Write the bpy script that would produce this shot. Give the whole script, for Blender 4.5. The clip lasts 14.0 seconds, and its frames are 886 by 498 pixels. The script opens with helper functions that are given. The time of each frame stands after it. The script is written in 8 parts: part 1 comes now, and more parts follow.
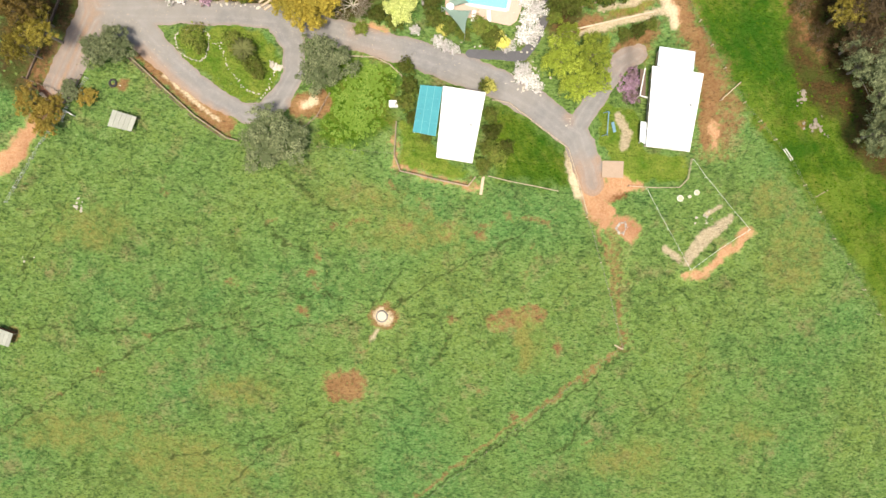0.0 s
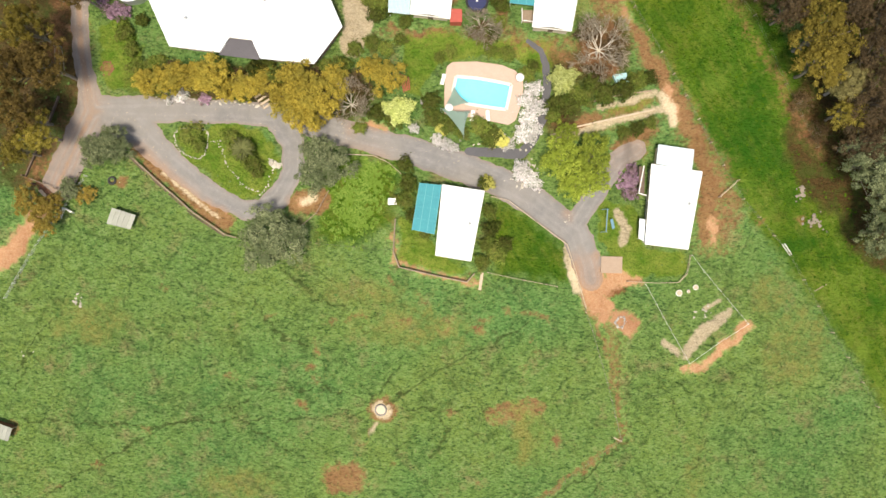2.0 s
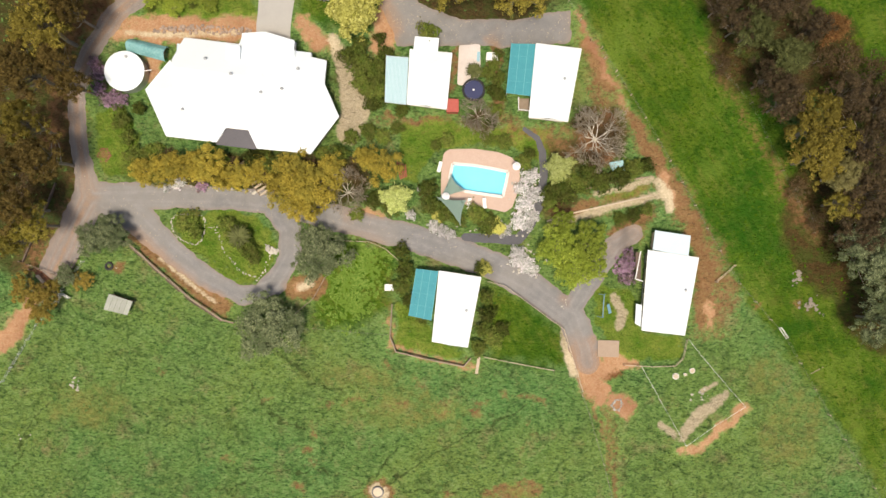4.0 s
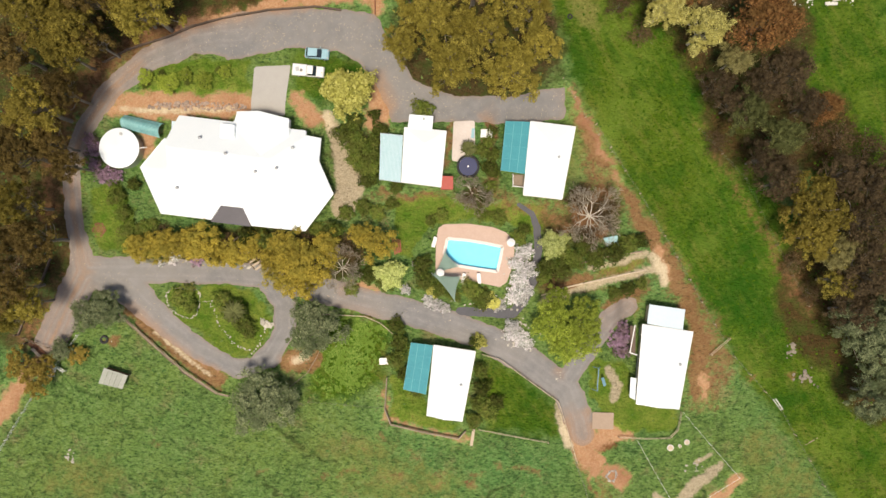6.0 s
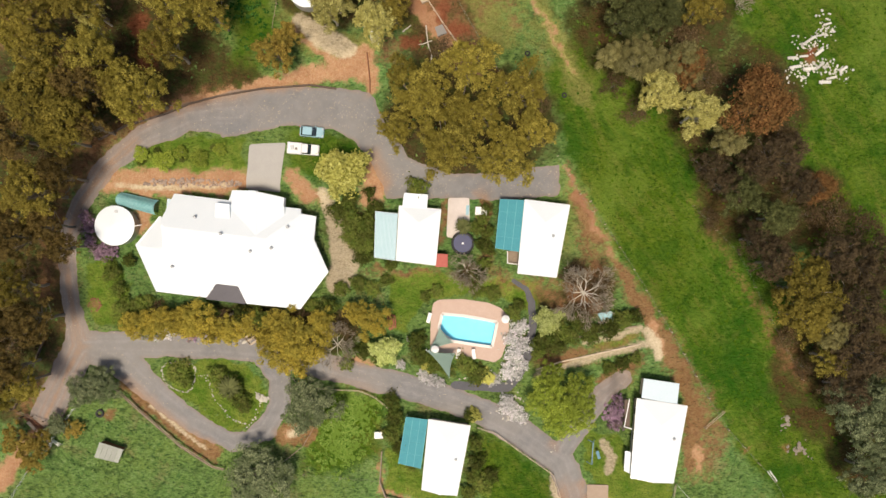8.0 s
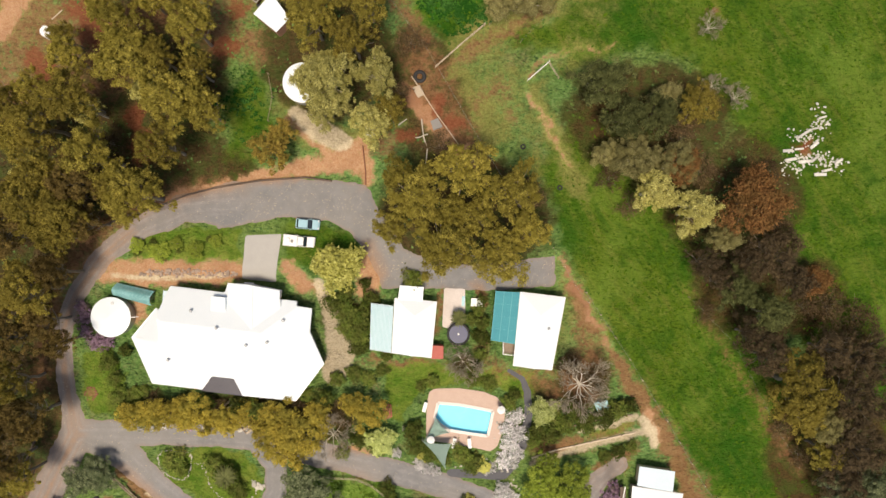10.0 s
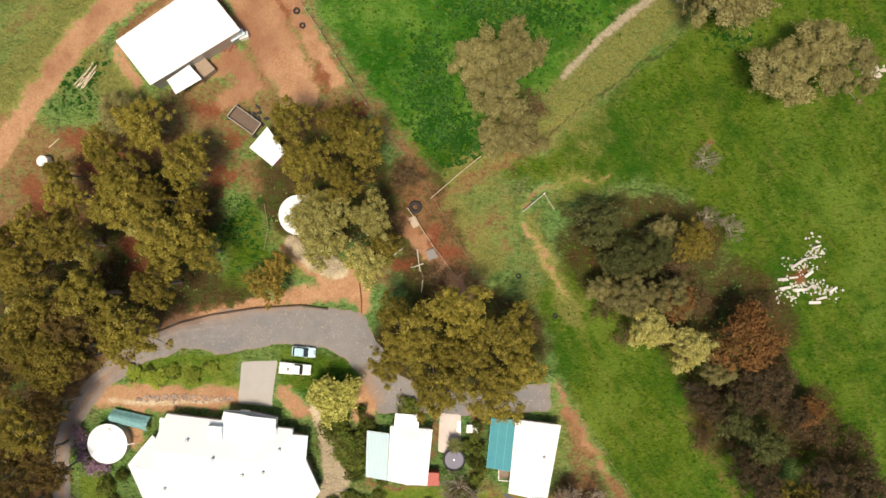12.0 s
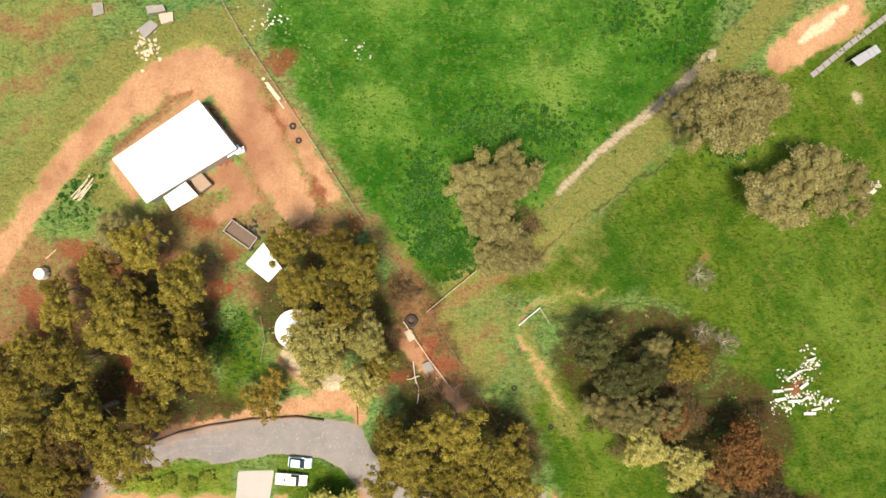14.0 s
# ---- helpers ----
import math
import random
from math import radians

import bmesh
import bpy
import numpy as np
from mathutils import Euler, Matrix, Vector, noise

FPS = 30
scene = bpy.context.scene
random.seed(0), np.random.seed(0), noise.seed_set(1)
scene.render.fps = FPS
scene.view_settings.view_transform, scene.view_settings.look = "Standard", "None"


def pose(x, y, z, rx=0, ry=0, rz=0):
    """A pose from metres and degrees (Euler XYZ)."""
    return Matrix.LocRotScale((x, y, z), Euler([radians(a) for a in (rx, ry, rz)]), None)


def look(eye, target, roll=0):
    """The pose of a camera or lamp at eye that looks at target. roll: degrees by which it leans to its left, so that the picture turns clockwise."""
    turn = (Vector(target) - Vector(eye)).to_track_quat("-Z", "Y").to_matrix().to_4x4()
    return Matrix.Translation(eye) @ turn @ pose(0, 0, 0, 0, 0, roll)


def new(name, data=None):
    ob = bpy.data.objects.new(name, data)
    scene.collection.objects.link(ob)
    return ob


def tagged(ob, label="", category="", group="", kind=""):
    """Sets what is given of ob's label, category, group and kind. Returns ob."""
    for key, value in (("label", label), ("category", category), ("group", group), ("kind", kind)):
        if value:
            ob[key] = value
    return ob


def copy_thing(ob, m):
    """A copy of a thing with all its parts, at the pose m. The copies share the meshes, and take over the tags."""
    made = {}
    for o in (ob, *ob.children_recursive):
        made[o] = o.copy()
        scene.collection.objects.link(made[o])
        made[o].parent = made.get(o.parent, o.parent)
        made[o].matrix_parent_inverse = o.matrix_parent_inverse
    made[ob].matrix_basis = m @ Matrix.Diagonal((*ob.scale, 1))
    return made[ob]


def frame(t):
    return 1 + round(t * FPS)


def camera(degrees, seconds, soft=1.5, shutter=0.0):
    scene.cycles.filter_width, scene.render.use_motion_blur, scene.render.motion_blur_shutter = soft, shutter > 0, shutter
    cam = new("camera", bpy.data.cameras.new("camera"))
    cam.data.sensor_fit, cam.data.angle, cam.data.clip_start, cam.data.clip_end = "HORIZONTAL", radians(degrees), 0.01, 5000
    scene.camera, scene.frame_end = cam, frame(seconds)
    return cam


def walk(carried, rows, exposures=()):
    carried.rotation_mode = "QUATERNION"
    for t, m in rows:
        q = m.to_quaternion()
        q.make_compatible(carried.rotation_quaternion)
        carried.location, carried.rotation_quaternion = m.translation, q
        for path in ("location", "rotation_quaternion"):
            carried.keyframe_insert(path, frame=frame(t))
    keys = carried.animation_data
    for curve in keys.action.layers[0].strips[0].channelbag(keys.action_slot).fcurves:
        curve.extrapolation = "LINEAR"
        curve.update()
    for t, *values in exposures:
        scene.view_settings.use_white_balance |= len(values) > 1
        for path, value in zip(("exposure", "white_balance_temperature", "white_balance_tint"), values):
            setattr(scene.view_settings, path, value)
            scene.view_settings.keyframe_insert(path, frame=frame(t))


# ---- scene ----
# camera: a drone that looks straight down and flies up the slope
cam = camera(70.0, 14.0)
ROWS = [
    (0.0, 0.0, 0.0, 112.01), (0.5, 0.0, 4.25, 111.79), (1.0, 0.03, 8.55, 111.6), (1.5, 0.11, 12.68, 111.5),
    (2.0, 0.18, 16.66, 112.08), (2.5, 0.28, 20.38, 112.02), (3.0, 0.39, 24.24, 112.05), (5.5, 1.43, 40.77, 112.28),
    (6.0, 1.65, 43.93, 112.29), (6.5, 1.87, 47.1, 112.39), (7.0, 2.06, 50.06, 112.43), (7.5, 2.31, 53.33, 112.45),
    (8.0, 2.53, 56.65, 112.55), (10.5, 3.36, 75.56, 112.71), (11.0, 3.48, 79.75, 112.81), (11.5, 3.69, 85.96, 112.84),
    (12.0, 3.95, 92.67, 112.95), (12.5, 4.07, 97.16, 113.01), (13.0, 4.23, 101.7, 113.1), (13.5, 4.42, 106.3, 113.19),
    (14.0, 4.62, 110.93, 113.21),
]
walk(cam, [(t, pose(x, y, z)) for t, x, y, z in ROWS], exposures=[(0.0, 0.51, 7200, 10), (1.5, 0.4, 7200, 10), (3.0, 0.12, 7200, 11), (6.0, -0.06, 7250, 12), (8.0, -0.14, 7300, 13), (10.5, -0.1, 7400, 13), (12.0, -0.02, 7500, 13), (13.0, 0.12, 7500, 13), (14.0, 0.46, 7500, 13)])

# light: a high sun behind the lower edge, a bright hazy sky
SUN_EL, SUN_AZ = 72.0, 192.0
world = bpy.data.worlds.new("sky")
scene.world = world
world.use_nodes = True
wn = world.node_tree
sky = wn.nodes.new("ShaderNodeTexSky")
sky.sky_type, sky.sun_disc = "NISHITA", False
sky.sun_elevation, sky.sun_rotation = radians(SUN_EL), radians(SUN_AZ)
sky.air_density, sky.dust_density = 1.2, 2.5
wn.links.new(sky.outputs[0], wn.nodes["Background"].inputs[0])
wn.nodes["Background"].inputs[1].default_value = 0.11
sun = new("sun", bpy.data.lights.new("sun", "SUN"))
sun.data.energy, sun.data.angle, sun.data.color = 4.2, radians(14.0), (1.0, 0.93, 0.82)
sd_el, sd_az = radians(SUN_EL), radians(SUN_AZ)
sun_dir = Vector((math.sin(sd_az) * math.cos(sd_el), math.cos(sd_az) * math.cos(sd_el), math.sin(sd_el)))
sun.matrix_world = look(sun_dir * 200, (0, 0, 0))
tagged(sun, kind="structure")

# ---- materials ----


def nodes_of(name, shine=0.5):
    m = bpy.data.materials.new(name)
    m.use_nodes = True
    p = m.node_tree.nodes["Principled BSDF"]
    p.inputs["Specular IOR Level"].default_value = shine
    return m, m.node_tree.nodes, m.node_tree.links, p


def noise_node(n, l, scale, detail=4.0, coords=None, rough=0.6):
    t = n.new("ShaderNodeTexNoise")
    t.inputs["Scale"].default_value, t.inputs["Detail"].default_value, t.inputs["Roughness"].default_value = scale, detail, rough
    if coords is not None:
        l.new(coords, t.inputs["Vector"])
    return t.outputs["Fac"]


def ramp(n, l, fac, lo, hi, a, b):
    r = n.new("ShaderNodeValToRGB")
    r.color_ramp.elements[0].position, r.color_ramp.elements[1].position = lo, hi
    r.color_ramp.elements[0].color, r.color_ramp.elements[1].color = (*a, 1), (*b, 1)
    l.new(fac, r.inputs[0])
    return r.outputs[0]


def mixed(n, l, fac, a, b, blend="MIX"):
    m = n.new("ShaderNodeMix")
    m.data_type, m.blend_type = "RGBA", blend
    for i, v in ((0, fac), (6, a), (7, b)):
        if isinstance(v, (int, float)):
            m.inputs[i].default_value = v
        elif isinstance(v, tuple):
            m.inputs[i].default_value = (*v, 1)
        else:
            l.new(v, m.inputs[i])
    return m.outputs[2]


def bump(n, l, b, height, strength, distance):
    u = n.new("ShaderNodeBump")
    u.inputs["Strength"].default_value, u.inputs["Distance"].default_value = strength, distance
    l.new(height, u.inputs["Height"])
    l.new(u.outputs[0], b.inputs["Normal"])


def surface(name, a, b, scale=1.0, fine=12.0, rough=0.8, metal=0.0, relief=0.02, spread=0.25, vary=0.0):
    """Two tones mixed at two scales, with fine relief; vary: brightness that differs from piece to piece."""
    m, n, l, p = nodes_of(name)
    co = n.new("ShaderNodeTexCoord").outputs["Object"]
    big, small = noise_node(n, l, scale, 5, co), noise_node(n, l, fine, 4, co)
    col = ramp(n, l, big, 0.5 - spread, 0.5 + spread, a, b)
    col = mixed(n, l, 0.55, col, ramp(n, l, small, 0.3, 0.7, a, b))
    if vary:
        h = n.new("ShaderNodeHueSaturation")
        v = n.new("ShaderNodeMapRange")
        v.inputs["To Min"].default_value, v.inputs["To Max"].default_value = 1 - vary, 1 + vary
        l.new(n.new("ShaderNodeObjectInfo").outputs["Random"], v.inputs["Value"])
        l.new(v.outputs[0], h.inputs["Value"])
        l.new(col, h.inputs["Color"])
        col = h.outputs[0]
    l.new(col, p.inputs["Base Color"])
    p.inputs["Roughness"].default_value, p.inputs["Metallic"].default_value = rough, metal
    if relief:
        bump(n, l, p, small, 0.6, relief)
    return m


def foliage(name, a, b, c, light=0.25, vary=0.24):
    """Leaves: three tones, by clump and over the crown, a little light let through."""
    m, n, l, p = nodes_of(name, 0.08)
    co = n.new("ShaderNodeTexCoord").outputs["Object"]
    isl = n.new("ShaderNodeNewGeometry").outputs["Random Per Island"]
    col = ramp(n, l, isl, 0.0, 1.0, a, b)
    col = mixed(n, l, ramp(n, l, noise_node(n, l, 0.35, 3, co), 0.42, 0.62, (0, 0, 0), (1, 1, 1)), col, c)
    h = n.new("ShaderNodeHueSaturation")
    v = n.new("ShaderNodeMapRange")
    v.inputs["To Min"].default_value, v.inputs["To Max"].default_value = 1 - vary, 1 + vary
    l.new(n.new("ShaderNodeObjectInfo").outputs["Random"], v.inputs["Value"])
    l.new(v.outputs[0], h.inputs["Value"])
    l.new(col, h.inputs["Color"])
    l.new(h.outputs[0], p.inputs["Base Color"])
    p.inputs["Roughness"].default_value = 0.7
    tr = n.new("ShaderNodeBsdfTranslucent")
    l.new(h.outputs[0], tr.inputs[0])
    mx = n.new("ShaderNodeMixShader")
    mx.inputs[0].default_value = light
    l.new(p.outputs[0], mx.inputs[1])
    l.new(tr.outputs[0], mx.inputs[2])
    l.new(mx.outputs[0], n["Material Output"].inputs[0])
    return m


M_ROOF = surface("white_roof_steel", (0.68, 0.75, 0.79), (0.75, 0.8, 0.83), 0.4, 6, 0.35, 0.0, 0.004)
M_ROOF_GREY = surface("dark_slate_roof", (0.04, 0.038, 0.05), (0.065, 0.06, 0.075), 0.8, 6, 0.5, 0.0, 0.004)
M_ROOF_TIN = surface("pale_blue_tin", (0.48, 0.6, 0.66), (0.56, 0.67, 0.73), 0.6, 5, 0.45, 0.0, 0.004)
M_TEAL = surface("teal_sheet", (0.03, 0.22, 0.27), (0.05, 0.30, 0.34), 0.8, 4, 0.75, 0.0, 0.004)
M_TEAL_MID = surface("mid_teal_steel", (0.08, 0.33, 0.38), (0.12, 0.4, 0.44), 0.8, 4, 0.7, 0.0, 0.004)
M_TEAL_PALE = surface("pale_teal_sheet", (0.25, 0.46, 0.5), (0.36, 0.56, 0.58), 0.8, 4, 0.75, 0.0, 0.004)
M_TURQ = surface("turquoise_tarp", (0.16, 0.5, 0.52), (0.5, 0.8, 0.8), 0.6, 3, 0.6, 0.0, 0.02)
M_WALL = surface("cream_wall", (0.5, 0.42, 0.33), (0.6, 0.52, 0.42), 1.0, 14, 0.85, 0.0, 0.008)
M_BRICK = surface("red_brick_wall", (0.3, 0.15, 0.1), (0.4, 0.22, 0.15), 1.5, 18, 0.9, 0.0, 0.01)
M_TRIM = surface("white_trim", (0.7, 0.7, 0.68), (0.8, 0.79, 0.77), 2.0, 14, 0.5, 0.0, 0.002)
M_TIMBER = surface("weathered_timber", (0.22, 0.16, 0.11), (0.38, 0.3, 0.22), 1.5, 18, 0.85, 0.0, 0.01, vary=0.2)
M_PALE_TIMBER = surface("pale_timber", (0.45, 0.36, 0.26), (0.6, 0.5, 0.38), 1.5, 18, 0.85, 0.0, 0.01, vary=0.15)
M_WIRE = surface("dull_fence_wire", (0.16, 0.17, 0.12), (0.22, 0.22, 0.16), 1.0, 8, 0.8, 0.0, 0.0)
M_DARK_TIMBER = surface("dark_timber", (0.08, 0.06, 0.045), (0.16, 0.11, 0.08), 1.5, 18, 0.85, 0.0, 0.01, vary=0.2)
M_CONCRETE = surface("concrete", (0.21, 0.2, 0.188), (0.28, 0.268, 0.254), 0.5, 9, 0.9, 0.0, 0.006, vary=0.05)
M_PAVING = surface("pink_paving", (0.47, 0.33, 0.26), (0.59, 0.44, 0.36), 0.7, 8, 0.8, 0.0, 0.006, vary=0.08)
M_STONE = surface("pale_stone", (0.3, 0.27, 0.22), (0.56, 0.53, 0.46), 1.5, 9, 0.9, 0.0, 0.03, vary=0.2)
M_GREY_STONE = surface("grey_stone", (0.2, 0.19, 0.17), (0.4, 0.38, 0.34), 1.5, 9, 0.9, 0.0, 0.03, vary=0.25)
M_STEEL = surface("galvanised_steel", (0.4, 0.42, 0.43), (0.55, 0.56, 0.57), 2.0, 14, 0.45, 0.6, 0.003)
M_BLACK = surface("black_rubber", (0.015, 0.015, 0.016), (0.035, 0.034, 0.033), 3.0, 20, 0.8, 0.0, 0.004)
M_WHITE_PLASTIC = surface("white_plastic", (0.72, 0.72, 0.7), (0.82, 0.82, 0.8), 1.0, 9, 0.45, 0.0, 0.002)
M_RED = surface("red_paint", (0.35, 0.06, 0.045), (0.45, 0.1, 0.07), 1.5, 12, 0.6, 0.0, 0.004)
M_RUST = surface("rusty_brown", (0.16, 0.06, 0.035), (0.3, 0.13, 0.07), 1.5, 12, 0.85, 0.0, 0.008)
M_NAVY = surface("navy_cover", (0.014, 0.02, 0.075), (0.028, 0.036, 0.11), 1.0, 10, 0.45, 0.0, 0.006)
M_BARK = surface("grey_bark", (0.16, 0.13, 0.1), (0.33, 0.29, 0.24), 1.2, 8, 0.9, 0.0, 0.02)
M_PALE_BARK = surface("pale_bark", (0.4, 0.36, 0.3), (0.6, 0.55, 0.47), 1.2, 8, 0.85, 0.0, 0.01)
M_BLEACHED = surface("bleached_bark", (0.55, 0.5, 0.42), (0.72, 0.67, 0.57), 1.2, 8, 0.85, 0.0, 0.01)
M_TWIG = surface("brown_twigs", (0.24, 0.2, 0.145), (0.38, 0.325, 0.245), 1.2, 8, 0.9, 0.0, 0.0)
M_SAIL = surface("sage_shade_cloth", (0.3, 0.43, 0.37), (0.36, 0.5, 0.43), 1.0, 20, 0.75, 0.0, 0.004)
M_GLASS_DARK = surface("dark_window_glass", (0.02, 0.03, 0.04), (0.03, 0.045, 0.055), 0.6, 3, 0.08, 0.0, 0.0)
M_CAR_BLUE = surface("pale_blue_car_paint", (0.3, 0.5, 0.57), (0.36, 0.56, 0.62), 0.6, 5, 0.2, 0.1, 0.0)
M_CAR_WHITE = surface("white_car_paint", (0.74, 0.74, 0.73), (0.78, 0.78, 0.77), 0.6, 5, 0.25, 0.0, 0.0)

# ---- the ground: one hillside that climbs ahead ----
GX = (4.93, -0.359, 6.698, -0.713, 0.99, -0.59, 0.141, 0.496, -0.357)


def hill(x, y):
    """The natural slope; far out it levels off."""
    x, y = np.asarray(x, float), np.asarray(y, float)
    cx, cy = 95 * np.tanh(x / 95), 45 + 130 * np.tanh((y - 45) / 130)
    u, v = cx / 50, (cy - 40) / 60
    z = GX[0] + GX[1] * u + GX[2] * v + GX[3] * u * u + GX[4] * u * v + GX[5] * v * v + GX[6] * v ** 3 + GX[7] * u * v * v + GX[8] * u * u * v
    return z


def seg_dist(x, y, pts, closed=False):
    """Distance to a polyline whose points may carry a half width: the result is negative inside the ribbon."""
    best = np.full(np.shape(x), 1e9)
    n = len(pts)
    for i in range(n if closed else n - 1):
        a, b = pts[i], pts[(i + 1) % n]
        dx, dy = b[0] - a[0], b[1] - a[1]
        s = np.clip(((x - a[0]) * dx + (y - a[1]) * dy) / (dx * dx + dy * dy + 1e-9), 0, 1)
        wa, wb = (a[2], b[2]) if len(a) > 2 else (0, 0)
        best = np.minimum(best, np.hypot(x - a[0] - s * dx, y - a[1] - s * dy) - wa - s * (wb - wa))
    return best


def poly_dist(x, y, pts):
    """Signed distance to a polygon, negative inside."""
    inside = np.zeros(np.shape(x), bool)
    n = len(pts)
    for i in range(n):
        (x0, y0), (x1, y1) = pts[i][:2], pts[(i + 1) % n][:2]
        if y0 != y1:
            inside ^= ((y0 > y) != (y1 > y)) & (x < (x1 - x0) * (y - y0) / (y1 - y0) + x0)
    dist = seg_dist(x, y, [p[:2] for p in pts], True)
    return np.where(inside, -dist, dist)


def blob_dist(x, y, cx, cy, rx, ry=0.0, turn=0.0):
    ry = ry or rx
    c, s = math.cos(radians(turn)), math.sin(radians(turn))
    u, v = (x - cx) * c + (y - cy) * s, -(x - cx) * s + (y - cy) * c
    return (np.hypot(u / rx, v / ry) - 1) * min(rx, ry)


def wobble(x, y, size, seed=0.0):
    """Smooth pseudo-noise, about -1 to 1."""
    a, b = x / size + seed, y / size - 1.7 * seed
    return (np.sin(1.7 * a + 2.1 * np.sin(1.3 * b)) + np.sin(2.3 * b + 1.9 * np.sin(1.1 * a + 0.6)) + 0.7 * np.sin(3.9 * a - 3.1 * b)
            + 0.5 * np.sin(6.3 * b + 5.1 * a + seed)) / 3.0


def lumps(x, y, size, seed):
    """Smooth random lumps of about that size, 0 to 1."""
    u, v = np.asarray(x) / size, np.asarray(y) / size
    i, j = np.floor(u).astype(int), np.floor(v).astype(int)
    fu, fv = u - i, v - j
    fu, fv = fu * fu * (3 - 2 * fu), fv * fv * (3 - 2 * fv)
    table = np.random.RandomState(seed).rand(256, 256)
    at = lambda a, b: table[a % 256, b % 256]
    return (at(i, j) * (1 - fu) + at(i + 1, j) * fu) * (1 - fv) + (at(i, j + 1) * (1 - fu) + at(i + 1, j + 1) * fu) * fv


def soft(d, width):
    return np.clip(0.5 - d / width, 0, 1) ** 2 * (3 - 2 * np.clip(0.5 - d / width, 0, 1))


# level pads cut for the buildings: (outline, level)
PADS = [
    ([(-46.7, 57.4), (-41.9, 64.8), (-32.6, 66.1), (-23.3, 65.1), (-17.4, 62.4), (-16.2, 52.8), (-21.9, 46.7), (-46.3, 49.1)], 6.35),
    ([(-5, 29.1), (8.2, 28.1), (6.8, 13.2), (-2.9, 13.8)], 2.2),
    ([(33.4, 34.8), (44, 34.3), (43.5, 15.5), (33.1, 16.6)], 1.75),
    ([(-9, 65.5), (3.3, 65.5), (2.9, 53.7), (-9.2, 53.7)], 6.8),
    ([(10.7, 65.1), (23.6, 64.7), (22, 51.4), (10.8, 52.3)], 6.75),
    ([(-0.9, 48.1), (13.9, 46.7), (12.6, 37.1), (-0.4, 38.5)], 5.6),
    ([(-48.8, 125), (-33.7, 134.9), (-27.1, 126.5), (-42.5, 117.8)], 11.4),
]


DECK = [(0.9, 47.5), (1.8, 48.1), (5.9, 48.2), (10.1, 47.6), (12.3, 46.7), (13.6, 45.3), (13.7, 43.4), (13.2, 40.5), (12.4, 38.3), (11.2, 37.5), (8.5, 38.1), (4.7, 38.8), (0.4, 39.4), (0.4, 42.7), (0.5, 45.6)]
POOL = [(2.4, 45.7), (5.9, 45.4), (8.8, 44.9), (11.7, 44.3), (11.3, 42.2), (10.8, 40.1), (8.5, 40.4), (5.9, 40.8), (4.2, 41.1), (2.9, 42.0), (1.8, 43.1)]


PATH = [(4.6, 33.3, 0.8), (9.2, 33.1, 0.8), (13.6, 32.9, 0.9), (15.5, 35.1, 0.8), (17.1, 39, 0.75), (17.8, 43.4, 0.7), (17.5, 47.7, 0.6), (16.6, 49.8, 0.45), (14.4, 51.3, 0.35)]
APRON = [(-29.5, 74), (-23.4, 74.2), (-24.2, 69.6), (-24.7, 66.1), (-30.4, 66.7), (-29.8, 70.6)]
PATIO = [(3.4, 65.2), (6.9, 65.4), (7, 60.2), (4.8, 58.3), (3.1, 58.7)]


def ground(x, y):
    """Height of the finished ground: the slope with its pads and the pool's pit."""
    z = hill(x, y)
    for outline, level in PADS:
        d = poly_dist(x, y, outline)
        z = z + (level - z) * soft(d - 1.3, 3.2)
    z = np.where(poly_dist(x, y, POOL) < 0.15, 4.1, z)
    return z


def gz(x, y):
    return float(ground(np.array([x]), np.array([y]))[0])


# roads and yards: (x, y, half width) along the middle
ROADS = [
    [(-66, 27.7, 2.7), (-62.8, 33.8, 2.7), (-59.3, 40, 2.8), (-54.4, 40.3, 2.4), (-44.7, 40.2, 2), (-35, 39.9, 2), (-28.3, 39.3, 2.1), (-21.6, 37.6, 2.2), (-13.9, 35.6, 2.2), (-6.2, 33.7, 2.3), (0.5, 31.7, 2.5), (9.3, 28.5, 2.4), (16.1, 24.7, 2.5), (23.1, 19.4, 2.6), (25.5, 14, 2.5), (26.1, 11.4, 2.2)],
    [(-58.3, 40, 2.5), (-51.6, 36.8, 3), (-46, 31.2, 2.2), (-40.4, 26.6, 2), (-33.6, 23.5, 1.9), (-28.2, 25.3, 1.9), (-25.4, 29.9, 1.8), (-25.3, 34.7, 2), (-27.8, 38.5, 2.2)],
]
ROADS += [
    [(-59.3, 40, 2.6), (-60.1, 44.3, 1.7), (-60.9, 51, 1.5), (-60.9, 57.7, 1.5), (-58.2, 64.3, 1.6), (-53.6, 70.3, 1.7), (-47.2, 75.3, 2), (-39.5, 78.4, 2.4), (-31, 79.2, 3.6)],
    [(23.6, 21.7, 1.8), (27.4, 27.7, 1.7), (30.2, 31.8, 1.9), (34, 34.1, 1.7)],
]
YARD = [(-31.9, 82.4), (-24.4, 83.2), (-15.1, 83), (-9.4, 82.4), (-6.8, 77.3), (-3.1, 71.8), (3.4, 69.1), (12.7, 69.1), (21.8, 70.7), (21.8, 65.5), (10.9, 64.6), (6.9, 65), (2.4, 65), (-6.9, 65), (-8.6, 69.6), (-11.5, 74.1), (-16.1, 76.4), (-23.1, 76.9), (-30.2, 75.6), (-33.9, 75.2), (-35.7, 79.7)]
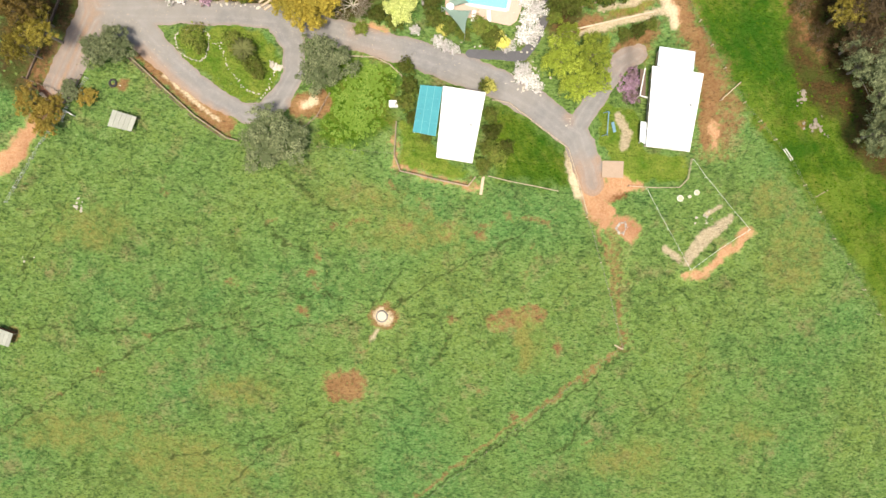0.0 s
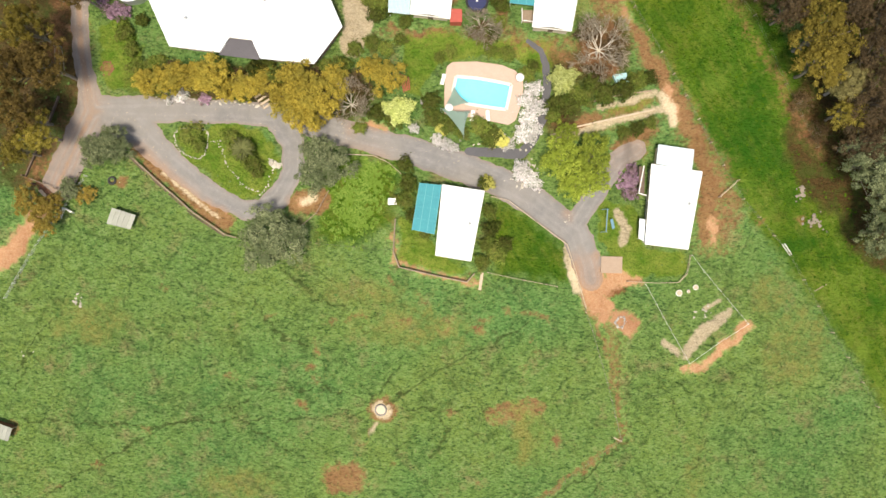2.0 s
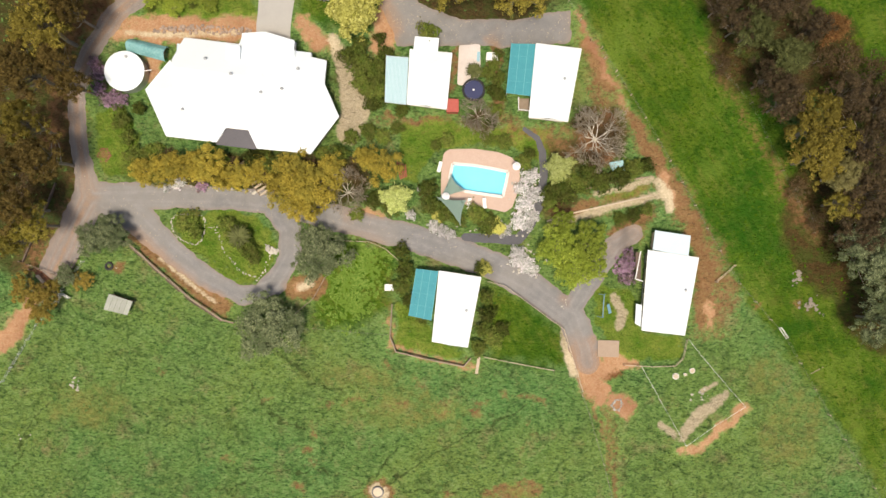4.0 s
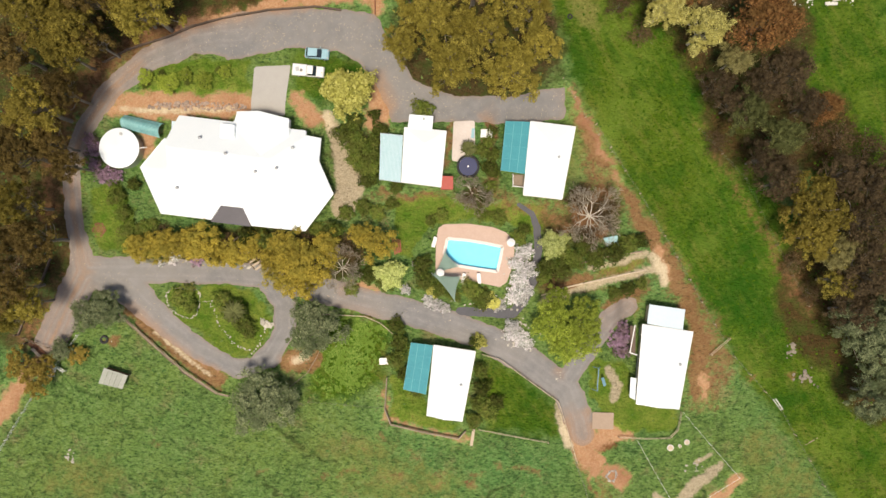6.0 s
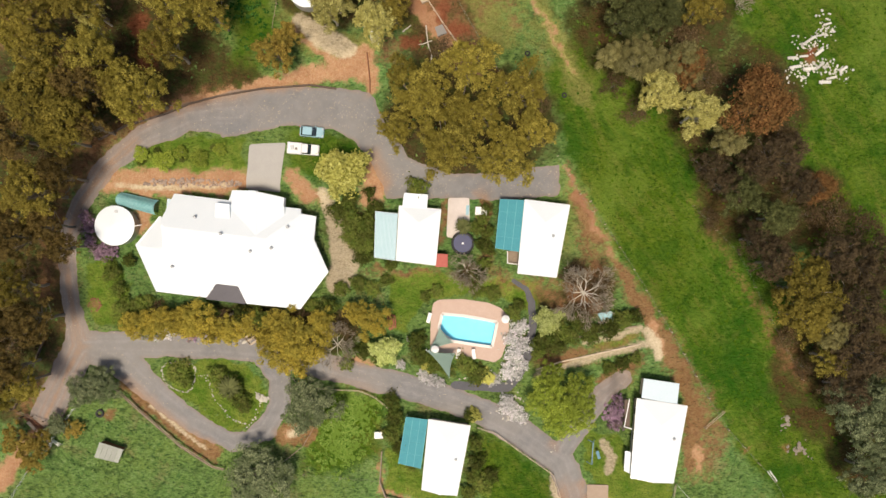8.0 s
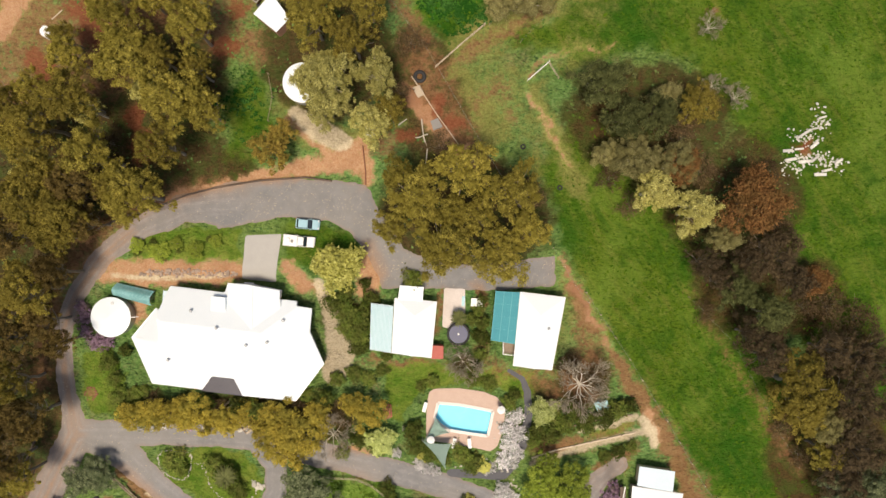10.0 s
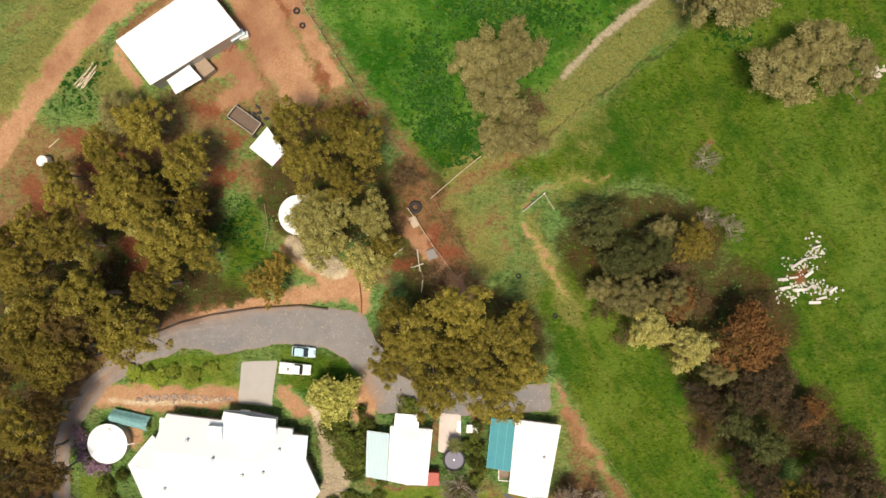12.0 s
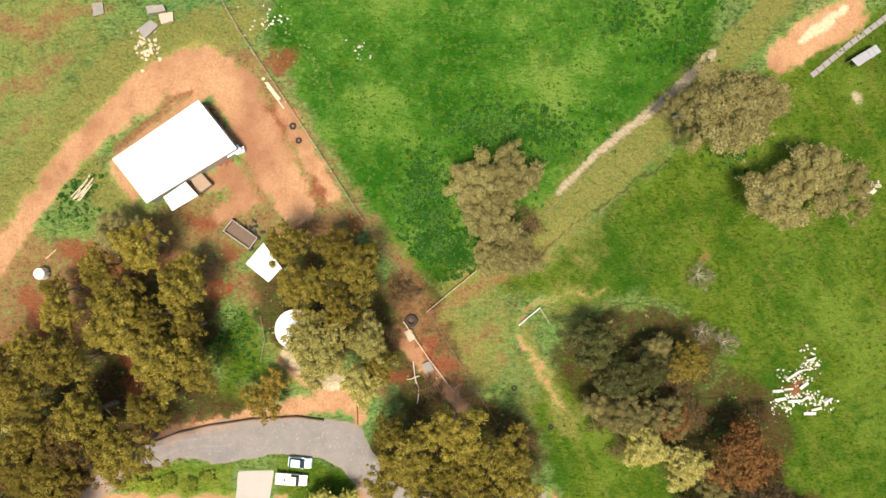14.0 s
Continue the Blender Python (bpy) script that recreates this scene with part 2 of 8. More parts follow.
ISLAND = [(-45.6, 36.4), (-43.3, 37.5), (-40.9, 37.1), (-39, 37.6), (-35.1, 38.1), (-31.3, 36.8), (-28.4, 34.2), (-27.6, 30.7), (-29.1, 27.3), (-31.6, 25.2), (-34.6, 25.3), (-37.9, 27.3), (-41.2, 30.2), (-44.5, 32.7)]


def road_dist(x, y):
    d = poly_dist(x, y, YARD)
    for r in ROADS:
        d = np.minimum(d, seg_dist(x, y, r))
    d = np.maximum(d, -poly_dist(x, y, ISLAND))
    return d + 0.25 * wobble(x, y, 2.2, 1.0) + 0.12 * wobble(x, y, 0.7, 4.0)

# what covers the ground, as soft regions with ragged edges
DIRT_LINES = [
    [(-8.5, 18.7, 0.3), (-8.2, 14.2, 0.4), (-2.2, 12.4, 0.45), (6.2, 10.6, 0.45)],
    [(-48.5, 124.8, 0.9), (-39.3, 131.4, 1.3), (-34.5, 135.8, 1.3)],
    [(-20.7, 133.3, 1.2), (-17.2, 126.3, 1.6), (-12.8, 119.6, 1.3)],
    [(-40.5, 121.1, 1.4), (-34.9, 121, 1.8), (-29.2, 122.8, 1.6)],
    [(-46.7, 64.2, 1.6), (-48.2, 60.5, 1.2), (-49.6, 62.3, 1)],
    [(-55.1, 69.4, 1.6), (-48.4, 68.5, 1.7), (-40.8, 68.2, 1.7), (-30.4, 68.2, 1.6)],
]
DIRT_LINES += [
    [(-34.5, 137.6, 2), (-27.5, 136.4, 2.6), (-24.4, 129.6, 3.2), (-21.6, 122.5, 3.6), (-18.6, 117.6, 3)], [(-30, 124, 1.6), (-27, 119, 2), (-31, 116.5, 1.4)],
    [(-53.3, 67.2, 1.2), (-44.7, 66.5, 1.2), (-32.3, 66.9, 1)],
    [(22.5, 70, 0.4), (25.5, 64.6, 0.7), (28.6, 59.6, 0.6), (31.5, 55.5, 0.5)], [(38.2, 44.5, 0.5), (39.2, 41.6, 0.9), (39.9, 38.2, 0.7)], [(46.9, 21.6, 0.9), (47.6, 18, 0.7)],
    [(25.1, 14.5, 2.2), (25.5, 11.9, 3.2), (26.9, 8.3, 2.5), (28.5, 5.1, 2)],
    [(26.4, 8.4, 2.2), (29.3, 11.4, 1.8), (33.8, 10.9, 1.3)],
    [(32, 4.3, 2), (33.3, 2.8, 1.8)],
    [(42.7, -5, 0.9), (46.8, -4.5, 1), (50.2, -0.9, 1), (54.6, 2.9, 1)],
]
DIRT_LINES += [
    [(-50.6, 34.2, 0.2), (-46, 29.8, 0.3), (-41.4, 25.8, 0.3), (-37, 22.2, 0.2)],
    [(-24.2, 24.6, 0.6), (-22, 25.4, 0.8)],
    [(-15.8, 37.1, 0.8), (-12, 37.6, 1), (-9.6, 37.1, 0.6)],
    [(-22.8, 68.7, 1.4), (-20, 65.9, 1.6), (-17.7, 65, 1.4)],
    [(-9.3, 65.9, 2.5), (-7.8, 68.2, 2.5), (-8.9, 72.3, 1.5)],
    [(-41.8, 79.8, 1.4), (-34.2, 81.7, 1), (-26.6, 83.6, 1.2), (-17.2, 85.4, 1.8), (-10.7, 86.8, 2.5), (-8.9, 83.5, 1.6)],
]
DIRT_LINES += [
    [(-21.6, 93, 0.6), (-17.6, 88.6, 0.8), (-13.5, 86.8, 1.0), (-10.2, 88.4, 1.6)],
    [(-70.2, 107.3, 2.1), (-62.9, 117.5, 2.2), (-55.7, 126.7, 2.2), (-48.8, 132.5, 2.7), (-41, 138.2, 3.1), (-34.3, 140.5, 3.2), (-28, 137, 3), (-25.4, 130.8, 3.2), (-23.2, 124.5, 2.8), (-21.9, 120.9, 2.2)],
    [(-48.5, 123.9, 1), (-45.3, 119.3, 1.2)],
    [(-29.9, 135.3, 1.8), (-26.4, 127.2, 2), (-22.8, 120.9, 2)],
    [(-2.3, 97.1, 1.4), (3.1, 89.9, 1.4), (7.7, 85.4, 1.2)],
    [(17, 98.7, 0.3), (18.8, 101.5, 0.4), (22.8, 103.3, 0.2), (31.4, 104.2, 0.1)],
]
DIRT_LINES += [
    [(17, 96.4, 0.4), (19.8, 92.7, 0.5), (23.6, 85.2, 0.4)],
    [(57, 140.4, 2.4), (61, 143.7, 3), (67.6, 147, 3)],
    [(-76.6, 14.6, 1.8), (-73.9, 17.1, 1.9), (-70.7, 21.7, 1.4), (-66.5, 25.7, 1.2)],
    [(-61.2, 52.5, 1), (-61.6, 53.9, 1)],
]
# earth showing through thin grass
MIXED_LINES = [
    [(22.8, 69.6, 1.2), (25.4, 64.4, 1.6), (28, 59.6, 2), (31.6, 53.8, 1.8), (35, 48.6, 1.8), (38.6, 43.6, 2.2), (42.6, 38, 2.4), (46, 32.6, 2.4), (48.4, 28.2, 2.0), (50.2, 24.6, 1.2)],
    [(19.6, 36.6, 1.2), (23, 38, 1.4), (27.4, 39.6, 1.2)],
    [(44.5, 64.5, 0.8), (48, 59, 0.8), (51.3, 53.8, 0.9), (57, 46, 1.2), (60.4, 39.4, 1.3), (65, 34, 1.4)],
    [(-69.2, 148.2, 3), (-62.1, 146.1, 2.5), (-56.1, 149.4, 2), (-49.3, 149.6, 1.5)],
    [(-69.4, 137.1, 2), (-62.3, 137.8, 2.2), (-57.3, 142.2, 2)],
    [(-66.6, 128.7, 1), (-61.5, 132.3, 1.5)],
]
MIXED_LINES += [
    [(15.5, 106.5, 0.5), (23.9, 114.1, 0.5)],
    [(-70.8, 27.7, 1.5), (-68.3, 32.6, 1.8), (-65.9, 35.6, 1.5)],
    [(-8.6, 21.6, 0.7), (-8.1, 14.6, 0.9), (-2.2, 12.6, 0.9), (6.2, 10.8, 0.9)],
    [(48.1, 30.4, 2.4), (49.5, 23.7, 2.4), (48.9, 16.8, 1.8)],
]
MIXED_LINES += [
    [(37.1, 43.3, 0.9), (38.7, 39.5, 1.7), (42.3, 36.5, 1.8), (45.4, 32.6, 1.8), (47.6, 27.6, 1.7), (48.9, 22.5, 1.5)],
    [(45.4, 16.9, 1.2), (46.9, 22.5, 1.2), (45.8, 29.6, 1.1)],
    [(-65.2, 49.1, 2), (-63.9, 57.7, 2.2), (-60.1, 67.1, 2.8), (-54, 74.5, 3), (-46.1, 79, 3), (-39.4, 81.1, 2.4), (-30.9, 81.9, 1.8)],
    [(-9.7, 65, 2), (-7, 60.4, 1.5)],
    [(11.9, 51, 1.5), (24.3, 51, 1.5), (28, 57.6, 2)],
    [(-10.8, 52.4, 1), (1.5, 52.9, 0.8), (12.9, 51.8, 1), (18.6, 51.5, 1)],
]
MIXED_LINES += [
    [(-66, 27.7, 2.2), (-62.8, 33.8, 2.2), (-59.3, 40, 1.8), (-60.1, 44.3, 1.6), (-60.9, 51, 1.5), (-60.9, 57.7, 1.5), (-58.2, 64.3, 1.4), (-53.6, 70.3, 1.2)],
    [(28.7, 30.6, 1.2), (31.6, 32.8, 2), (34.5, 34.8, 2.2), (35.9, 37.5, 1.6)],
    [(30, 4.3, 1.2), (31.1, -3.9, 1.2), (32.1, -11.3, 0.7), (33.4, -17.8, 0.6)],
    [(-15.4, 34.2, 0.8), (-10.1, 32.7, 0.9)],
    [(9.1, 53.8, 1.4), (15.7, 51, 1.6), (22.5, 48.2, 2.2), (28.1, 53.8, 3), (26, 60.4, 1.8)],
]
MIXED_LINES += [
    [(3, 100, 1.6), (9, 104.4, 2), (14, 106.6, 2), (20, 110.4, 1.4)], [(8.6, 95, 1.6), (12.5, 98.4, 1.6), (14.6, 93, 1)],
    [(-2.3, 104.3, 2.2), (1.3, 98, 2.6), (4, 91.7, 2.4), (7.7, 87.2, 1.8)],
    [(-22, 140.6, 1), (-16.2, 129.4, 1), (-8.6, 117, 1.8), (-1.6, 107.6, 2.2), (5.2, 95.5, 1.6), (9.8, 87.1, 1.6)],
    [(-36.9, 114.7, 1.6), (-30.3, 117.4, 2.4), (-23.8, 119.2, 3)],
    [(-53.3, 108.2, 2.8), (-60.4, 101.7, 2), (-63.2, 105.4, 2)],
    [(-30.6, 107.4, 1.6), (-27.7, 111, 2), (-25.8, 113.7, 2.2)],
    [(-68.7, 29.6, 0.7), (-63.3, 39.5, 0.7)],
]
MIXED_AREAS = [
    [(41.5, 35.6), (46, 34.6), (53, 25.5), (52.2, 20.4), (48.5, 15.3), (45, 15.3), (46.2, 30.6)],
    [(-71.9, 105.8), (-52, 112.8), (-37.6, 120.6), (-29.2, 120.4), (-23.9, 112.3), (-37.9, 108), (-50.4, 102.7), (-60.3, 96.3), (-72.5, 88)],
    [(-63.2, 112.9), (-42.8, 113.7), (-44.1, 102.7), (-52.9, 98.9), (-62.4, 105.5)],
    [(-29.9, 140.4), (-23.6, 137.6), (-15.7, 124.3), (-8.6, 110), (-15.9, 111.8), (-24, 116.4), (-30.2, 128)],
    [(-3.8, 101), (0.6, 103), (6.4, 94.6), (11.5, 85), (3, 86)],
]
MIXED_AREAS += [
    [(-57.5, 99.8), (-63.7, 92.2), (-49.9, 96.1), (-37, 111), (-32.3, 112.8), (-27.8, 107.4), (-32.6, 100), (-37.2, 105.5)],
    [(-49.8, 131.2), (-36.1, 143.3), (-25.1, 143.9), (-18, 133.3), (-10.1, 119.1), (-7.5, 114.6), (-21.2, 111), (-36.9, 113.8), (-31.1, 121), (-27.3, 127.2), (-34.5, 135.8)],
    [(-70.9, 116.7), (-57.1, 112.9), (-50.3, 111.9), (-51.5, 105.4), (-57.5, 99.8), (-71.4, 99.7)],
]
MIXED_AREAS += [
    [(43.8, 35.5), (51.6, 27.5), (52.9, 22.5), (46.3, 15.4), (43.7, 16.4), (45.1, 29.6)],
    [(-30.5, 111), (-24.1, 105.5), (-26.1, 100), (-31.6, 103.7)],
    [(18.4, 37.6), (28.4, 40.9), (37.1, 43.3), (38.1, 41.4), (28.6, 37), (18.9, 32.7)],
    [(-71.8, 27.7), (-67.3, 27.7), (-61.9, 37.5), (-63.2, 41.4)],
    [(-7.9, 92.7), (-2.4, 89.9), (-4.3, 85.4), (-8.9, 87.2)],
]
BROWN_SPOTS = [
    ((-14.2, 4.7), 1.2, 0.8),
    ((-8.3, 3.2), 0.6, 1.4),
    ((0.6, 4.7), 1.3, 1.0),
    ((6.6, 2.7), 1.4, 1.2),
    ((11.5, 5.7), 1.3, 0.8),
    ((15.6, 0.7), 1.0, 0.7),
    ((-3.8, 8.6), 1.0, 0.6),
    ((-22.4, -6.4), 0.7, 1.2),
    ((-19.3, 4.1), 1.2, 0.8),
    ((-16.1, 4.3), 0.7, 1.2),
    ((-22.3, 0.1), 0.7, 1.0),
    ((-6.4, 4.1), 1.4, 0.9),
    ((0.6, 2.1), 1.3, 0.9),
    ((-3.4, 7.5), 1.2, 0.8),
    ((-9.3, 11.4), 0.9, 1.4),
    ((7.6, 4.1), 1.6, 0.8),
    ((14.7, -4.9), 1.2, 0.9),
    ((-30.1, 5.1), 1.3, 0.7),
    ((-37.5, -5.9), 1.6, 0.8),
    ((-49.2, -18.2), 1.0, 0.6),
]
BROWN_SPOTS += [
    ((-8.6, -22.4), 0.9, 0.7),
    ((6.8, -25.7), 0.8, 0.9),
    ((-19.2, -37.4), 0.8, 0.8),
    ((-48.7, 10), 1.2, 0.6),
    ((16.7, -1.4), 1.0, 0.7),
    ((5.5, 9.5), 1.6, 0.5),
    ((-73.4, -21.8), 0.6, 0.5),
    ((40.4, -43.3), 0.9, 0.5),
    ((-12.2, 9), 0.8, 0.6),
]
TRAILS = [
    [(-76.9, -13.5), (-63.9, -14.5), (-52.8, -15), (-43.7, -14), (-30.6, -13.8), (-22.6, -13.5), (-13, -12.5)],
    [(-80.3, -33.2), (-73.9, -29.5), (-66.5, -24.8), (-56, -18.6), (-52.4, -16), (-44.7, -13.5), (-34.5, -10.4)],
    [(-8.5, -12.2), (-2.4, -11.8), (1.6, -12.2), (8.7, -11.8), (14.8, -10.8)], [(-9.5, -11), (-4.4, -6.9), (6.6, -1.4), (15.5, 3.6)],
    [(-13.5, -10.5), (-18.5, -8.4), (-24.5, -8.1), (-35.5, -7.9)], [(-12.5, -10), (-9.4, -6.9), (-6.9, -4.4)],
    [(-20.3, -29), (-27.1, -33.2), (-36.4, -35.3), (-49.8, -38)], [(-4.5, -16.1), (-8.5, -20.2)], [(-30.2, -33.8), (-35.5, -40.1), (-39.7, -43.3)],
]
TRAILS += [
    [(47.7, -17.8), (46.4, -22.5), (39.9, -28.8), (34.8, -33)], [(41.2, -10.6), (43.5, -15.2)], [(17.2, -38.2), (22.4, -36.7), (27.4, -29.8), (29.8, -23.5)],
    [(-33.9, 9), (-28.2, 1.1), (-22.3, -0.9)], [(-68.2, 5.1), (-72, 0.1), (-75.5, -7.9)], [(-27.9, 12.9), (-22.1, 8), (-16.2, 6)],
    [(-39.6, -10.4), (-35.7, -14), (-26.8, -20.2)], [(-2.4, -12), (1.6, -16.1), (-2.4, -21.3)],
    [(33.3, -18), (26.9, -23.6), (16.7, -31), (6.4, -38.2), (-4.5, -46.4)], [(33.4, -3.9), (33.8, -12.2), (34, -18.1)],
    [(14.2, 104.7), (24.8, 114.1), (40.4, 125.1)], [(-8.4, 113.7), (0.6, 101.9), (8.9, 88)],
]
# wheel-worn strips of thin earth in the paddocks
FADED = [
    [(25.5, 6.1, 0.5), (29.2, -0.9, 0.6), (31.2, -10, 0.6), (32.4, -18, 0.7), (26, -22.8, 0.7), (15.9, -30.2, 0.6), (5.6, -37.5, 0.6), (-5.3, -45.7, 0.6)],
    [(29.4, 3.2, 0.7), (30.4, -4.4, 0.6), (31.4, -12.2, 0.4), (32.1, -18.1, 0.4)],
    [(-11.7, -14.8, 0.3), (-13.5, -17, 0.3), (-14.6, -18.6, 0.2)],
    [(9.4, -13, 2.2), (12.4, -12.6, 2.2)], [(15.2, -11.2, 1.6), (17.5, -12, 1.6)], [(14, 5.5, 0.6), (19, 4, 0.6)],
]
# trodden brown banks and yards
BARE = [
    [(31.5, 54.5, 0.9), (35, 49, 1.3), (38.6, 43.6, 1.8), (42.6, 37.4, 1.6), (45.4, 31.6, 1.5), (46.6, 26.5, 1.9), (46, 22, 1.7), (45.6, 18, 1)], [(24.4, 66, 0.8), (26, 62.4, 1.2), (28.4, 58, 1.2)],
    [(2.9, 65, 0.6), (2.4, 58, 0.6)], [(9.2, 66, 1.2), (9.6, 60, 0.9), (10.2, 53, 0.6)], [(19.6, 36.4, 0.9), (23, 37.8, 1.2), (26.6, 39, 0.9)], [(29.4, 34.4, 0.9), (33, 35.6, 1.2), (35.6, 37, 0.9)],
    [(-47.5, 127.5, 1.3), (-41, 132.8, 1.4), (-36, 137, 1.2)], [(24.5, 50, 2), (28, 47, 1.6)], [(-8, 53.2, 0.5), (1, 52.6, 0.5)],
]
BARE += [
    [(-52, 34, 1.3), (-47, 29, 1.6), (-42.4, 24.9, 1.7), (-37.4, 21.2, 1.7)], [(-24.8, 24.4, 2), (-21.4, 25.2, 2.2)],
]
# raw red soil
RED = [
    ((-53.4, 108), 3.6, 3.4), ((-50.5, 106.6), 2.6, 2.8), ((-62.2, 100), 2.2, 3.6), ((-64, 103), 2.0, 2.0), ((-55.6, 111), 3.4, 1.6), ((-31.7, 104.1), 2.2, 2.2), ((-34.2, 115.4), 3.4, 1.6),
    ((-30, 110.5), 2.0, 1.6), ((4.4, 91.8), 2.4, 1.6), ((-2.6, 90.2), 1.8, 1.4), ((2, 94.6), 1.6, 1.8), ((-14.5, 121), 2.4, 2.8), ((-9, 115), 1.4, 2.0), ((30.5, 9.6), 2.6, 1.2), ((-21, 141), 3.0, 2.2),
    ((62, 88.6), 1.6, 1.2), ((-46, 88.5), 2.2, 3.2), ((-47.4, 93.2), 2.0, 2.2), ((-16, 36), 1.0, 0.8), ((-22.5, 131), 2.6, 3.2), ((-38, 137), 5.0, 1.4),
]

DIRT_SPOTS = [
    ((-10.7, -12.1), 2.7, 2.6),
    ((-17.7, -24.8), 4.2, 3.2),
    ((-52.9, -15.5), 0.8, 0.4),
    ((-62.4, -21.8), 1.2, 0.5),
    ((-68.8, -26), 0.6, 0.4),
    ((1.3, -12.4), 1.1, 0.7),
    ((26.1, -35.3), 0.7, 0.6),
    ((-77.4, -15.1), 2.0, 1.4),
    ((-25.1, -10.8), 1.2, 1.0),
    ((-22.9, -3.9), 1.3, 0.9),
    ((-22.3, -0.9), 0.7, 1.0),
    ((20.6, -17.8), 0.9, 1.4),
    ((-55.5, 28.1), 1.6, 1.2),
    ((46.1, 109.7), 1.2, 0.9),
    ((62.4, 21.4), 0.9, 0.7),
    ((21.6, 22.7), 1.0, 1.0),
    ((-56.5, 47.2), 1.1, 1.1),
    ((62.7, 87.8), 1.5, 1.2),
]
DIRT_SPOTS += [
    ((56, 21.4), 1.0, 0.9),
    ((12.6, -30.5), 0.8, 1.0),
]
PALE_LINES = [
    [(30.4, 23.1, 0.6), (32, 20.2, 0.9), (31.3, 17.7, 0.5)],
    [(-11.1, -11.8, 1.2), (-10.4, -12.3, 1.3)], [(-11.6, -14.4, 0.1), (-12.8, -16.4, 0.1)],
    [(60.4, 143.2, 0.3), (62.4, 144.8, 0.8), (64.6, 146.3, 0.7), (67, 148.2, 0.4)],
    [(43.5, -2.4, 0.5), (45, 0.2, 1.1), (46.6, 2, 1.2), (48.6, 3.6, 0.9), (51, 5.7, 0.4)],
    [(39.4, 0, 0.5), (42, -1.7, 0.5)], [(46.5, 6.2, 0.3), (49, 7.4, 0.3)],
    [(-17.4, 65.9, 0.8), (-15.4, 61.3, 1.5), (-14.3, 57.6, 2.1), (-13.8, 54.3, 2.3), (-15.1, 50.8, 1.9)],
    [(69.4, 135, 0.5), (69.8, 134.4, 0.5)],
    [(21.7, 16.6, 0.5), (23, 11.4, 0.7), (23.7, 9.4, 0.6)],
]
PALE_LINES += [
    [(18.4, 35, 0.35), (27.6, 37.9, 0.45), (36.2, 40.2, 0.45), (38.6, 40.9, 0.9)],
    [(26.7, 40.7, 0.3), (31.3, 41.6, 0.35), (36.1, 43.3, 0.35)],
    [(37.2, 43, 0.5), (38.6, 41, 0.9), (39.6, 38, 0.6)],
    [(22.9, 119.9, 0.35), (28.9, 126, 0.5), (33.2, 129.4, 0.6), (40.8, 135.4, 0.7), (46.5, 141.2, 0.6)],
    [(-20.9, 94, 0.8), (-17, 91, 1.9), (-12.8, 89, 1.3)], [(-47.6, 29.6, 0.1), (-43, 25.6, 0.2), (-38.6, 22, 0.1)], [(-23.6, 24.8, 0.5), (-22, 25.4, 0.6)], [(-52, 67.3, 0.1), (-44.7, 66.9, 0.3), (-33, 67.2, 0.1)],
]
LITTER = [
    ((-72, 33.6), 5, 7),
    ((63.3, 63.4), 8, 7),
    ((71.1, 52.1), 7, 8),
    ((38.4, 85), 5, 6),
    ((49.8, 63.4), 4, 6),
    ((-39.6, 85.5), 8, 9),
    ((-30.3, 81.8), 5, 5),
    ((-44.5, 85.9), 6, 8),
    ((-1.2, 100.1), 6, 8),
    ((38.7, 91.4), 7, 6),
    ((-66.5, 77.4), 14, 12),
    ((-69.3, 57.7), 9, 16),
    ((-67.9, 45.3), 8, 9),
    ((52.6, 74.5), 9, 17),
    ((69.8, 37.1), 11, 14),
    ((79, 24.8), 10, 12),
    ((36.3, 92.7), 14, 9),
    ((50.9, 79.3), 12, 9),
    ((-15.8, 103.7), 11, 12),
    ((-56.9, 88.4), 17, 13),
]
LITTER += [
    ((-44, 99.9), 12, 12),
    ((6.8, 77.1), 15, 10),
    ((2.4, 90.8), 6, 9),
    ((-34.9, 44.3), 17, 3.5),
    ((-19.6, 42.4), 9, 4.5),
    ((27.2, 50.1), 5, 5),
    ((-13.6, 60.4), 4, 4),
    ((19.8, 39.5), 4, 3),
    ((22.5, 47.2), 5, 3),
]
DRY_LINES = [
    [(-22.4, 95.5, 2), (-19, 91.6, 3), (-14, 89, 3), (-10, 90, 2)],
    [(13.3, -11.6, 1.5), (14.9, -16.8, 2), (14.5, -22.1, 1)],
    [(-71, 112.9, 5), (-58.6, 127.7, 5), (-46.6, 140.1, 5), (-33.3, 145, 5), (-26, 147, 3)], [(-53.8, 123.9, 3), (-44.5, 114.7, 3)],
    [(0.6, 100.1, 2), (8.8, 105.6, 3), (20.4, 112.8, 4), (29.1, 120.8, 4), (41, 132, 3.5), (51.5, 143.7, 3), (57.1, 150.2, 3)], [(-3.1, 94.5, 3), (2.4, 100.1, 4), (11.6, 90.8, 3)], [(17.9, 97.3, 1.5), (20.8, 90.8, 2), (25.6, 81.3, 2)],
]
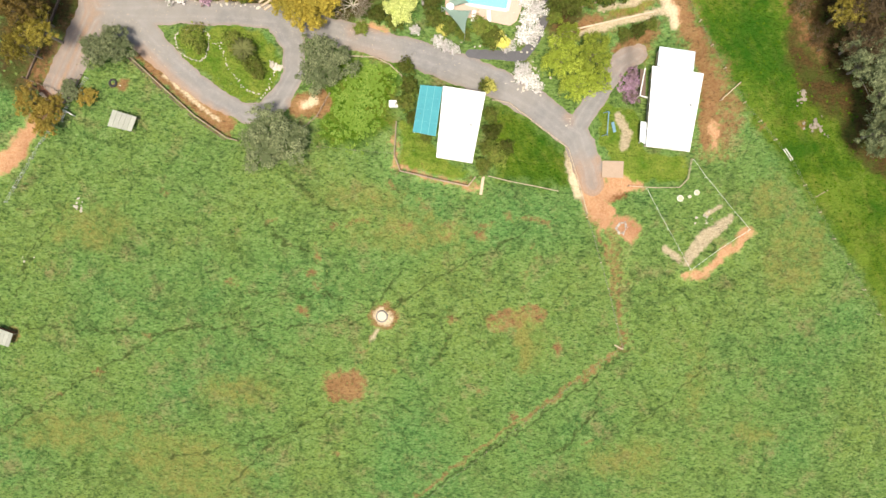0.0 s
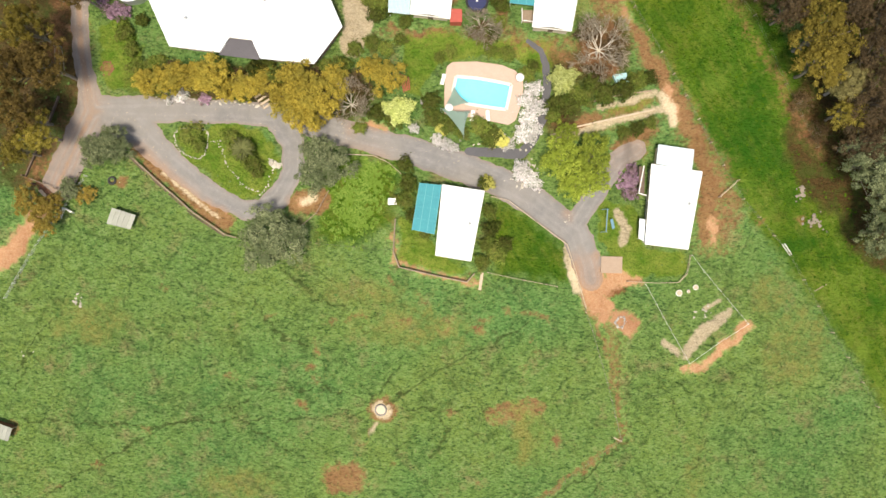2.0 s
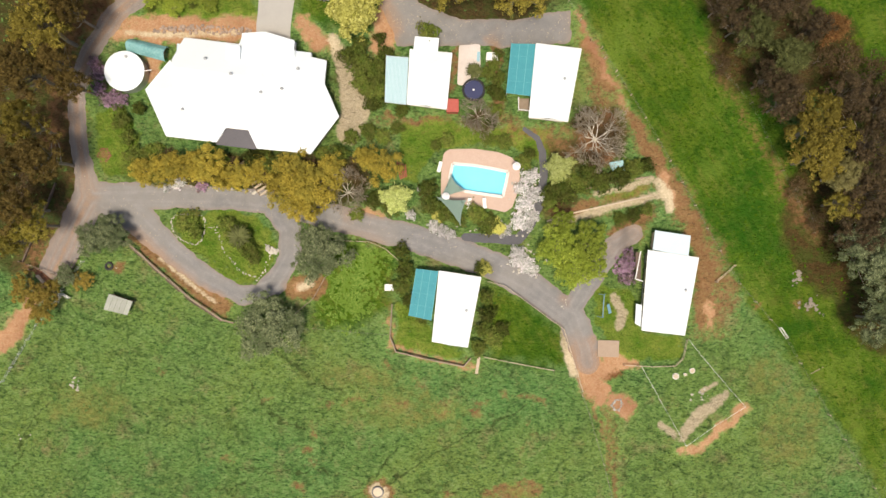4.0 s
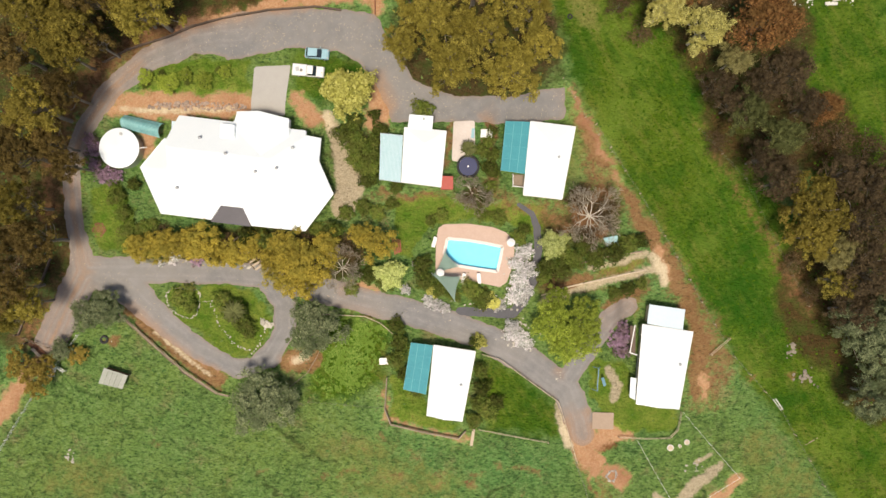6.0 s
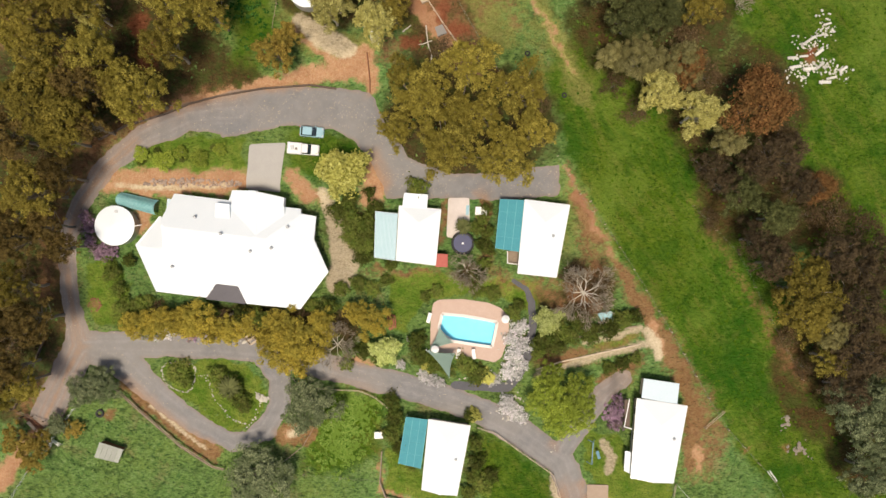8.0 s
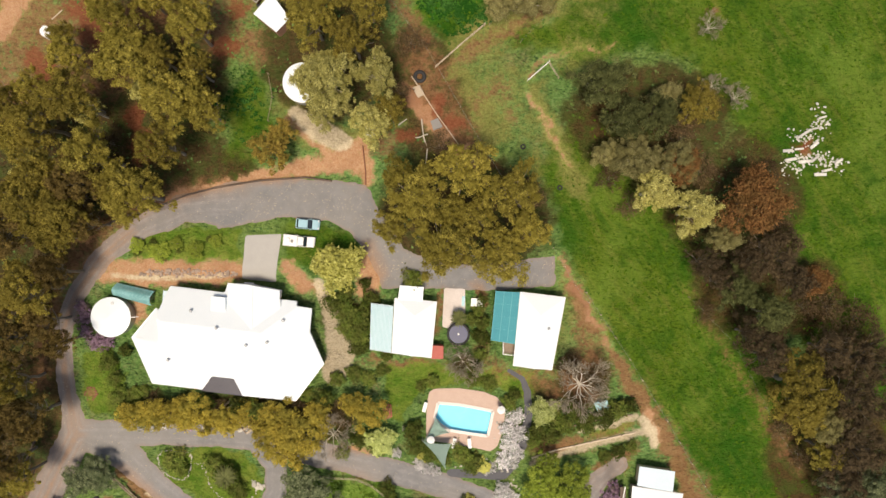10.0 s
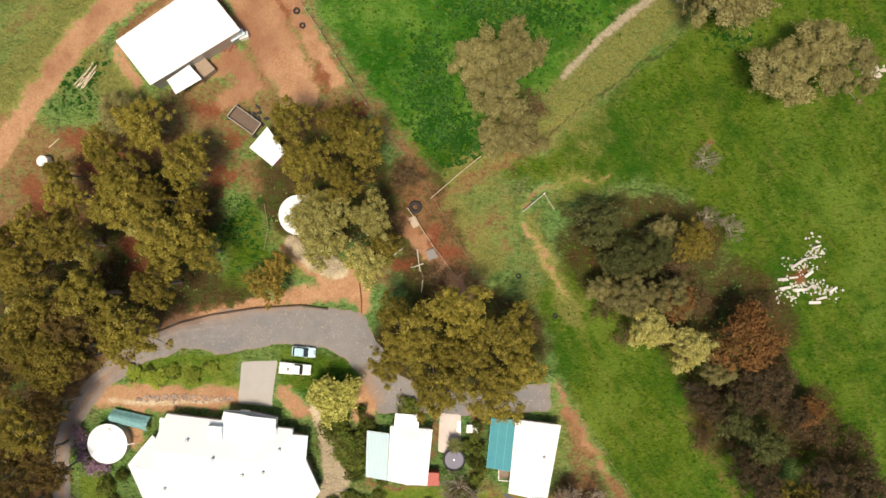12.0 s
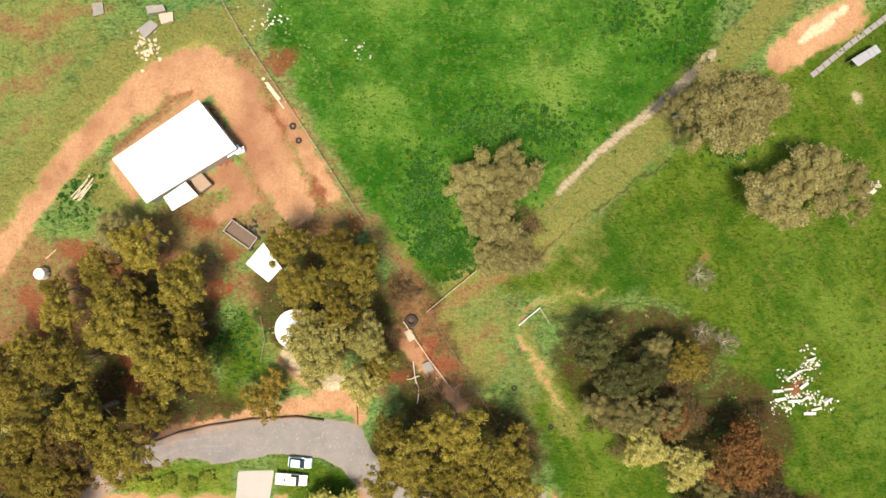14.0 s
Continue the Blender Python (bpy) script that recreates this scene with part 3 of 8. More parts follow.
LAWNS = [
    ISLAND,
    [(-6.6, 52.4), (0.5, 53.3), (6.2, 51.5), (18.6, 51.5), (21, 48.2), (16.8, 46.2), (11, 49.1), (-0.4, 48.1), (-3.8, 42.4), (-6.2, 43.4)], [(28.5, 39), (36.2, 41.4), (35.2, 42.4), (27.5, 40)],
    [(-4.6, 21.8), (-2, 17.7), (4.6, 13.1), (3, 12.1), (-7.4, 14.2), (-7.3, 21.8)], [(27.4, 25.7), (33.9, 23.6), (35.1, 17), (42.7, 15.9), (42.4, 11.8), (32.3, 11.3), (28.2, 16.5), (26.5, 22.7)],
    [(-49.2, 72.6), (-43.4, 75.3), (-30.2, 75.3), (-30.3, 69.6), (-48.4, 69.8)], [(-57.7, 53.9), (-53.7, 55.8), (-50.5, 51), (-49.4, 43.4), (-55.2, 43.4), (-57.6, 45.3)],
]
LUSH = [
    [(53, 72), (92, 60), (92, 152), (60, 146), (50, 112), (66, 84)],
    [(62, 58), (92, 20), (92, 64), (66, 74)],
    [(40.1, 107.3), (58.3, 107.3), (63.4, 87.8), (55.1, 86), (46.1, 95.4)],
    [(19.6, 88), (27.9, 98.1), (32.6, 94), (41.5, 79.6), (49.6, 67.4), (58.3, 53), (67.1, 39.9), (82, 20.3), (84.1, -2.3), (78.1, -6.5), (64, 14.3), (51.7, 28.3), (47.6, 34.1), (41.4, 42.1), (36.2, 49.1), (31.6, 56.4), (27.2, 63.6), (22.7, 72.5)],
    [(22.4, 100.1), (24.1, 105.6), (40.2, 111), (53.5, 114.6), (62.3, 105.6), (65.2, 92.6), (58.6, 92.6), (50.7, 100.1), (35, 103.8)],
]
LUSH += [
    [(8.8, 105.6), (20.5, 108.3), (32.7, 119.9), (52, 136.2), (59.3, 143.7), (72.1, 143.7), (79.6, 68.8), (65, 69), (54.7, 94.5), (50.3, 107.4), (37.6, 107.4), (24.2, 102)],
    [(-22.6, 77.3), (-18.9, 76.9), (-12.4, 75), (-8.7, 70.5), (-9.2, 68.2), (-15.3, 67.8), (-23.3, 69.2)],
    [(-19.8, 31.7), (-15.9, 32.7), (-7.2, 31.7), (-8.3, 21.8), (-14.2, 17.8), (-22.1, 17.8)],
    [(8.3, 25.7), (13.2, 23.7), (22.2, 16.6), (22.4, 10.4), (9.4, 12), (8.4, 17.7)],
    [(-4, 122.5), (8.4, 122.3), (10.3, 108.6), (4.9, 102.5), (-1.4, 108.7)],
]
LUSH += [
    [(-15, 149.6), (46.1, 148.6), (47.3, 142.9), (23.8, 120.8), (4.3, 109.2), (-3, 111), (-12.7, 127.1)],
    [(-34, 87.3), (-28.2, 92.7), (-27.5, 85.4), (-32.3, 81.7)],
    [(17.8, 85.4), (24.2, 89.9), (30.8, 81.7), (47.7, 60.9), (56.9, 36.6), (46, 36.7), (25.6, 68.6)],
    [(28, 65.4), (42.2, 65.5), (59.6, 47.4), (80.2, 4), (81.9, -16.2), (73.5, -2.2), (54.3, 21.4), (43.5, 38.8)],
    [(50.3, 107.4), (53.3, 116.4), (73.8, 127.8), (79.6, 68.8), (65, 69), (61.8, 86.9), (52.8, 96.4)],
    [(-32.8, 95.3), (-27, 101.8), (-23.5, 90.7), (-31.1, 86.8)],
]
VIVID = [(-24, 147), (-17.5, 134), (-7.5, 117), (1.5, 108), (14, 112), (24, 121), (34, 131), (45, 142.5), (50, 153), (-20, 153)]
DRY = [
    ((-60.3, 141.4), 12, 14),
    ((-66.8, 121.3), 6, 8),
    ((-62.7, 124), 9, 9),
    ((-43.7, 142.7), 10, 6),
    ((-53.5, 136.7), 5, 8),
    ((-65.1, 110.1), 7, 6),
    ((25.1, 102), 6, 5),
    ((23.2, 60.4), 3, 8),
    ((20.4, 111.9), 6, 5),
    ((29.1, 120.8), 6, 6),
    ((35, 127.7), 5, 5),
    ((13.4, 96.4), 6, 8),
    ((4.2, 87), 5, 8),
    ((-14.2, 9), 12, 3),
    ((-44.1, 25.3), 1, 1),
    ((18.6, 91.4), 4, 10),
    ((16.4, -16.2), 3.2, 6),
    ((64.6, 0.1), 5, 9),
    ((-8.3, 5.1), 10, 3),
]
DRY += [
    ((30.4, 19.5), 2.6, 5),
    ((37, 13.4), 4, 1.5),
    ((-37, 37), 5, 1),
    ((58, 8.5), 4.5, 6),
    ((61.5, -1), 5, 8),
    ((46, -24), 3, 10),
    ((57, -34), 7, 3),
    ((33, -39), 11, 4),
    ((15.8, -18), 2.4, 7),
    ((-44, -42), 14, 6),
    ((-62, 4), 9, 5),
    ((-5, 2.5), 16, 4),
    ((-65.5, -33), 16, 5),
    ((-50.3, -37.3), 14, 5),
    ((36.4, -37.8), 6, 4),
    ((-36.3, -25.5), 9, 4),
    ((26.6, 116.4), 5, 12),
    ((10.6, 100.1), 5, 7),
    ((-65.5, 133.3), 10, 12),
    ((-62.1, 146.1), 9, 9),
    ((-0.4, 35.6), 3, 2),
    ((-40, 72.4), 8, 2.6),
    ((-35, 73), 4, 2),
    ((56.1, 10.3), 3, 3),
]


def cover(x, y):
    """Shares of bare earth, pale earth, leaf litter, lawn, lush and dry grass at each place."""
    wx, wy = x + 0.7 * wobble(x, y, 2.1, 0.3) + 0.3 * wobble(x, y, 0.8, 2.0), y + 0.7 * wobble(y, x, 2.3, 5.0) + 0.3 * wobble(y, x, 0.9, 8.0)
    d = np.full(x.shape, 1e9)
    for (cx, cy), rx, ry in DIRT_SPOTS:
        d = np.minimum(d, blob_dist(wx, wy, cx, cy, rx, ry))
    worn = 0.85 * soft(d, 2.4)
    d = np.full(x.shape, 1e9)
    for r in DIRT_LINES:
        d = np.minimum(d, seg_dist(wx, wy, r))
    dirt = 0.9 * soft(d, 2.2)
    d = np.full(x.shape, 1e9)
    for r in MIXED_LINES:
        d = np.minimum(d, seg_dist(wx, wy, r))
    for p in MIXED_AREAS:
        d = np.minimum(d, poly_dist(wx, wy, p))
    soil = np.maximum(worn, 0.72 * soft(d, 6.0))
    for (cx, cy), rx, ry in BROWN_SPOTS:
        soil = np.maximum(soil, 0.6 * soft(blob_dist(wx, wy, cx, cy, rx, ry), 1.8))
    d = np.full(x.shape, 1e9)
    for r in TRAILS:
        d = np.minimum(d, seg_dist(wx, wy, r))
    trail = soft(d - 0.2, 0.46)
    d = np.full(x.shape, 1e9)
    for r in FADED:
        d = np.minimum(d, seg_dist(wx, wy, r))
    soil = np.maximum(soil, 0.62 * soft(d, 1.0))
    d = np.full(x.shape, 1e9)
    for r in BARE:
        d = np.minimum(d, seg_dist(wx, wy, r))
    soil = np.maximum(soil, 0.95 * soft(d, 2.0))
    red = np.zeros(x.shape)
    for (cx, cy), rx, ry in RED:
        red = np.maximum(red, 0.95 * soft(blob_dist(wx, wy, cx, cy, rx, ry), 3.0))
    d = np.full(x.shape, 1e9)
    for r in PALE_LINES:
        d = np.minimum(d, seg_dist(0.75 * x + 0.25 * wx, 0.75 * y + 0.25 * wy, r))
    pale = 0.95 * soft(d - 0.2, 1.4)
    litter = np.zeros(x.shape)
    for (cx, cy), rx, ry in LITTER:
        litter = np.maximum(litter, soft(blob_dist(wx, wy, cx, cy, rx, ry), 5.0))
    lawn, lush, dry = np.zeros(x.shape), np.zeros(x.shape), np.zeros(x.shape)
    for p in LAWNS:
        lawn = np.maximum(lawn, soft(poly_dist(wx, wy, p), 1.6))
    for p in LUSH:
        lush = np.maximum(lush, soft(poly_dist(wx, wy, p), 6.0))
    vivid = soft(poly_dist(wx, wy, VIVID), 5.0)
    for r in DRY_LINES:
        dry = np.maximum(dry, 0.85 * soft(seg_dist(wx, wy, r), 4.0))
    for (cx, cy), rx, ry in DRY:
        dry = np.maximum(dry, 0.55 * soft(blob_dist(wx, wy, cx, cy, rx, ry), 6.0))
    return dict(dirt=dirt, soil=soil, pale=pale, litter=litter, lawn=lawn, lush=lush, dry=dry, trail=trail, red=red, vivid=vivid)


def paved_dist(x, y):
    """Distance to whatever is paved besides the driveway."""
    d = np.minimum(poly_dist(x, y, APRON), np.minimum(poly_dist(x, y, PATIO), poly_dist(x, y, DECK)))
    return np.minimum(d, seg_dist(x, y, PATH))


def far_axis(lo, hi, step):
    out = [step * 1.35 ** i for i in range(1, 24)]
    steps = np.cumsum(out)
    return np.concatenate([lo - steps[::-1], np.arange(lo, hi + step / 2, step), hi + steps])


def ground_material():
    m, n, l, p = nodes_of("hillside", 0.04)
    co = n.new("ShaderNodeTexCoord").outputs["Object"]

    def share(name):
        a = n.new("ShaderNodeAttribute")
        a.attribute_name = name
        return a.outputs["Fac"]

    broad, mid, fine = noise_node(n, l, 0.05, 4, co), noise_node(n, l, 0.45, 6, co, 0.7), noise_node(n, l, 2.6, 5, co, 0.75)
    grit = noise_node(n, l, 9.0, 3, co)
    stretch = n.new("ShaderNodeMapping")
    stretch.inputs["Rotation"].default_value, stretch.inputs["Scale"].default_value = (0, 0, radians(-35)), (0.8, 1.25, 1)
    l.new(co, stretch.inputs[0])
    streak = noise_node(n, l, 1.7, 5, stretch.outputs[0], 0.7)
    patchy = noise_node(n, l, 1.1, 6, co, 0.75)
    clump, blotch = noise_node(n, l, 0.8, 7, co, 0.8), noise_node(n, l, 0.17, 6, co, 0.72)
    swirl = n.new("ShaderNodeTexNoise")
    swirl.inputs["Scale"].default_value, swirl.inputs["Detail"].default_value, swirl.inputs["Roughness"].default_value = 0.45, 6, 0.7
    l.new(stretch.outputs[0], swirl.inputs["Vector"])
    bent = n.new("ShaderNodeVectorMath")
    bent.operation = "MULTIPLY_ADD"
    l.new(swirl.outputs["Color"], bent.inputs[0])
    bent.inputs[1].default_value = (4.5, 4.5, 0)
    l.new(stretch.outputs[0], bent.inputs[2])
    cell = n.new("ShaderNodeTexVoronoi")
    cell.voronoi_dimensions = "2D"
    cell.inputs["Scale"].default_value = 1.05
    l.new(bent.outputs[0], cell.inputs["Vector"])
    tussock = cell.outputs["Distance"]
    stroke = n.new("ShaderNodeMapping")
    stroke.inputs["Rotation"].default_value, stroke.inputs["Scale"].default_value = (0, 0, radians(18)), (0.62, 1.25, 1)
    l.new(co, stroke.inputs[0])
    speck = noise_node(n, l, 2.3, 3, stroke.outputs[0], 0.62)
    patch = noise_node(n, l, 0.032, 3, co, 0.55)
    grass = ramp(n, l, patch, 0.4, 0.6, (0.1, 0.228, 0.062), (0.16, 0.25, 0.056))
    grass = mixed(n, l, ramp(n, l, broad, 0.46, 0.66, (0, 0, 0), (0.6, 0.6, 0.6)), grass, (0.19, 0.255, 0.06))
    grass = mixed(n, l, ramp(n, l, mid, 0.42, 0.66, (0, 0, 0), (0.55, 0.55, 0.55)), grass, (0.165, 0.285, 0.085))
    grass = mixed(n, l, ramp(n, l, clump, 0.53, 0.66, (0, 0, 0), (0.6, 0.6, 0.6)), grass, (0.27, 0.37, 0.14))
    grass = mixed(n, l, ramp(n, l, blotch, 0.54, 0.68, (0, 0, 0), (0.62, 0.62, 0.62)), grass, (0.28, 0.2, 0.11))
    # relief shading painted in: tussock tops lightened, the gaps between them darkened
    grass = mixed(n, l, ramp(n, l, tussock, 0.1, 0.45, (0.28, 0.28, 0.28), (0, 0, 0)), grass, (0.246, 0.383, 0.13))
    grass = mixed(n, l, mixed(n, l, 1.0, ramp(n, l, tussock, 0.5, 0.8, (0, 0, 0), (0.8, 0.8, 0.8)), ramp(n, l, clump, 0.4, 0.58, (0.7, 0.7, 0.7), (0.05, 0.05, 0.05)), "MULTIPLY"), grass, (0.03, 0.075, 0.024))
    # dark and light strokes painted as the grass relief's small shadows and highlights
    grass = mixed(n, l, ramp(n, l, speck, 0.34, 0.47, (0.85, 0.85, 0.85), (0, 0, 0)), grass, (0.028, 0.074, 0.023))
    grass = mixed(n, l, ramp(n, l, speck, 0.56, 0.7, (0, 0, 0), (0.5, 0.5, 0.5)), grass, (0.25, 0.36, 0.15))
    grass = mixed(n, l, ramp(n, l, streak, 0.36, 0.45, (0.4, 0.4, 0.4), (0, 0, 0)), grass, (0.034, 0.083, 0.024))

    def winding(scale, lo, hi, seed):
        """Thin winding lines: the level lines of a smooth noise."""
        w = n.new("ShaderNodeTexNoise")
        w.noise_dimensions = "4D"
        w.inputs["W"].default_value, w.inputs["Scale"].default_value, w.inputs["Detail"].default_value, w.inputs["Distortion"].default_value = seed, scale, 3.0, 0.35
        l.new(co, w.inputs["Vector"])
        a, b = n.new("ShaderNodeMath"), n.new("ShaderNodeMath")
        a.operation, b.operation = "SUBTRACT", "ABSOLUTE"
        a.inputs[1].default_value = 0.5
        l.new(w.outputs["Fac"], a.inputs[0])
        l.new(a.outputs[0], b.inputs[0])
        return ramp(n, l, b.outputs[0], lo, hi, (1, 1, 1), (0, 0, 0))

    tracks = mixed(n, l, 1.0, winding(0.06, 0.002, 0.014, 1.3), winding(0.1, 0.003, 0.02, 7.1), "LIGHTEN")
    tracks = mixed(n, l, 1.0, tracks, ramp(n, l, patchy, 0.38, 0.58, (0, 0, 0), (0.6, 0.6, 0.6)), "MULTIPLY")
    grass = mixed(n, l, tracks, grass, (0.032, 0.062, 0.02))
    along = n.new("ShaderNodeMapping")
    along.vector_type = "TEXTURE"
    along.inputs["Rotation"].default_value, along.inputs["Scale"].default_value = (0, 0, radians(-57)), (11, 1.3, 1)
    l.new(co, along.inputs[0])
    mown = noise_node(n, l, 1.0, 4, along.outputs[0], 0.6)
    lush = ramp(n, l, broad, 0.35, 0.65, (0.056, 0.142, 0.012), (0.1, 0.16, 0.014))
    lush = mixed(n, l, ramp(n, l, mid, 0.42, 0.66, (0, 0, 0), (0.6, 0.6, 0.6)), lush, (0.14, 0.21, 0.026))
    lush = mixed(n, l, ramp(n, l, clump, 0.54, 0.66, (0, 0, 0), (0.65, 0.65, 0.65)), lush, (0.23, 0.27, 0.06))
    lush = mixed(n, l, ramp(n, l, mown, 0.52, 0.68, (0, 0, 0), (0.55, 0.55, 0.55)), lush, (0.2, 0.2, 0.045))
    lush = mixed(n, l, ramp(n, l, mown, 0.34, 0.45, (0.5, 0.5, 0.5), (0, 0, 0)), lush, (0.03, 0.1, 0.01))
    lush = mixed(n, l, ramp(n, l, streak, 0.36, 0.47, (0.5, 0.5, 0.5), (0, 0, 0)), lush, (0.024, 0.078, 0.006))
    lush = mixed(n, l, ramp(n, l, speck, 0.34, 0.46, (0.75, 0.75, 0.75), (0, 0, 0)), lush, (0.02, 0.066, 0.006))
    sweep = noise_node(n, l, 0.075, 5, co, 0.65)
    lush = mixed(n, l, ramp(n, l, sweep, 0.5, 0.64, (0, 0, 0), (0.55, 0.55, 0.55)), lush, (0.17, 0.265, 0.04))
    lush = mixed(n, l, ramp(n, l, sweep, 0.36, 0.47, (0.7, 0.7, 0.7), (0, 0, 0)), lush, (0.0221, 0.1, 0.008))
    lush = mixed(n, l, ramp(n, l, blotch, 0.34, 0.46, (0.6, 0.6, 0.6), (0, 0, 0)), lush, (0.0184, 0.085, 0.006))
    lush = mixed(n, l, ramp(n, l, noise_node(n, l, 0.11, 6, co, 0.7), 0.57, 0.7, (0, 0, 0), (0.5, 0.5, 0.5)), lush, (0.147, 0.132, 0.036))
    vivid = ramp(n, l, sweep, 0.38, 0.56, (0.022, 0.12, 0.009), (0.075, 0.215, 0.024))
    vivid = mixed(n, l, ramp(n, l, sweep, 0.52, 0.66, (0, 0, 0), (0.8, 0.8, 0.8)), vivid, (0.19, 0.31, 0.06))
    vivid = mixed(n, l, ramp(n, l, clump, 0.52, 0.66, (0, 0, 0), (0.6, 0.6, 0.6)), vivid, (0.22, 0.34, 0.085))
    vivid = mixed(n, l, ramp(n, l, blotch, 0.36, 0.47, (0.6, 0.6, 0.6), (0, 0, 0)), vivid, (0.02, 0.11, 0.01))
    vivid = mixed(n, l, ramp(n, l, speck, 0.34, 0.46, (0.6, 0.6, 0.6), (0, 0, 0)), vivid, (0.02, 0.08, 0.008))
    lawn = ramp(n, l, mid, 0.35, 0.65, (0.095, 0.19, 0.02), (0.22, 0.275, 0.05))
    lawn = mixed(n, l, ramp(n, l, fine, 0.36, 0.48, (0.6, 0.6, 0.6), (0, 0, 0)), lawn, (0.04, 0.085, 0.014))
    dry = ramp(n, l, fine, 0.3, 0.65, (0.125, 0.145, 0.032), (0.3, 0.295, 0.09))
    dry = mixed(n, l, ramp(n, l, clump, 0.54, 0.64, (0, 0, 0), (0.7, 0.7, 0.7)), dry, (0.275, 0.24, 0.08))
    earth = ramp(n, l, mid, 0.3, 0.7, (0.26, 0.118, 0.054), (0.42, 0.235, 0.125))
    earth = mixed(n, l, ramp(n, l, fine, 0.35, 0.65, (0, 0, 0), (0.6, 0.6, 0.6)), earth, (0.49, 0.33, 0.21))
    earth = mixed(n, l, ramp(n, l, broad, 0.5, 0.64, (0, 0, 0), (0.7, 0.7, 0.7)), earth, (0.22, 0.1, 0.056))
    soil = ramp(n, l, mid, 0.3, 0.7, (0.16, 0.066, 0.03), (0.26, 0.135, 0.066))
    soil = mixed(n, l, ramp(n, l, fine, 0.4, 0.65, (0, 0, 0), (0.6, 0.6, 0.6)), soil, (0.3, 0.18, 0.1))
    soil = mixed(n, l, ramp(n, l, streak, 0.36, 0.47, (0.6, 0.6, 0.6), (0, 0, 0)), soil, (0.0554, 0.0282, 0.0131))
    red = ramp(n, l, fine, 0.3, 0.7, (0.15, 0.045, 0.022), (0.27, 0.095, 0.05))
    pale = ramp(n, l, fine, 0.3, 0.7, (0.38, 0.31, 0.2), (0.6, 0.51, 0.36))
    litter = ramp(n, l, fine, 0.3, 0.7, (0.036, 0.022, 0.012), (0.125, 0.064, 0.03))
    litter = mixed(n, l, ramp(n, l, mid, 0.45, 0.6, (0, 0, 0), (0.7, 0.7, 0.7)), litter, (0.06, 0.09, 0.02))

    def ragged(name, noisy, amount, most=1.0):
        a = n.new("ShaderNodeMath")
        a.operation = "MULTIPLY_ADD"
        l.new(noisy, a.inputs[0])
        a.inputs[1].default_value = amount
        b = n.new("ShaderNodeMath")
        b.operation = "SUBTRACT"
        l.new(share(name), b.inputs[0])
        b.inputs[1].default_value = amount / 2
        l.new(b.outputs[0], a.inputs[2])
        r = n.new("ShaderNodeMapRange")
        r.interpolation_type = "SMOOTHSTEP"
        r.inputs["From Min"].default_value, r.inputs["From Max"].default_value = 0.25, 0.85
        r.inputs["To Max"].default_value = most
        l.new(a.outputs[0], r.inputs["Value"])
        return r.outputs[0]

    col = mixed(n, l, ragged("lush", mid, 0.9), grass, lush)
    col = mixed(n, l, ragged("vivid", mid, 0.9), col, vivid)
    col = mixed(n, l, ragged("dry", mid, 1.4, 0.9), col, dry)
    col = mixed(n, l, ragged("lawn", mid, 0.6), col, lawn)
    col = mixed(n, l, ragged("litter", mid, 1.6, 0.9), col, litter)
    col = mixed(n, l, ragged("trail", fine, 0.8, 0.7), col, (0.045, 0.065, 0.02))
    col = mixed(n, l, ragged("soil", patchy, 1.6, 0.9), col, soil)
    col = mixed(n, l, ragged("red", patchy, 1.3, 0.85), col, red)
    col = mixed(n, l, ragged("dirt", patchy, 1.5), col, earth)
    col = mixed(n, l, ragged("pale", patchy, 1.8), col, pale)
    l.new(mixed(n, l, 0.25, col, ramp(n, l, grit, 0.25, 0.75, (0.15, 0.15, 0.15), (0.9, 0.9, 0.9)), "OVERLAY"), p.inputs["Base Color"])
    p.inputs["Roughness"].default_value = 0.92
    relief = n.new("ShaderNodeMath")
    relief.operation = "MULTIPLY_ADD"
    l.new(tussock, relief.inputs[0])
    relief.inputs[1].default_value = -1.0
    l.new(patchy, relief.inputs[2])
    calm = n.new("ShaderNodeMath")
    calm.operation, calm.use_clamp = "SUBTRACT", True
    calm.inputs[0].default_value = 1.0
    l.new(mixed(n, l, 0.5, share("dirt"), share("soil"), "ADD"), calm.inputs[1])
    u = n.new("ShaderNodeBump")
    u.inputs["Distance"].default_value = 0.4
    l.new(calm.outputs[0], u.inputs["Strength"])
    l.new(relief.outputs[0], u.inputs["Height"])
    l.new(u.outputs[0], p.inputs["Normal"])
    return m


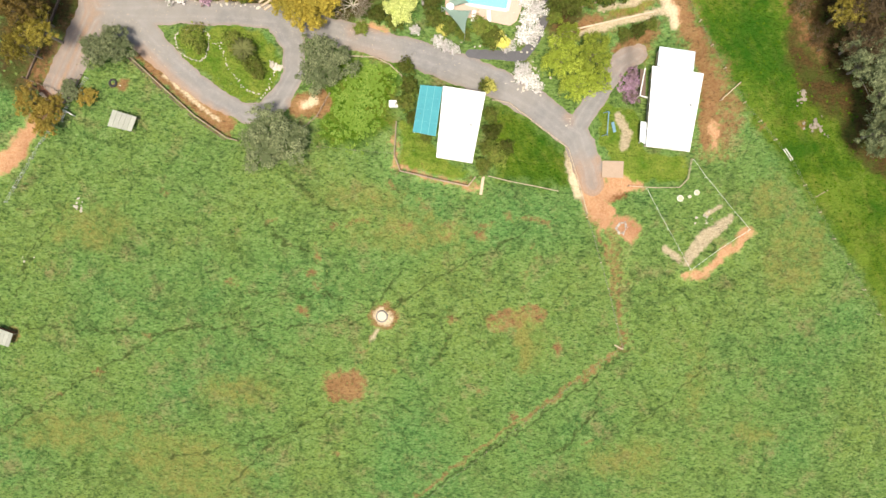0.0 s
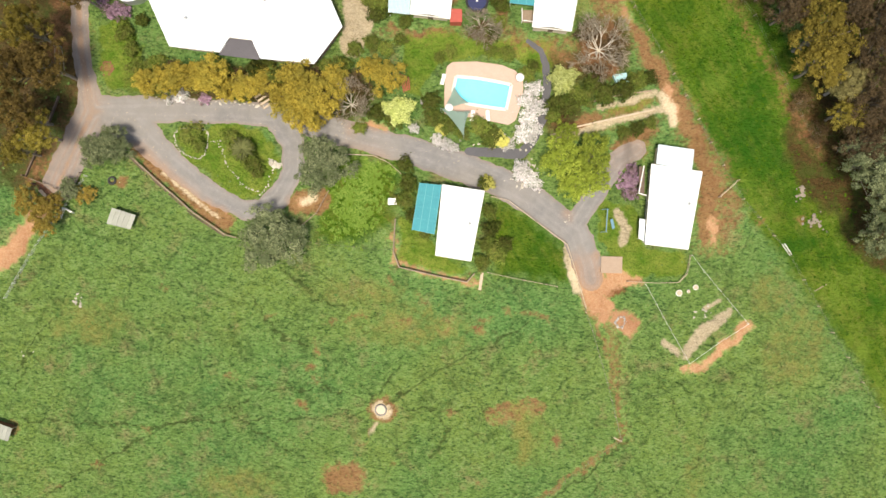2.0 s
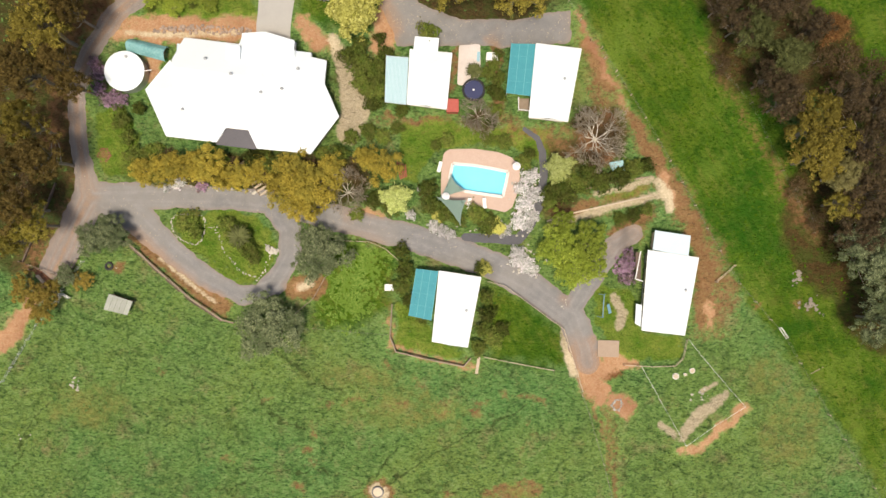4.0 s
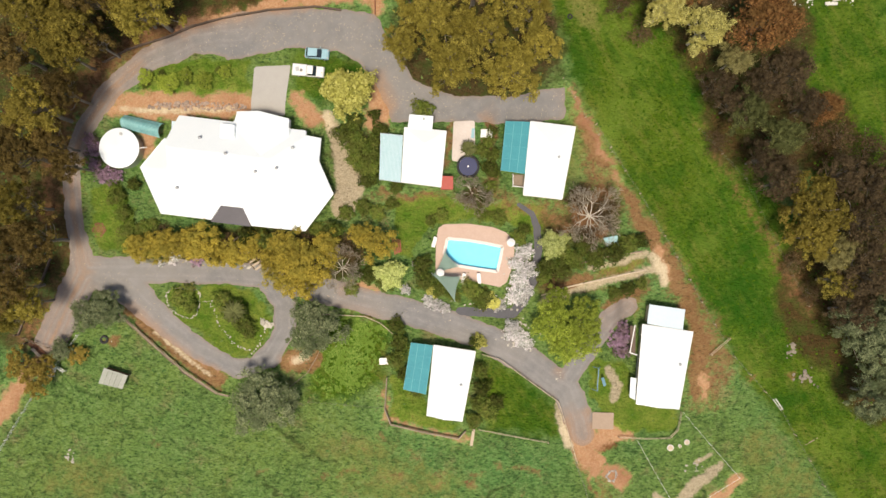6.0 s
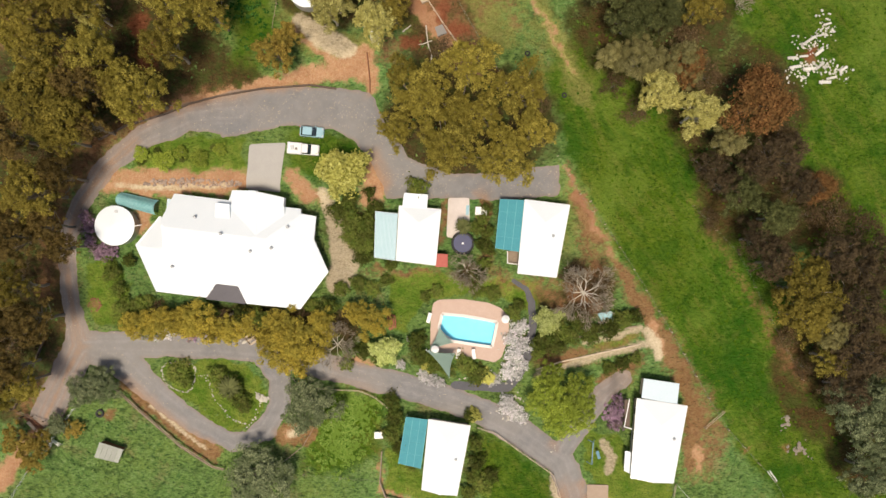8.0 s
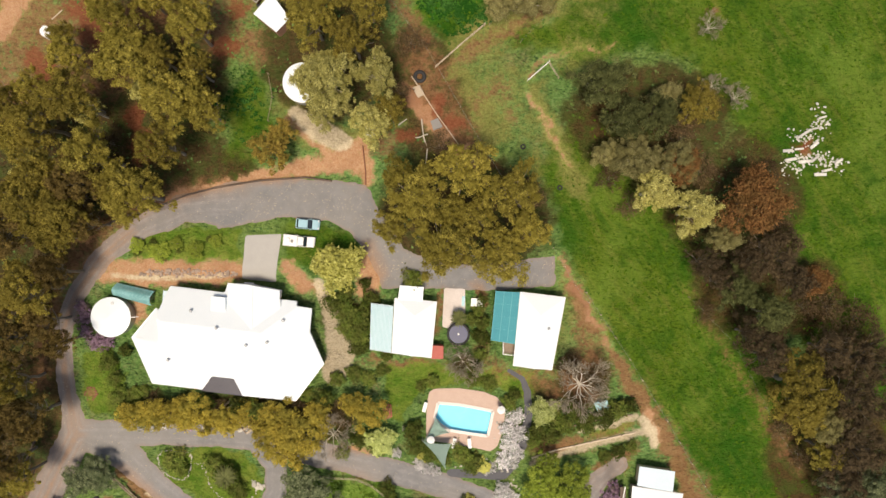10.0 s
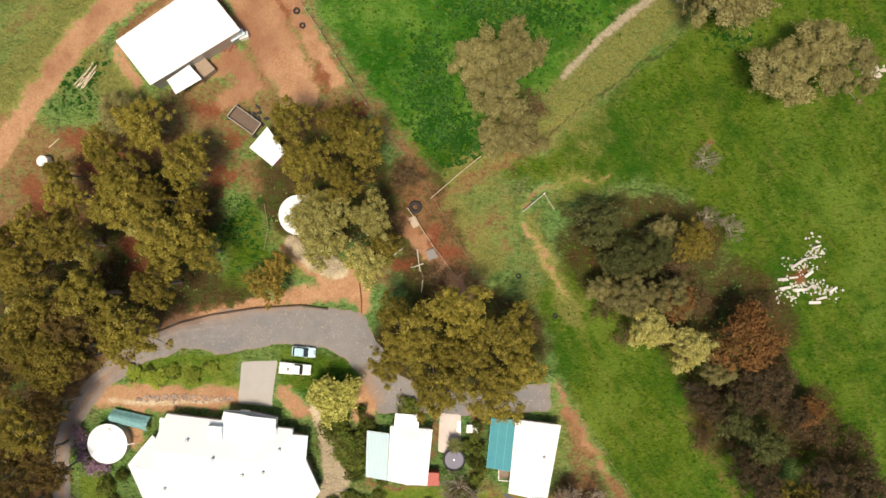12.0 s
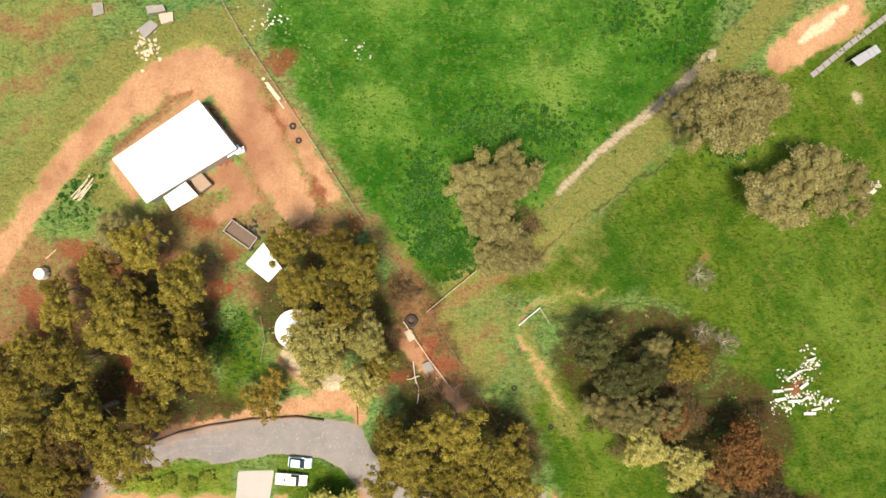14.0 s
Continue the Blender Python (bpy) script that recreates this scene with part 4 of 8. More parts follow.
def build_ground():
    xs, ys = far_axis(-92, 92, 0.36), far_axis(-56, 160, 0.42)
    ys = np.concatenate([ys[ys < -50], np.arange(-49.9, 13.8, 0.3), ys[ys > 14]])
    X, Y = np.meshgrid(xs, ys)
    x, y = X.ravel(), Y.ravel()
    z = ground(x, y)
    near = (abs(x) < 97) & (y > -60) & (y < 165)
    shares = cover(x, y)
    rough = np.clip(1 - 1.2 * shares["dirt"] - 0.5 * shares["soil"] - 0.8 * shares["lawn"], 0.1, 1) * np.clip(np.minimum(road_dist(x, y), paved_dist(x, y)) / 1.5, 0, 1) * near
    rough *= 1 - 0.8 * soft(poly_dist(x, y, ISLAND) - 1.5, 2.0)
    rnd = np.random.RandomState(3)
    tuft = lumps(x, y, 1.3, 5) ** 2 * 0.42 + lumps(x, y, 0.85, 6) ** 2 * 0.26 + lumps(x, y, 3.1, 7) * 0.16
    z = z + rough * (1 - 0.6 * shares["lush"]) * (tuft + 0.05 * rnd.rand(len(x)) - 0.2)
    z = z - 0.06 * soft(np.minimum(road_dist(x, y), paved_dist(x, y)) + 0.4, 0.8)
    nx, ny = len(xs), len(ys)
    i = (np.arange(ny - 1)[:, None] * nx + np.arange(nx - 1)[None]).ravel()
    me = bpy.data.meshes.new("ground")
    me.from_pydata(np.stack([x, y, z], 1).tolist(), [], np.stack([i, i + 1, i + 1 + nx, i + nx], 1).tolist())
    for name, v in shares.items():
        me.attributes.new(name, "FLOAT", "POINT").data.foreach_set("value", v.astype(np.float32))
    me.polygons.foreach_set("use_smooth", np.ones(len(me.polygons), bool))
    me.materials.append(ground_material())
    tagged(new("ground", me), "green hillside paddock with bare red earth patches", "ground", kind="structure")


def draped(name, dist, box, step, lift, material, height=ground, thick=0.0):
    """A sheet that lies on the ground wherever dist is negative, cut cleanly at its edge."""
    xs, ys = np.arange(box[0], box[2], step), np.arange(box[1], box[3], step)
    X, Y = np.meshgrid(xs, ys)
    D = dist(X, Y)
    bm = bmesh.new()
    verts = {}

    def vert(x, y):
        key = (round(x, 3), round(y, 3))
        if key not in verts:
            verts[key] = bm.verts.new((x, y, 0))
        return verts[key]

    for j in range(len(ys) - 1):
        row = np.minimum(np.minimum(D[j, :-1], D[j, 1:]), np.minimum(D[j + 1, :-1], D[j + 1, 1:]))
        for i in np.nonzero(row < 0)[0]:
            cs = [(xs[i], ys[j], D[j, i]), (xs[i + 1], ys[j], D[j, i + 1]), (xs[i + 1], ys[j + 1], D[j + 1, i + 1]), (xs[i], ys[j + 1], D[j + 1, i])]
            out = []
            for k in range(4):
                a, b = cs[k], cs[(k + 1) % 4]
                if a[2] < 0:
                    out.append((a[0], a[1]))
                if (a[2] < 0) != (b[2] < 0):
                    s = a[2] / (a[2] - b[2])
                    out.append((a[0] + s * (b[0] - a[0]), a[1] + s * (b[1] - a[1])))
            vs = list(dict.fromkeys(vert(*q) for q in out))
            if len(vs) > 2:
                try:
                    bm.faces.new(vs).smooth = True
                except ValueError:
                    pass
    me = bpy.data.meshes.new(name)
    bm.to_mesh(me)
    bm.free()
    co = np.zeros(len(me.vertices) * 3)
    me.vertices.foreach_get("co", co)
    co = co.reshape(-1, 3)
    d = dist(co[:, 0], co[:, 1])
    co[:, 2] = height(co[:, 0], co[:, 1]) + lift * np.clip(-d / 0.5, -0.2, 1)
    me.vertices.foreach_set("co", co.ravel())
    if thick:
        bm = bmesh.new()
        bm.from_mesh(me)
        bmesh.ops.solidify(bm, geom=bm.faces[:], thickness=thick)
        bm.to_mesh(me)
        bm.free()
    me.update()
    me.materials.append(material)
    return new(name, me)


def gravel_material():
    m, n, l, p = nodes_of("grey_gravel", 0.15)
    co = n.new("ShaderNodeTexCoord").outputs["Object"]
    broad, mid, fine = noise_node(n, l, 0.09, 4, co), noise_node(n, l, 0.6, 5, co), noise_node(n, l, 6.0, 4, co, 0.8)
    col = ramp(n, l, broad, 0.4, 0.62, (0.17, 0.17, 0.172), (0.22, 0.21, 0.198))
    col = mixed(n, l, ramp(n, l, mid, 0.4, 0.7, (0, 0, 0), (0.6, 0.6, 0.6)), col, (0.245, 0.24, 0.236))
    col = mixed(n, l, ramp(n, l, fine, 0.5, 0.75, (0, 0, 0), (0.5, 0.5, 0.5)), col, (0.33, 0.3, 0.27))
    a = n.new("ShaderNodeAttribute")
    a.attribute_name = "dirt"
    worn = n.new("ShaderNodeMath")
    worn.operation = "MULTIPLY"
    l.new(a.outputs["Fac"], worn.inputs[0])
    l.new(ramp(n, l, mid, 0.3, 0.55, (0.6, 0.6, 0.6), (1, 1, 1)), worn.inputs[1])
    col = mixed(n, l, worn.outputs[0], col, ramp(n, l, fine, 0.3, 0.7, (0.25, 0.15, 0.095), (0.38, 0.25, 0.165)))
    w = n.new("ShaderNodeAttribute")
    w.attribute_name = "track"
    rut = n.new("ShaderNodeMath")
    rut.operation = "MULTIPLY"
    l.new(w.outputs["Fac"], rut.inputs[0])
    l.new(ramp(n, l, mid, 0.35, 0.6, (0.15, 0.15, 0.15), (0.7, 0.7, 0.7)), rut.inputs[1])
    col = mixed(n, l, rut.outputs[0], col, ramp(n, l, fine, 0.3, 0.7, (0.22, 0.21, 0.21), (0.34, 0.32, 0.31)))
    l.new(col, p.inputs["Base Color"])
    p.inputs["Roughness"].default_value = 0.95
    bump(n, l, p, fine, 0.5, 0.03)
    return m


LANE = [(-68.1, 22.7), (-66, 27.7), (-62.8, 33.8), (-59.8, 40), (-60.1, 44.3), (-60.9, 51), (-60.9, 57.7), (-58.2, 64.3), (-53.6, 70.3), (-49.2, 74.4)]
build_ground()
M_GRAVEL = gravel_material()
road = tagged(draped("road", road_dist, (-75, 8, 45, 95), 0.28, 0.06, M_GRAVEL), "grey gravel driveway with worn tracks", "driveway", kind="structure")
rc = np.zeros(len(road.data.vertices) * 3)
road.data.vertices.foreach_get("co", rc)
rc = rc.reshape(-1, 3)
verge = road_dist(rc[:, 0], rc[:, 1])
bare = cover(rc[:, 0], rc[:, 1])
lane_dust = 0.85 * soft(seg_dist(rc[:, 0], rc[:, 1], LANE) - 1.5, 4.0) * np.clip(0.75 + 0.5 * np.cos(4.6 * verge), 0.6, 1)
dust = np.maximum(np.maximum(bare["dirt"], 0.8 * bare["soil"]) * np.clip(1.1 + verge / 3.0, 0.15, 1), np.maximum(lane_dust, 0.6 * soft(-verge - 0.1, 1.1)))
road.data.attributes.new("dirt", "FLOAT", "POINT").data.foreach_set("value", dust.astype(np.float32))

mid_line = np.full(len(rc), 1e9)
for r in ROADS:
    mid_line = np.minimum(mid_line, seg_dist(rc[:, 0], rc[:, 1], [q[:2] for q in r]))
mid_line = mid_line + 0.15 * wobble(rc[:, 0], rc[:, 1], 4.0, 3.0)
road.data.attributes.new("track", "FLOAT", "POINT").data.foreach_set("value", np.maximum(soft(abs(mid_line - 0.75) - 0.15, 0.5), 0.7 * soft(abs(mid_line - 1.5) - 0.1, 0.4)).astype(np.float32))

# ---- helpers for built things ----


def part(name, bm, material, parent, label=""):
    me = bpy.data.meshes.new(name)
    bm.to_mesh(me)
    bm.free()
    me.materials.append(material)
    ob = new(name, me)
    ob.parent = parent
    if label:
        tagged(ob, label)
    return ob


def box(size, at=(0, 0, 0), turn=0.0, bevel=0.0):
    """A bevelled block whose middle is at the point given."""
    bm = bmesh.new()
    bmesh.ops.create_cube(bm, size=1, matrix=Matrix.Diagonal((*size, 1)))
    if bevel:
        bmesh.ops.bevel(bm, geom=bm.edges[:], offset=bevel, segments=2, affect="EDGES")
    bmesh.ops.transform(bm, matrix=pose(*at, 0, 0, turn), verts=bm.verts)
    return bm


def bar(a, b, w, h, bevel=0.0):
    """A bar of the section w by h from a to b."""
    a, b = Vector(a), Vector(b)
    bm = bmesh.new()
    bmesh.ops.create_cube(bm, size=1, matrix=Matrix.Diagonal(((b - a).length, w, h, 1)))
    if bevel:
        bmesh.ops.bevel(bm, geom=bm.edges[:], offset=bevel, segments=1, affect="EDGES")
    q = (b - a).to_track_quat("X", "Z")
    bmesh.ops.transform(bm, matrix=Matrix.LocRotScale((a + b) / 2, q, None), verts=bm.verts)
    return bm


def tube(r, h, at=(0, 0, 0), sides=16, top=None, bevel=0.0):
    """A round body that stands on the point given; top: the upper radius."""
    bm = bmesh.new()
    bmesh.ops.create_cone(bm, cap_ends=True, segments=sides, radius1=r, radius2=r if top is None else top, depth=h, matrix=Matrix.Translation((at[0], at[1], at[2] + h / 2)))
    if bevel:
        bmesh.ops.bevel(bm, geom=[e for e in bm.edges if e.calc_face_angle(0) > 0.8], offset=bevel, segments=2, affect="EDGES")
    return bm


def slab(points, z, thick):
    """A flat slab with that outline; z is its top. Points may carry their own height."""
    bm = bmesh.new()
    pts = [Vector((p[0], p[1], p[2] if len(p) > 2 else z)) for p in points]
    area = sum(a.x * b.y - b.x * a.y for a, b in zip(pts, pts[1:] + pts[:1]))
    if area < 0:
        pts.reverse()
    n = len(pts)
    up, low = [bm.verts.new(p) for p in pts], [bm.verts.new(p - Vector((0, 0, thick))) for p in pts]
    bm.faces.new(up)
    bm.faces.new(low[::-1])
    for i in range(n):
        bm.faces.new((up[i], low[i], low[(i + 1) % n], up[(i + 1) % n]))
    return bm


def ring(r, tube_r, at, sides=24, around=8, flat=1.0):
    bm = bmesh.new()
    rows = []
    for i in range(sides):
        a = 2 * math.pi * i / sides
        rows.append([bm.verts.new((at[0] + math.cos(a) * (r + tube_r * math.cos(b)), at[1] + math.sin(a) * (r + tube_r * math.cos(b)), at[2] + flat * tube_r * math.sin(b)))
                     for b in (2 * math.pi * k / around for k in range(around))])
    for i in range(sides):
        p, q = rows[i], rows[(i + 1) % sides]
        for k in range(around):
            bm.faces.new((p[k], q[k], q[(k + 1) % around], p[(k + 1) % around])).smooth = True
    return bm


def rock(seed, size, squash=0.6):
    """An irregular stone, mesh data only."""
    rs = random.Random(seed)
    bm = bmesh.new()
    bmesh.ops.create_icosphere(bm, subdivisions=1, radius=size)
    for v in bm.verts:
        v.co *= rs.uniform(0.7, 1.2)
        v.co.z *= squash
    me = bpy.data.meshes.new("stone")
    bm.to_mesh(me)
    bm.free()
    return me


def empty(name, at, label, category, group="", kind=""):
    ob = tagged(new(name), label, category, group, kind)
    ob.location = at
    bpy.context.view_layer.update()
    return ob


def put(ob, thing):
    """Parents a part built in world metres under its thing."""
    ob.parent = thing
    ob.matrix_parent_inverse = Matrix.Translation(thing.location).inverted()
    return ob


def wpart(name, bm, material, thing, label=""):
    return put(part(name, bm, material, None, label), thing)


def lerp2(a, b, s):
    return tuple(p + (q - p) * s for p, q in zip(a, b))


def inset(pts, d):
    """The outline drawn in by d."""
    n = len(pts)
    area = sum(pts[i][0] * pts[(i + 1) % n][1] - pts[(i + 1) % n][0] * pts[i][1] for i in range(n))
    sgn = 1 if area > 0 else -1
    out = []
    for i in range(n):
        p, a, b = Vector(pts[i][:2]), Vector(pts[i - 1][:2]), Vector(pts[(i + 1) % n][:2])
        u, v = (p - a).normalized(), (b - p).normalized()
        nu, nv = Vector((-u.y, u.x)) * sgn, Vector((-v.y, v.x)) * sgn
        m = (nu + nv)
        m = m / max(0.35, m.length_squared / 2) if m.length > 1e-6 else nu
        out.append(tuple(p + m * d))
    return out


def walls(thing, outline, floor, top, material, windows=True):
    """Walls with thickness along an outline, with windows set into the long ones and one door."""
    n = len(outline)
    door_done = False
    for i in range(n):
        a, b = Vector(outline[i]), Vector(outline[(i + 1) % n])
        length = (b - a).length
        if length < 0.3:
            continue
        bm = bar((*a, (floor + top) / 2), (*b, (floor + top) / 2), 0.2, top - floor)
        w = wpart("wall", bm, material, thing)
        if not windows or length < 3:
            continue
        u = (b - a).normalized()
        nrm = Vector((u.y, -u.x))
        count = max(1, int(length / 4))
        for k in range(count):
            c = a + u * length * (k + 0.5) / count + nrm * 0.1
            c2 = a + u * length * (k + 0.5) / count - nrm * 0.1
            if not door_done and k == count // 2 and length > 5:
                door_done = True
                for q in (c, c2):
                    wpart("door", bar((*(q - u * 0.42), floor + 1.05), (*(q + u * 0.42), floor + 1.05), 0.05, 2.04), M_DARK_TIMBER, thing)
                continue
            for q in (c, c2):
                fr = wpart("window", bar((*(q - u * 0.7), floor + 1.45), (*(q + u * 0.7), floor + 1.45), 0.06, 1.15), M_TRIM, thing)
                part("pane", bar((*(q - u * 0.62), floor + 1.45), (*(q + u * 0.62), floor + 1.45), 0.09, 1.0), M_GLASS_DARK, fr)


def hip_roof(thing, c, eave, rise, hips=(0.32, 0.0), material=None, thick=0.14):
    """A roof over four corners (far left, far right, near right, near left), its ridge along the length, hipped or gabled at each end."""
    material = material or M_ROOF
    tl, tr, br, bl = c
    far, near = lerp2(tl, tr, 0.5), lerp2(bl, br, 0.5)
    r0, r1 = lerp2(far, near, hips[0]), lerp2(near, far, hips[1])
    up = eave + rise
    E = lambda p, z: (p[0], p[1], z)
    sides = [[E(tl, eave), E(bl, eave), E(r1, up), E(r0, up)], [E(br, eave), E(tr, eave), E(r0, up), E(r1, up)]]
    if hips[0] > 0:
        sides.append([E(tr, eave), E(tl, eave), E(r0, up)])
    if hips[1] > 0:
        sides.append([E(bl, eave), E(br, eave), E(r1, up)])
    for s in sides:
        wpart("roof_sheet", slab(s, 0, thick), material, thing)
    wpart("ridge_cap", bar(E(r0, up + 0.03), E(r1, up + 0.03), 0.3, 0.06), material, thing)
    for a, b in ((tl, tr), (tr, br), (br, bl), (bl, tl)):
        wpart("gutter", bar(E(a, eave - 0.1), E(b, eave - 0.1), 0.13, 0.12), M_TRIM, thing)


def grid_awning(thing, c, z_high, z_low, cols, rows, material, batten, name="awning_sheet"):
    """A lean-to roof of sheets on battens and posts; its second edge (near the house) is the higher one."""
    tl, tr, br, bl = c
    P = lambda u, v: (*lerp2(lerp2(tl, tr, u), lerp2(bl, br, u), v), z_low + (z_high - z_low) * u)
    for i in range(cols):
        for j in range(rows):
            q = [P((i + 0.02) / cols, (j + 0.01) / rows), P((i + 0.98) / cols, (j + 0.01) / rows), P((i + 0.98) / cols, (j + 0.99) / rows), P((i + 0.02) / cols, (j + 0.99) / rows)]
            wpart(name, slab(q, 0, 0.03), material, thing)
    for i in range(cols + 1):
        a, b = P(i / cols, -0.01), P(i / cols, 1.01)
        wpart("batten", bar((a[0], a[1], a[2] + 0.03), (b[0], b[1], b[2] + 0.03), 0.09, 0.06), batten, thing)
    for j in range(rows + 1):
        a, b = P(0, j / rows), P(1, j / rows)
        wpart("batten", bar((a[0], a[1], a[2] - 0.06), (b[0], b[1], b[2] - 0.06), 0.07, 0.06), batten, thing)
    for v in (0.02, 0.5, 0.98):
        p = P(0.03, v)
        g = gz(p[0], p[1])
        wpart("post", box((0.1, 0.1, p[2] - g), (p[0], p[1], (p[2] + g) / 2 - 0.06)), M_TRIM, thing)


def vent(thing, x, y, z, r=0.14):
    wpart("vent_pipe", tube(r, 0.6, (x, y, z - 0.4), 12), M_STEEL, thing)
    wpart("vent_cowl", tube(r * 1.7, 0.12, (x, y, z + 0.18), 12, r * 0.6), M_STEEL, thing)


# ---- the houses ----
def cabin(corners, eave, floor, rise, label, wall, hips=(0.28, 0.0), back=None):
    mid = lerp2(lerp2(corners[0], corners[2], 0.5), lerp2(corners[1], corners[3], 0.5), 0.5)
    c = empty("cabin", (mid[0], mid[1], floor), label, "cabin", "guest cabins")
    hip_roof(c, corners, eave, rise, hips)
    walls(c, inset([p for p in (corners[3], corners[2], corners[1], corners[0])], 0.5), floor - 0.3, eave - 0.06, wall)
    wpart("floor_slab", slab(inset(corners, 0.35), floor + 0.06, 0.5), M_CONCRETE, c)
    return c


# cabin beside the paddock
A = [(0.1, 27.6), (7.2, 26.5), (4.9, 14.6), (-1.1, 15.6)]
cab = cabin(A, 4.75, 2.15, 0.85, "white-roofed cabin with a teal verandah above the paddock", M_WALL)
grid_awning(cab, [(-3.8, 27.9), (-0.1, 27.5), (-1.3, 19.2), (-5.1, 20)], 4.6, 4.3, 3, 4, M_TEAL, M_TEAL_MID)
vent(cab, *(4.7, 20.9), 5.1)
# cabin beside the red earth
Bc = [(35.7, 31.1), (44.3, 29.8), (41.9, 16.6), (34.6, 17.5)]
cab = cabin(Bc, 4.45, 1.75, 0.95, "long white-roofed cabin beside the red earth bank", M_WALL)
wpart("annexe_roof", slab([(36.9, 34.5), (43, 33.6), (42.6, 30), (36.5, 31.2)], 4.3, 0.14), M_ROOF_TIN, cab, "flat pale sheet roof")
walls(cab, inset([(36.5, 31.2), (42.6, 30), (43, 33.6), (36.9, 34.5)], 0.35), 2.2, 4.16, M_WALL, False)
wpart("verandah_roof", slab([(33.7, 30.8), (34.7, 30.7), (34.6, 25.7), (33.7, 26)], 3.9, 0.08), M_DARK_TIMBER, cab, "dark timber verandah floor")
PV = [(34.5, 30.9), (33.6, 26.2), (34.9, 25.8)]
wpart("pergola_beam", bar((*PV[0], 4.1), (*PV[1], 4.1), 0.16, 0.16), M_TRIM, cab, "white pergola beam")
wpart("pergola_beam", bar((*PV[1], 4.1), (*PV[2], 4.1), 0.16, 0.16), M_TRIM, cab, "white pergola beam")
wpart("post", box((0.12, 0.12, 2.6), (*PV[1], 2.8)), M_TRIM, cab)
wpart("porch_roof", slab([(33.9, 21.9), (34.9, 21.7), (34.8, 17.9), (33.7, 18.5)], 3.6, 0.1), M_ROOF, cab, "small white porch roof")
PP = (34.1, 18.5)
wpart("post", box((0.1, 0.1, 2.2), (*PP, 2.5)), M_TRIM, cab)
vent(cab, *(41.9, 24.3), 4.85)
# cabin behind the main house
Cc = [(-4.6, 63.7), (2.2, 63.1), (1.3, 54), (-5.1, 54.8)]
cab = cabin(Cc, 9.55, 6.85, 0.8, "small white-roofed cabin with a pale blue awning", M_WALL)
wpart("annexe_roof", slab([(-3.8, 65.8), (0.1, 65.5), (-0.1, 63.2), (-4.1, 63.5)], 9.62, 0.14), M_ROOF, cab, "flat white sheet roof")
walls(cab, inset([(-4.1, 63.5), (-0.1, 63.2), (0.1, 65.5), (-3.8, 65.8)], 0.35), 6.6, 9.48, M_WALL, False)
grid_awning(cab, [(-8.5, 62.8), (-4.9, 62.4), (-5.3, 54.8), (-8.7, 55.3)], 9.35, 9.0, 16, 1, M_TEAL_PALE, M_ROOF_TIN, "corrugated_sheet")
# cabin at the fence
Dc = [(15.9, 64.7), (23.2, 63.8), (21, 52), (14.7, 52.7)]
cab = cabin(Dc, 9.5, 6.75, 0.9, "white-roofed cabin with a teal verandah at the boundary", M_WALL)
grid_awning(cab, [(11.9, 64.8), (16, 64.6), (15, 56.2), (11.1, 56.8)], 9.35, 9.0, 3, 4, M_TEAL, M_TEAL_MID)
vent(cab, *(20.4, 58.8), 9.95)
DD = [(13.2, 56.3), (13.2, 54.3), (15, 54.1)]
wpart("deck", slab([(13.3, 56.3), (15.1, 56.3), (15.1, 54.2), (13.3, 54.3)], 7.1, 0.25), M_TIMBER, cab, "brown timber deck")
for a, b in zip(DD, DD[1:]):
    wpart("deck_rail", bar((*a, 7.95), (*b, 7.95), 0.12, 0.1), M_TRIM, cab, "white rail")
for a in DD:
    wpart("post", box((0.1, 0.1, 1.2), (*a, 7.4)), M_TRIM, cab)

# the homestead: one wide hipped roof
H_OUT = [(-41.3, 65.7), (-32.4, 64.6), (-32, 66.2), (-28, 66), (-23.2, 65), (-23.3, 63.5), (-20.6, 63.2), (-20.6, 62.4), (-18.2, 62), (-18.5, 58.2), (-16.2, 52.9), (-20.8, 46.8), (-29.6, 47.7), (-30.8, 50.6), (-34.4, 51), (-36.2, 48.7), (-44.4, 49.7), (-47.8, 57.3), (-43.8, 62.1), (-42.7, 61.3)]
homestead = empty("homestead", (*(-32.7, 56.7), 6.3), "large homestead under a wide white hipped roof", "house")


def side_of(a, b, x, y):
    """How far a place lies to the right of the line from a to b."""
    return ((b[1] - a[1]) * (x - a[0]) - (b[0] - a[0]) * (y - a[1])) / math.hypot(b[0] - a[0], b[1] - a[1])


def home_roof(x, y):
    """A long ridge with a steep north slope, a lower hipped west wing and a cross gable."""
    south, south_east = -side_of((-44.2, 49.7), (-21.3, 46.9), x, y), -side_of((-21.3, 46.9), (-16, 53.2), x, y)
    east, south_west = -side_of((-16, 53.2), (-18, 61.9), x, y), side_of((-47.4, 57.2), (-44.2, 49.7), x, y) * -1
    north = -side_of((-42.6, 60.2), (-28.7, 58.6), x, y)
    slopes = np.minimum(np.minimum(0.24 * south, 0.3 * south_east), np.minimum(0.3 * east, 0.42 * south_west))
    main = np.minimum(slopes, 2.54 - 0.4 * north)
    wing = np.minimum(np.minimum(0.24 * south, 0.42 * south_west), 0.45 * side_of((-47.4, 57.2), (-43.5, 62.1), x, y))
    across = 2.35 - 0.34 * abs(x + 27.4)
    z = np.where(x > -42.65, main, wing)
    z = np.where((x > -32) & (x < -23) & (y > 58), np.maximum(z, across), z)
    return 9.08 + np.maximum(0, z)


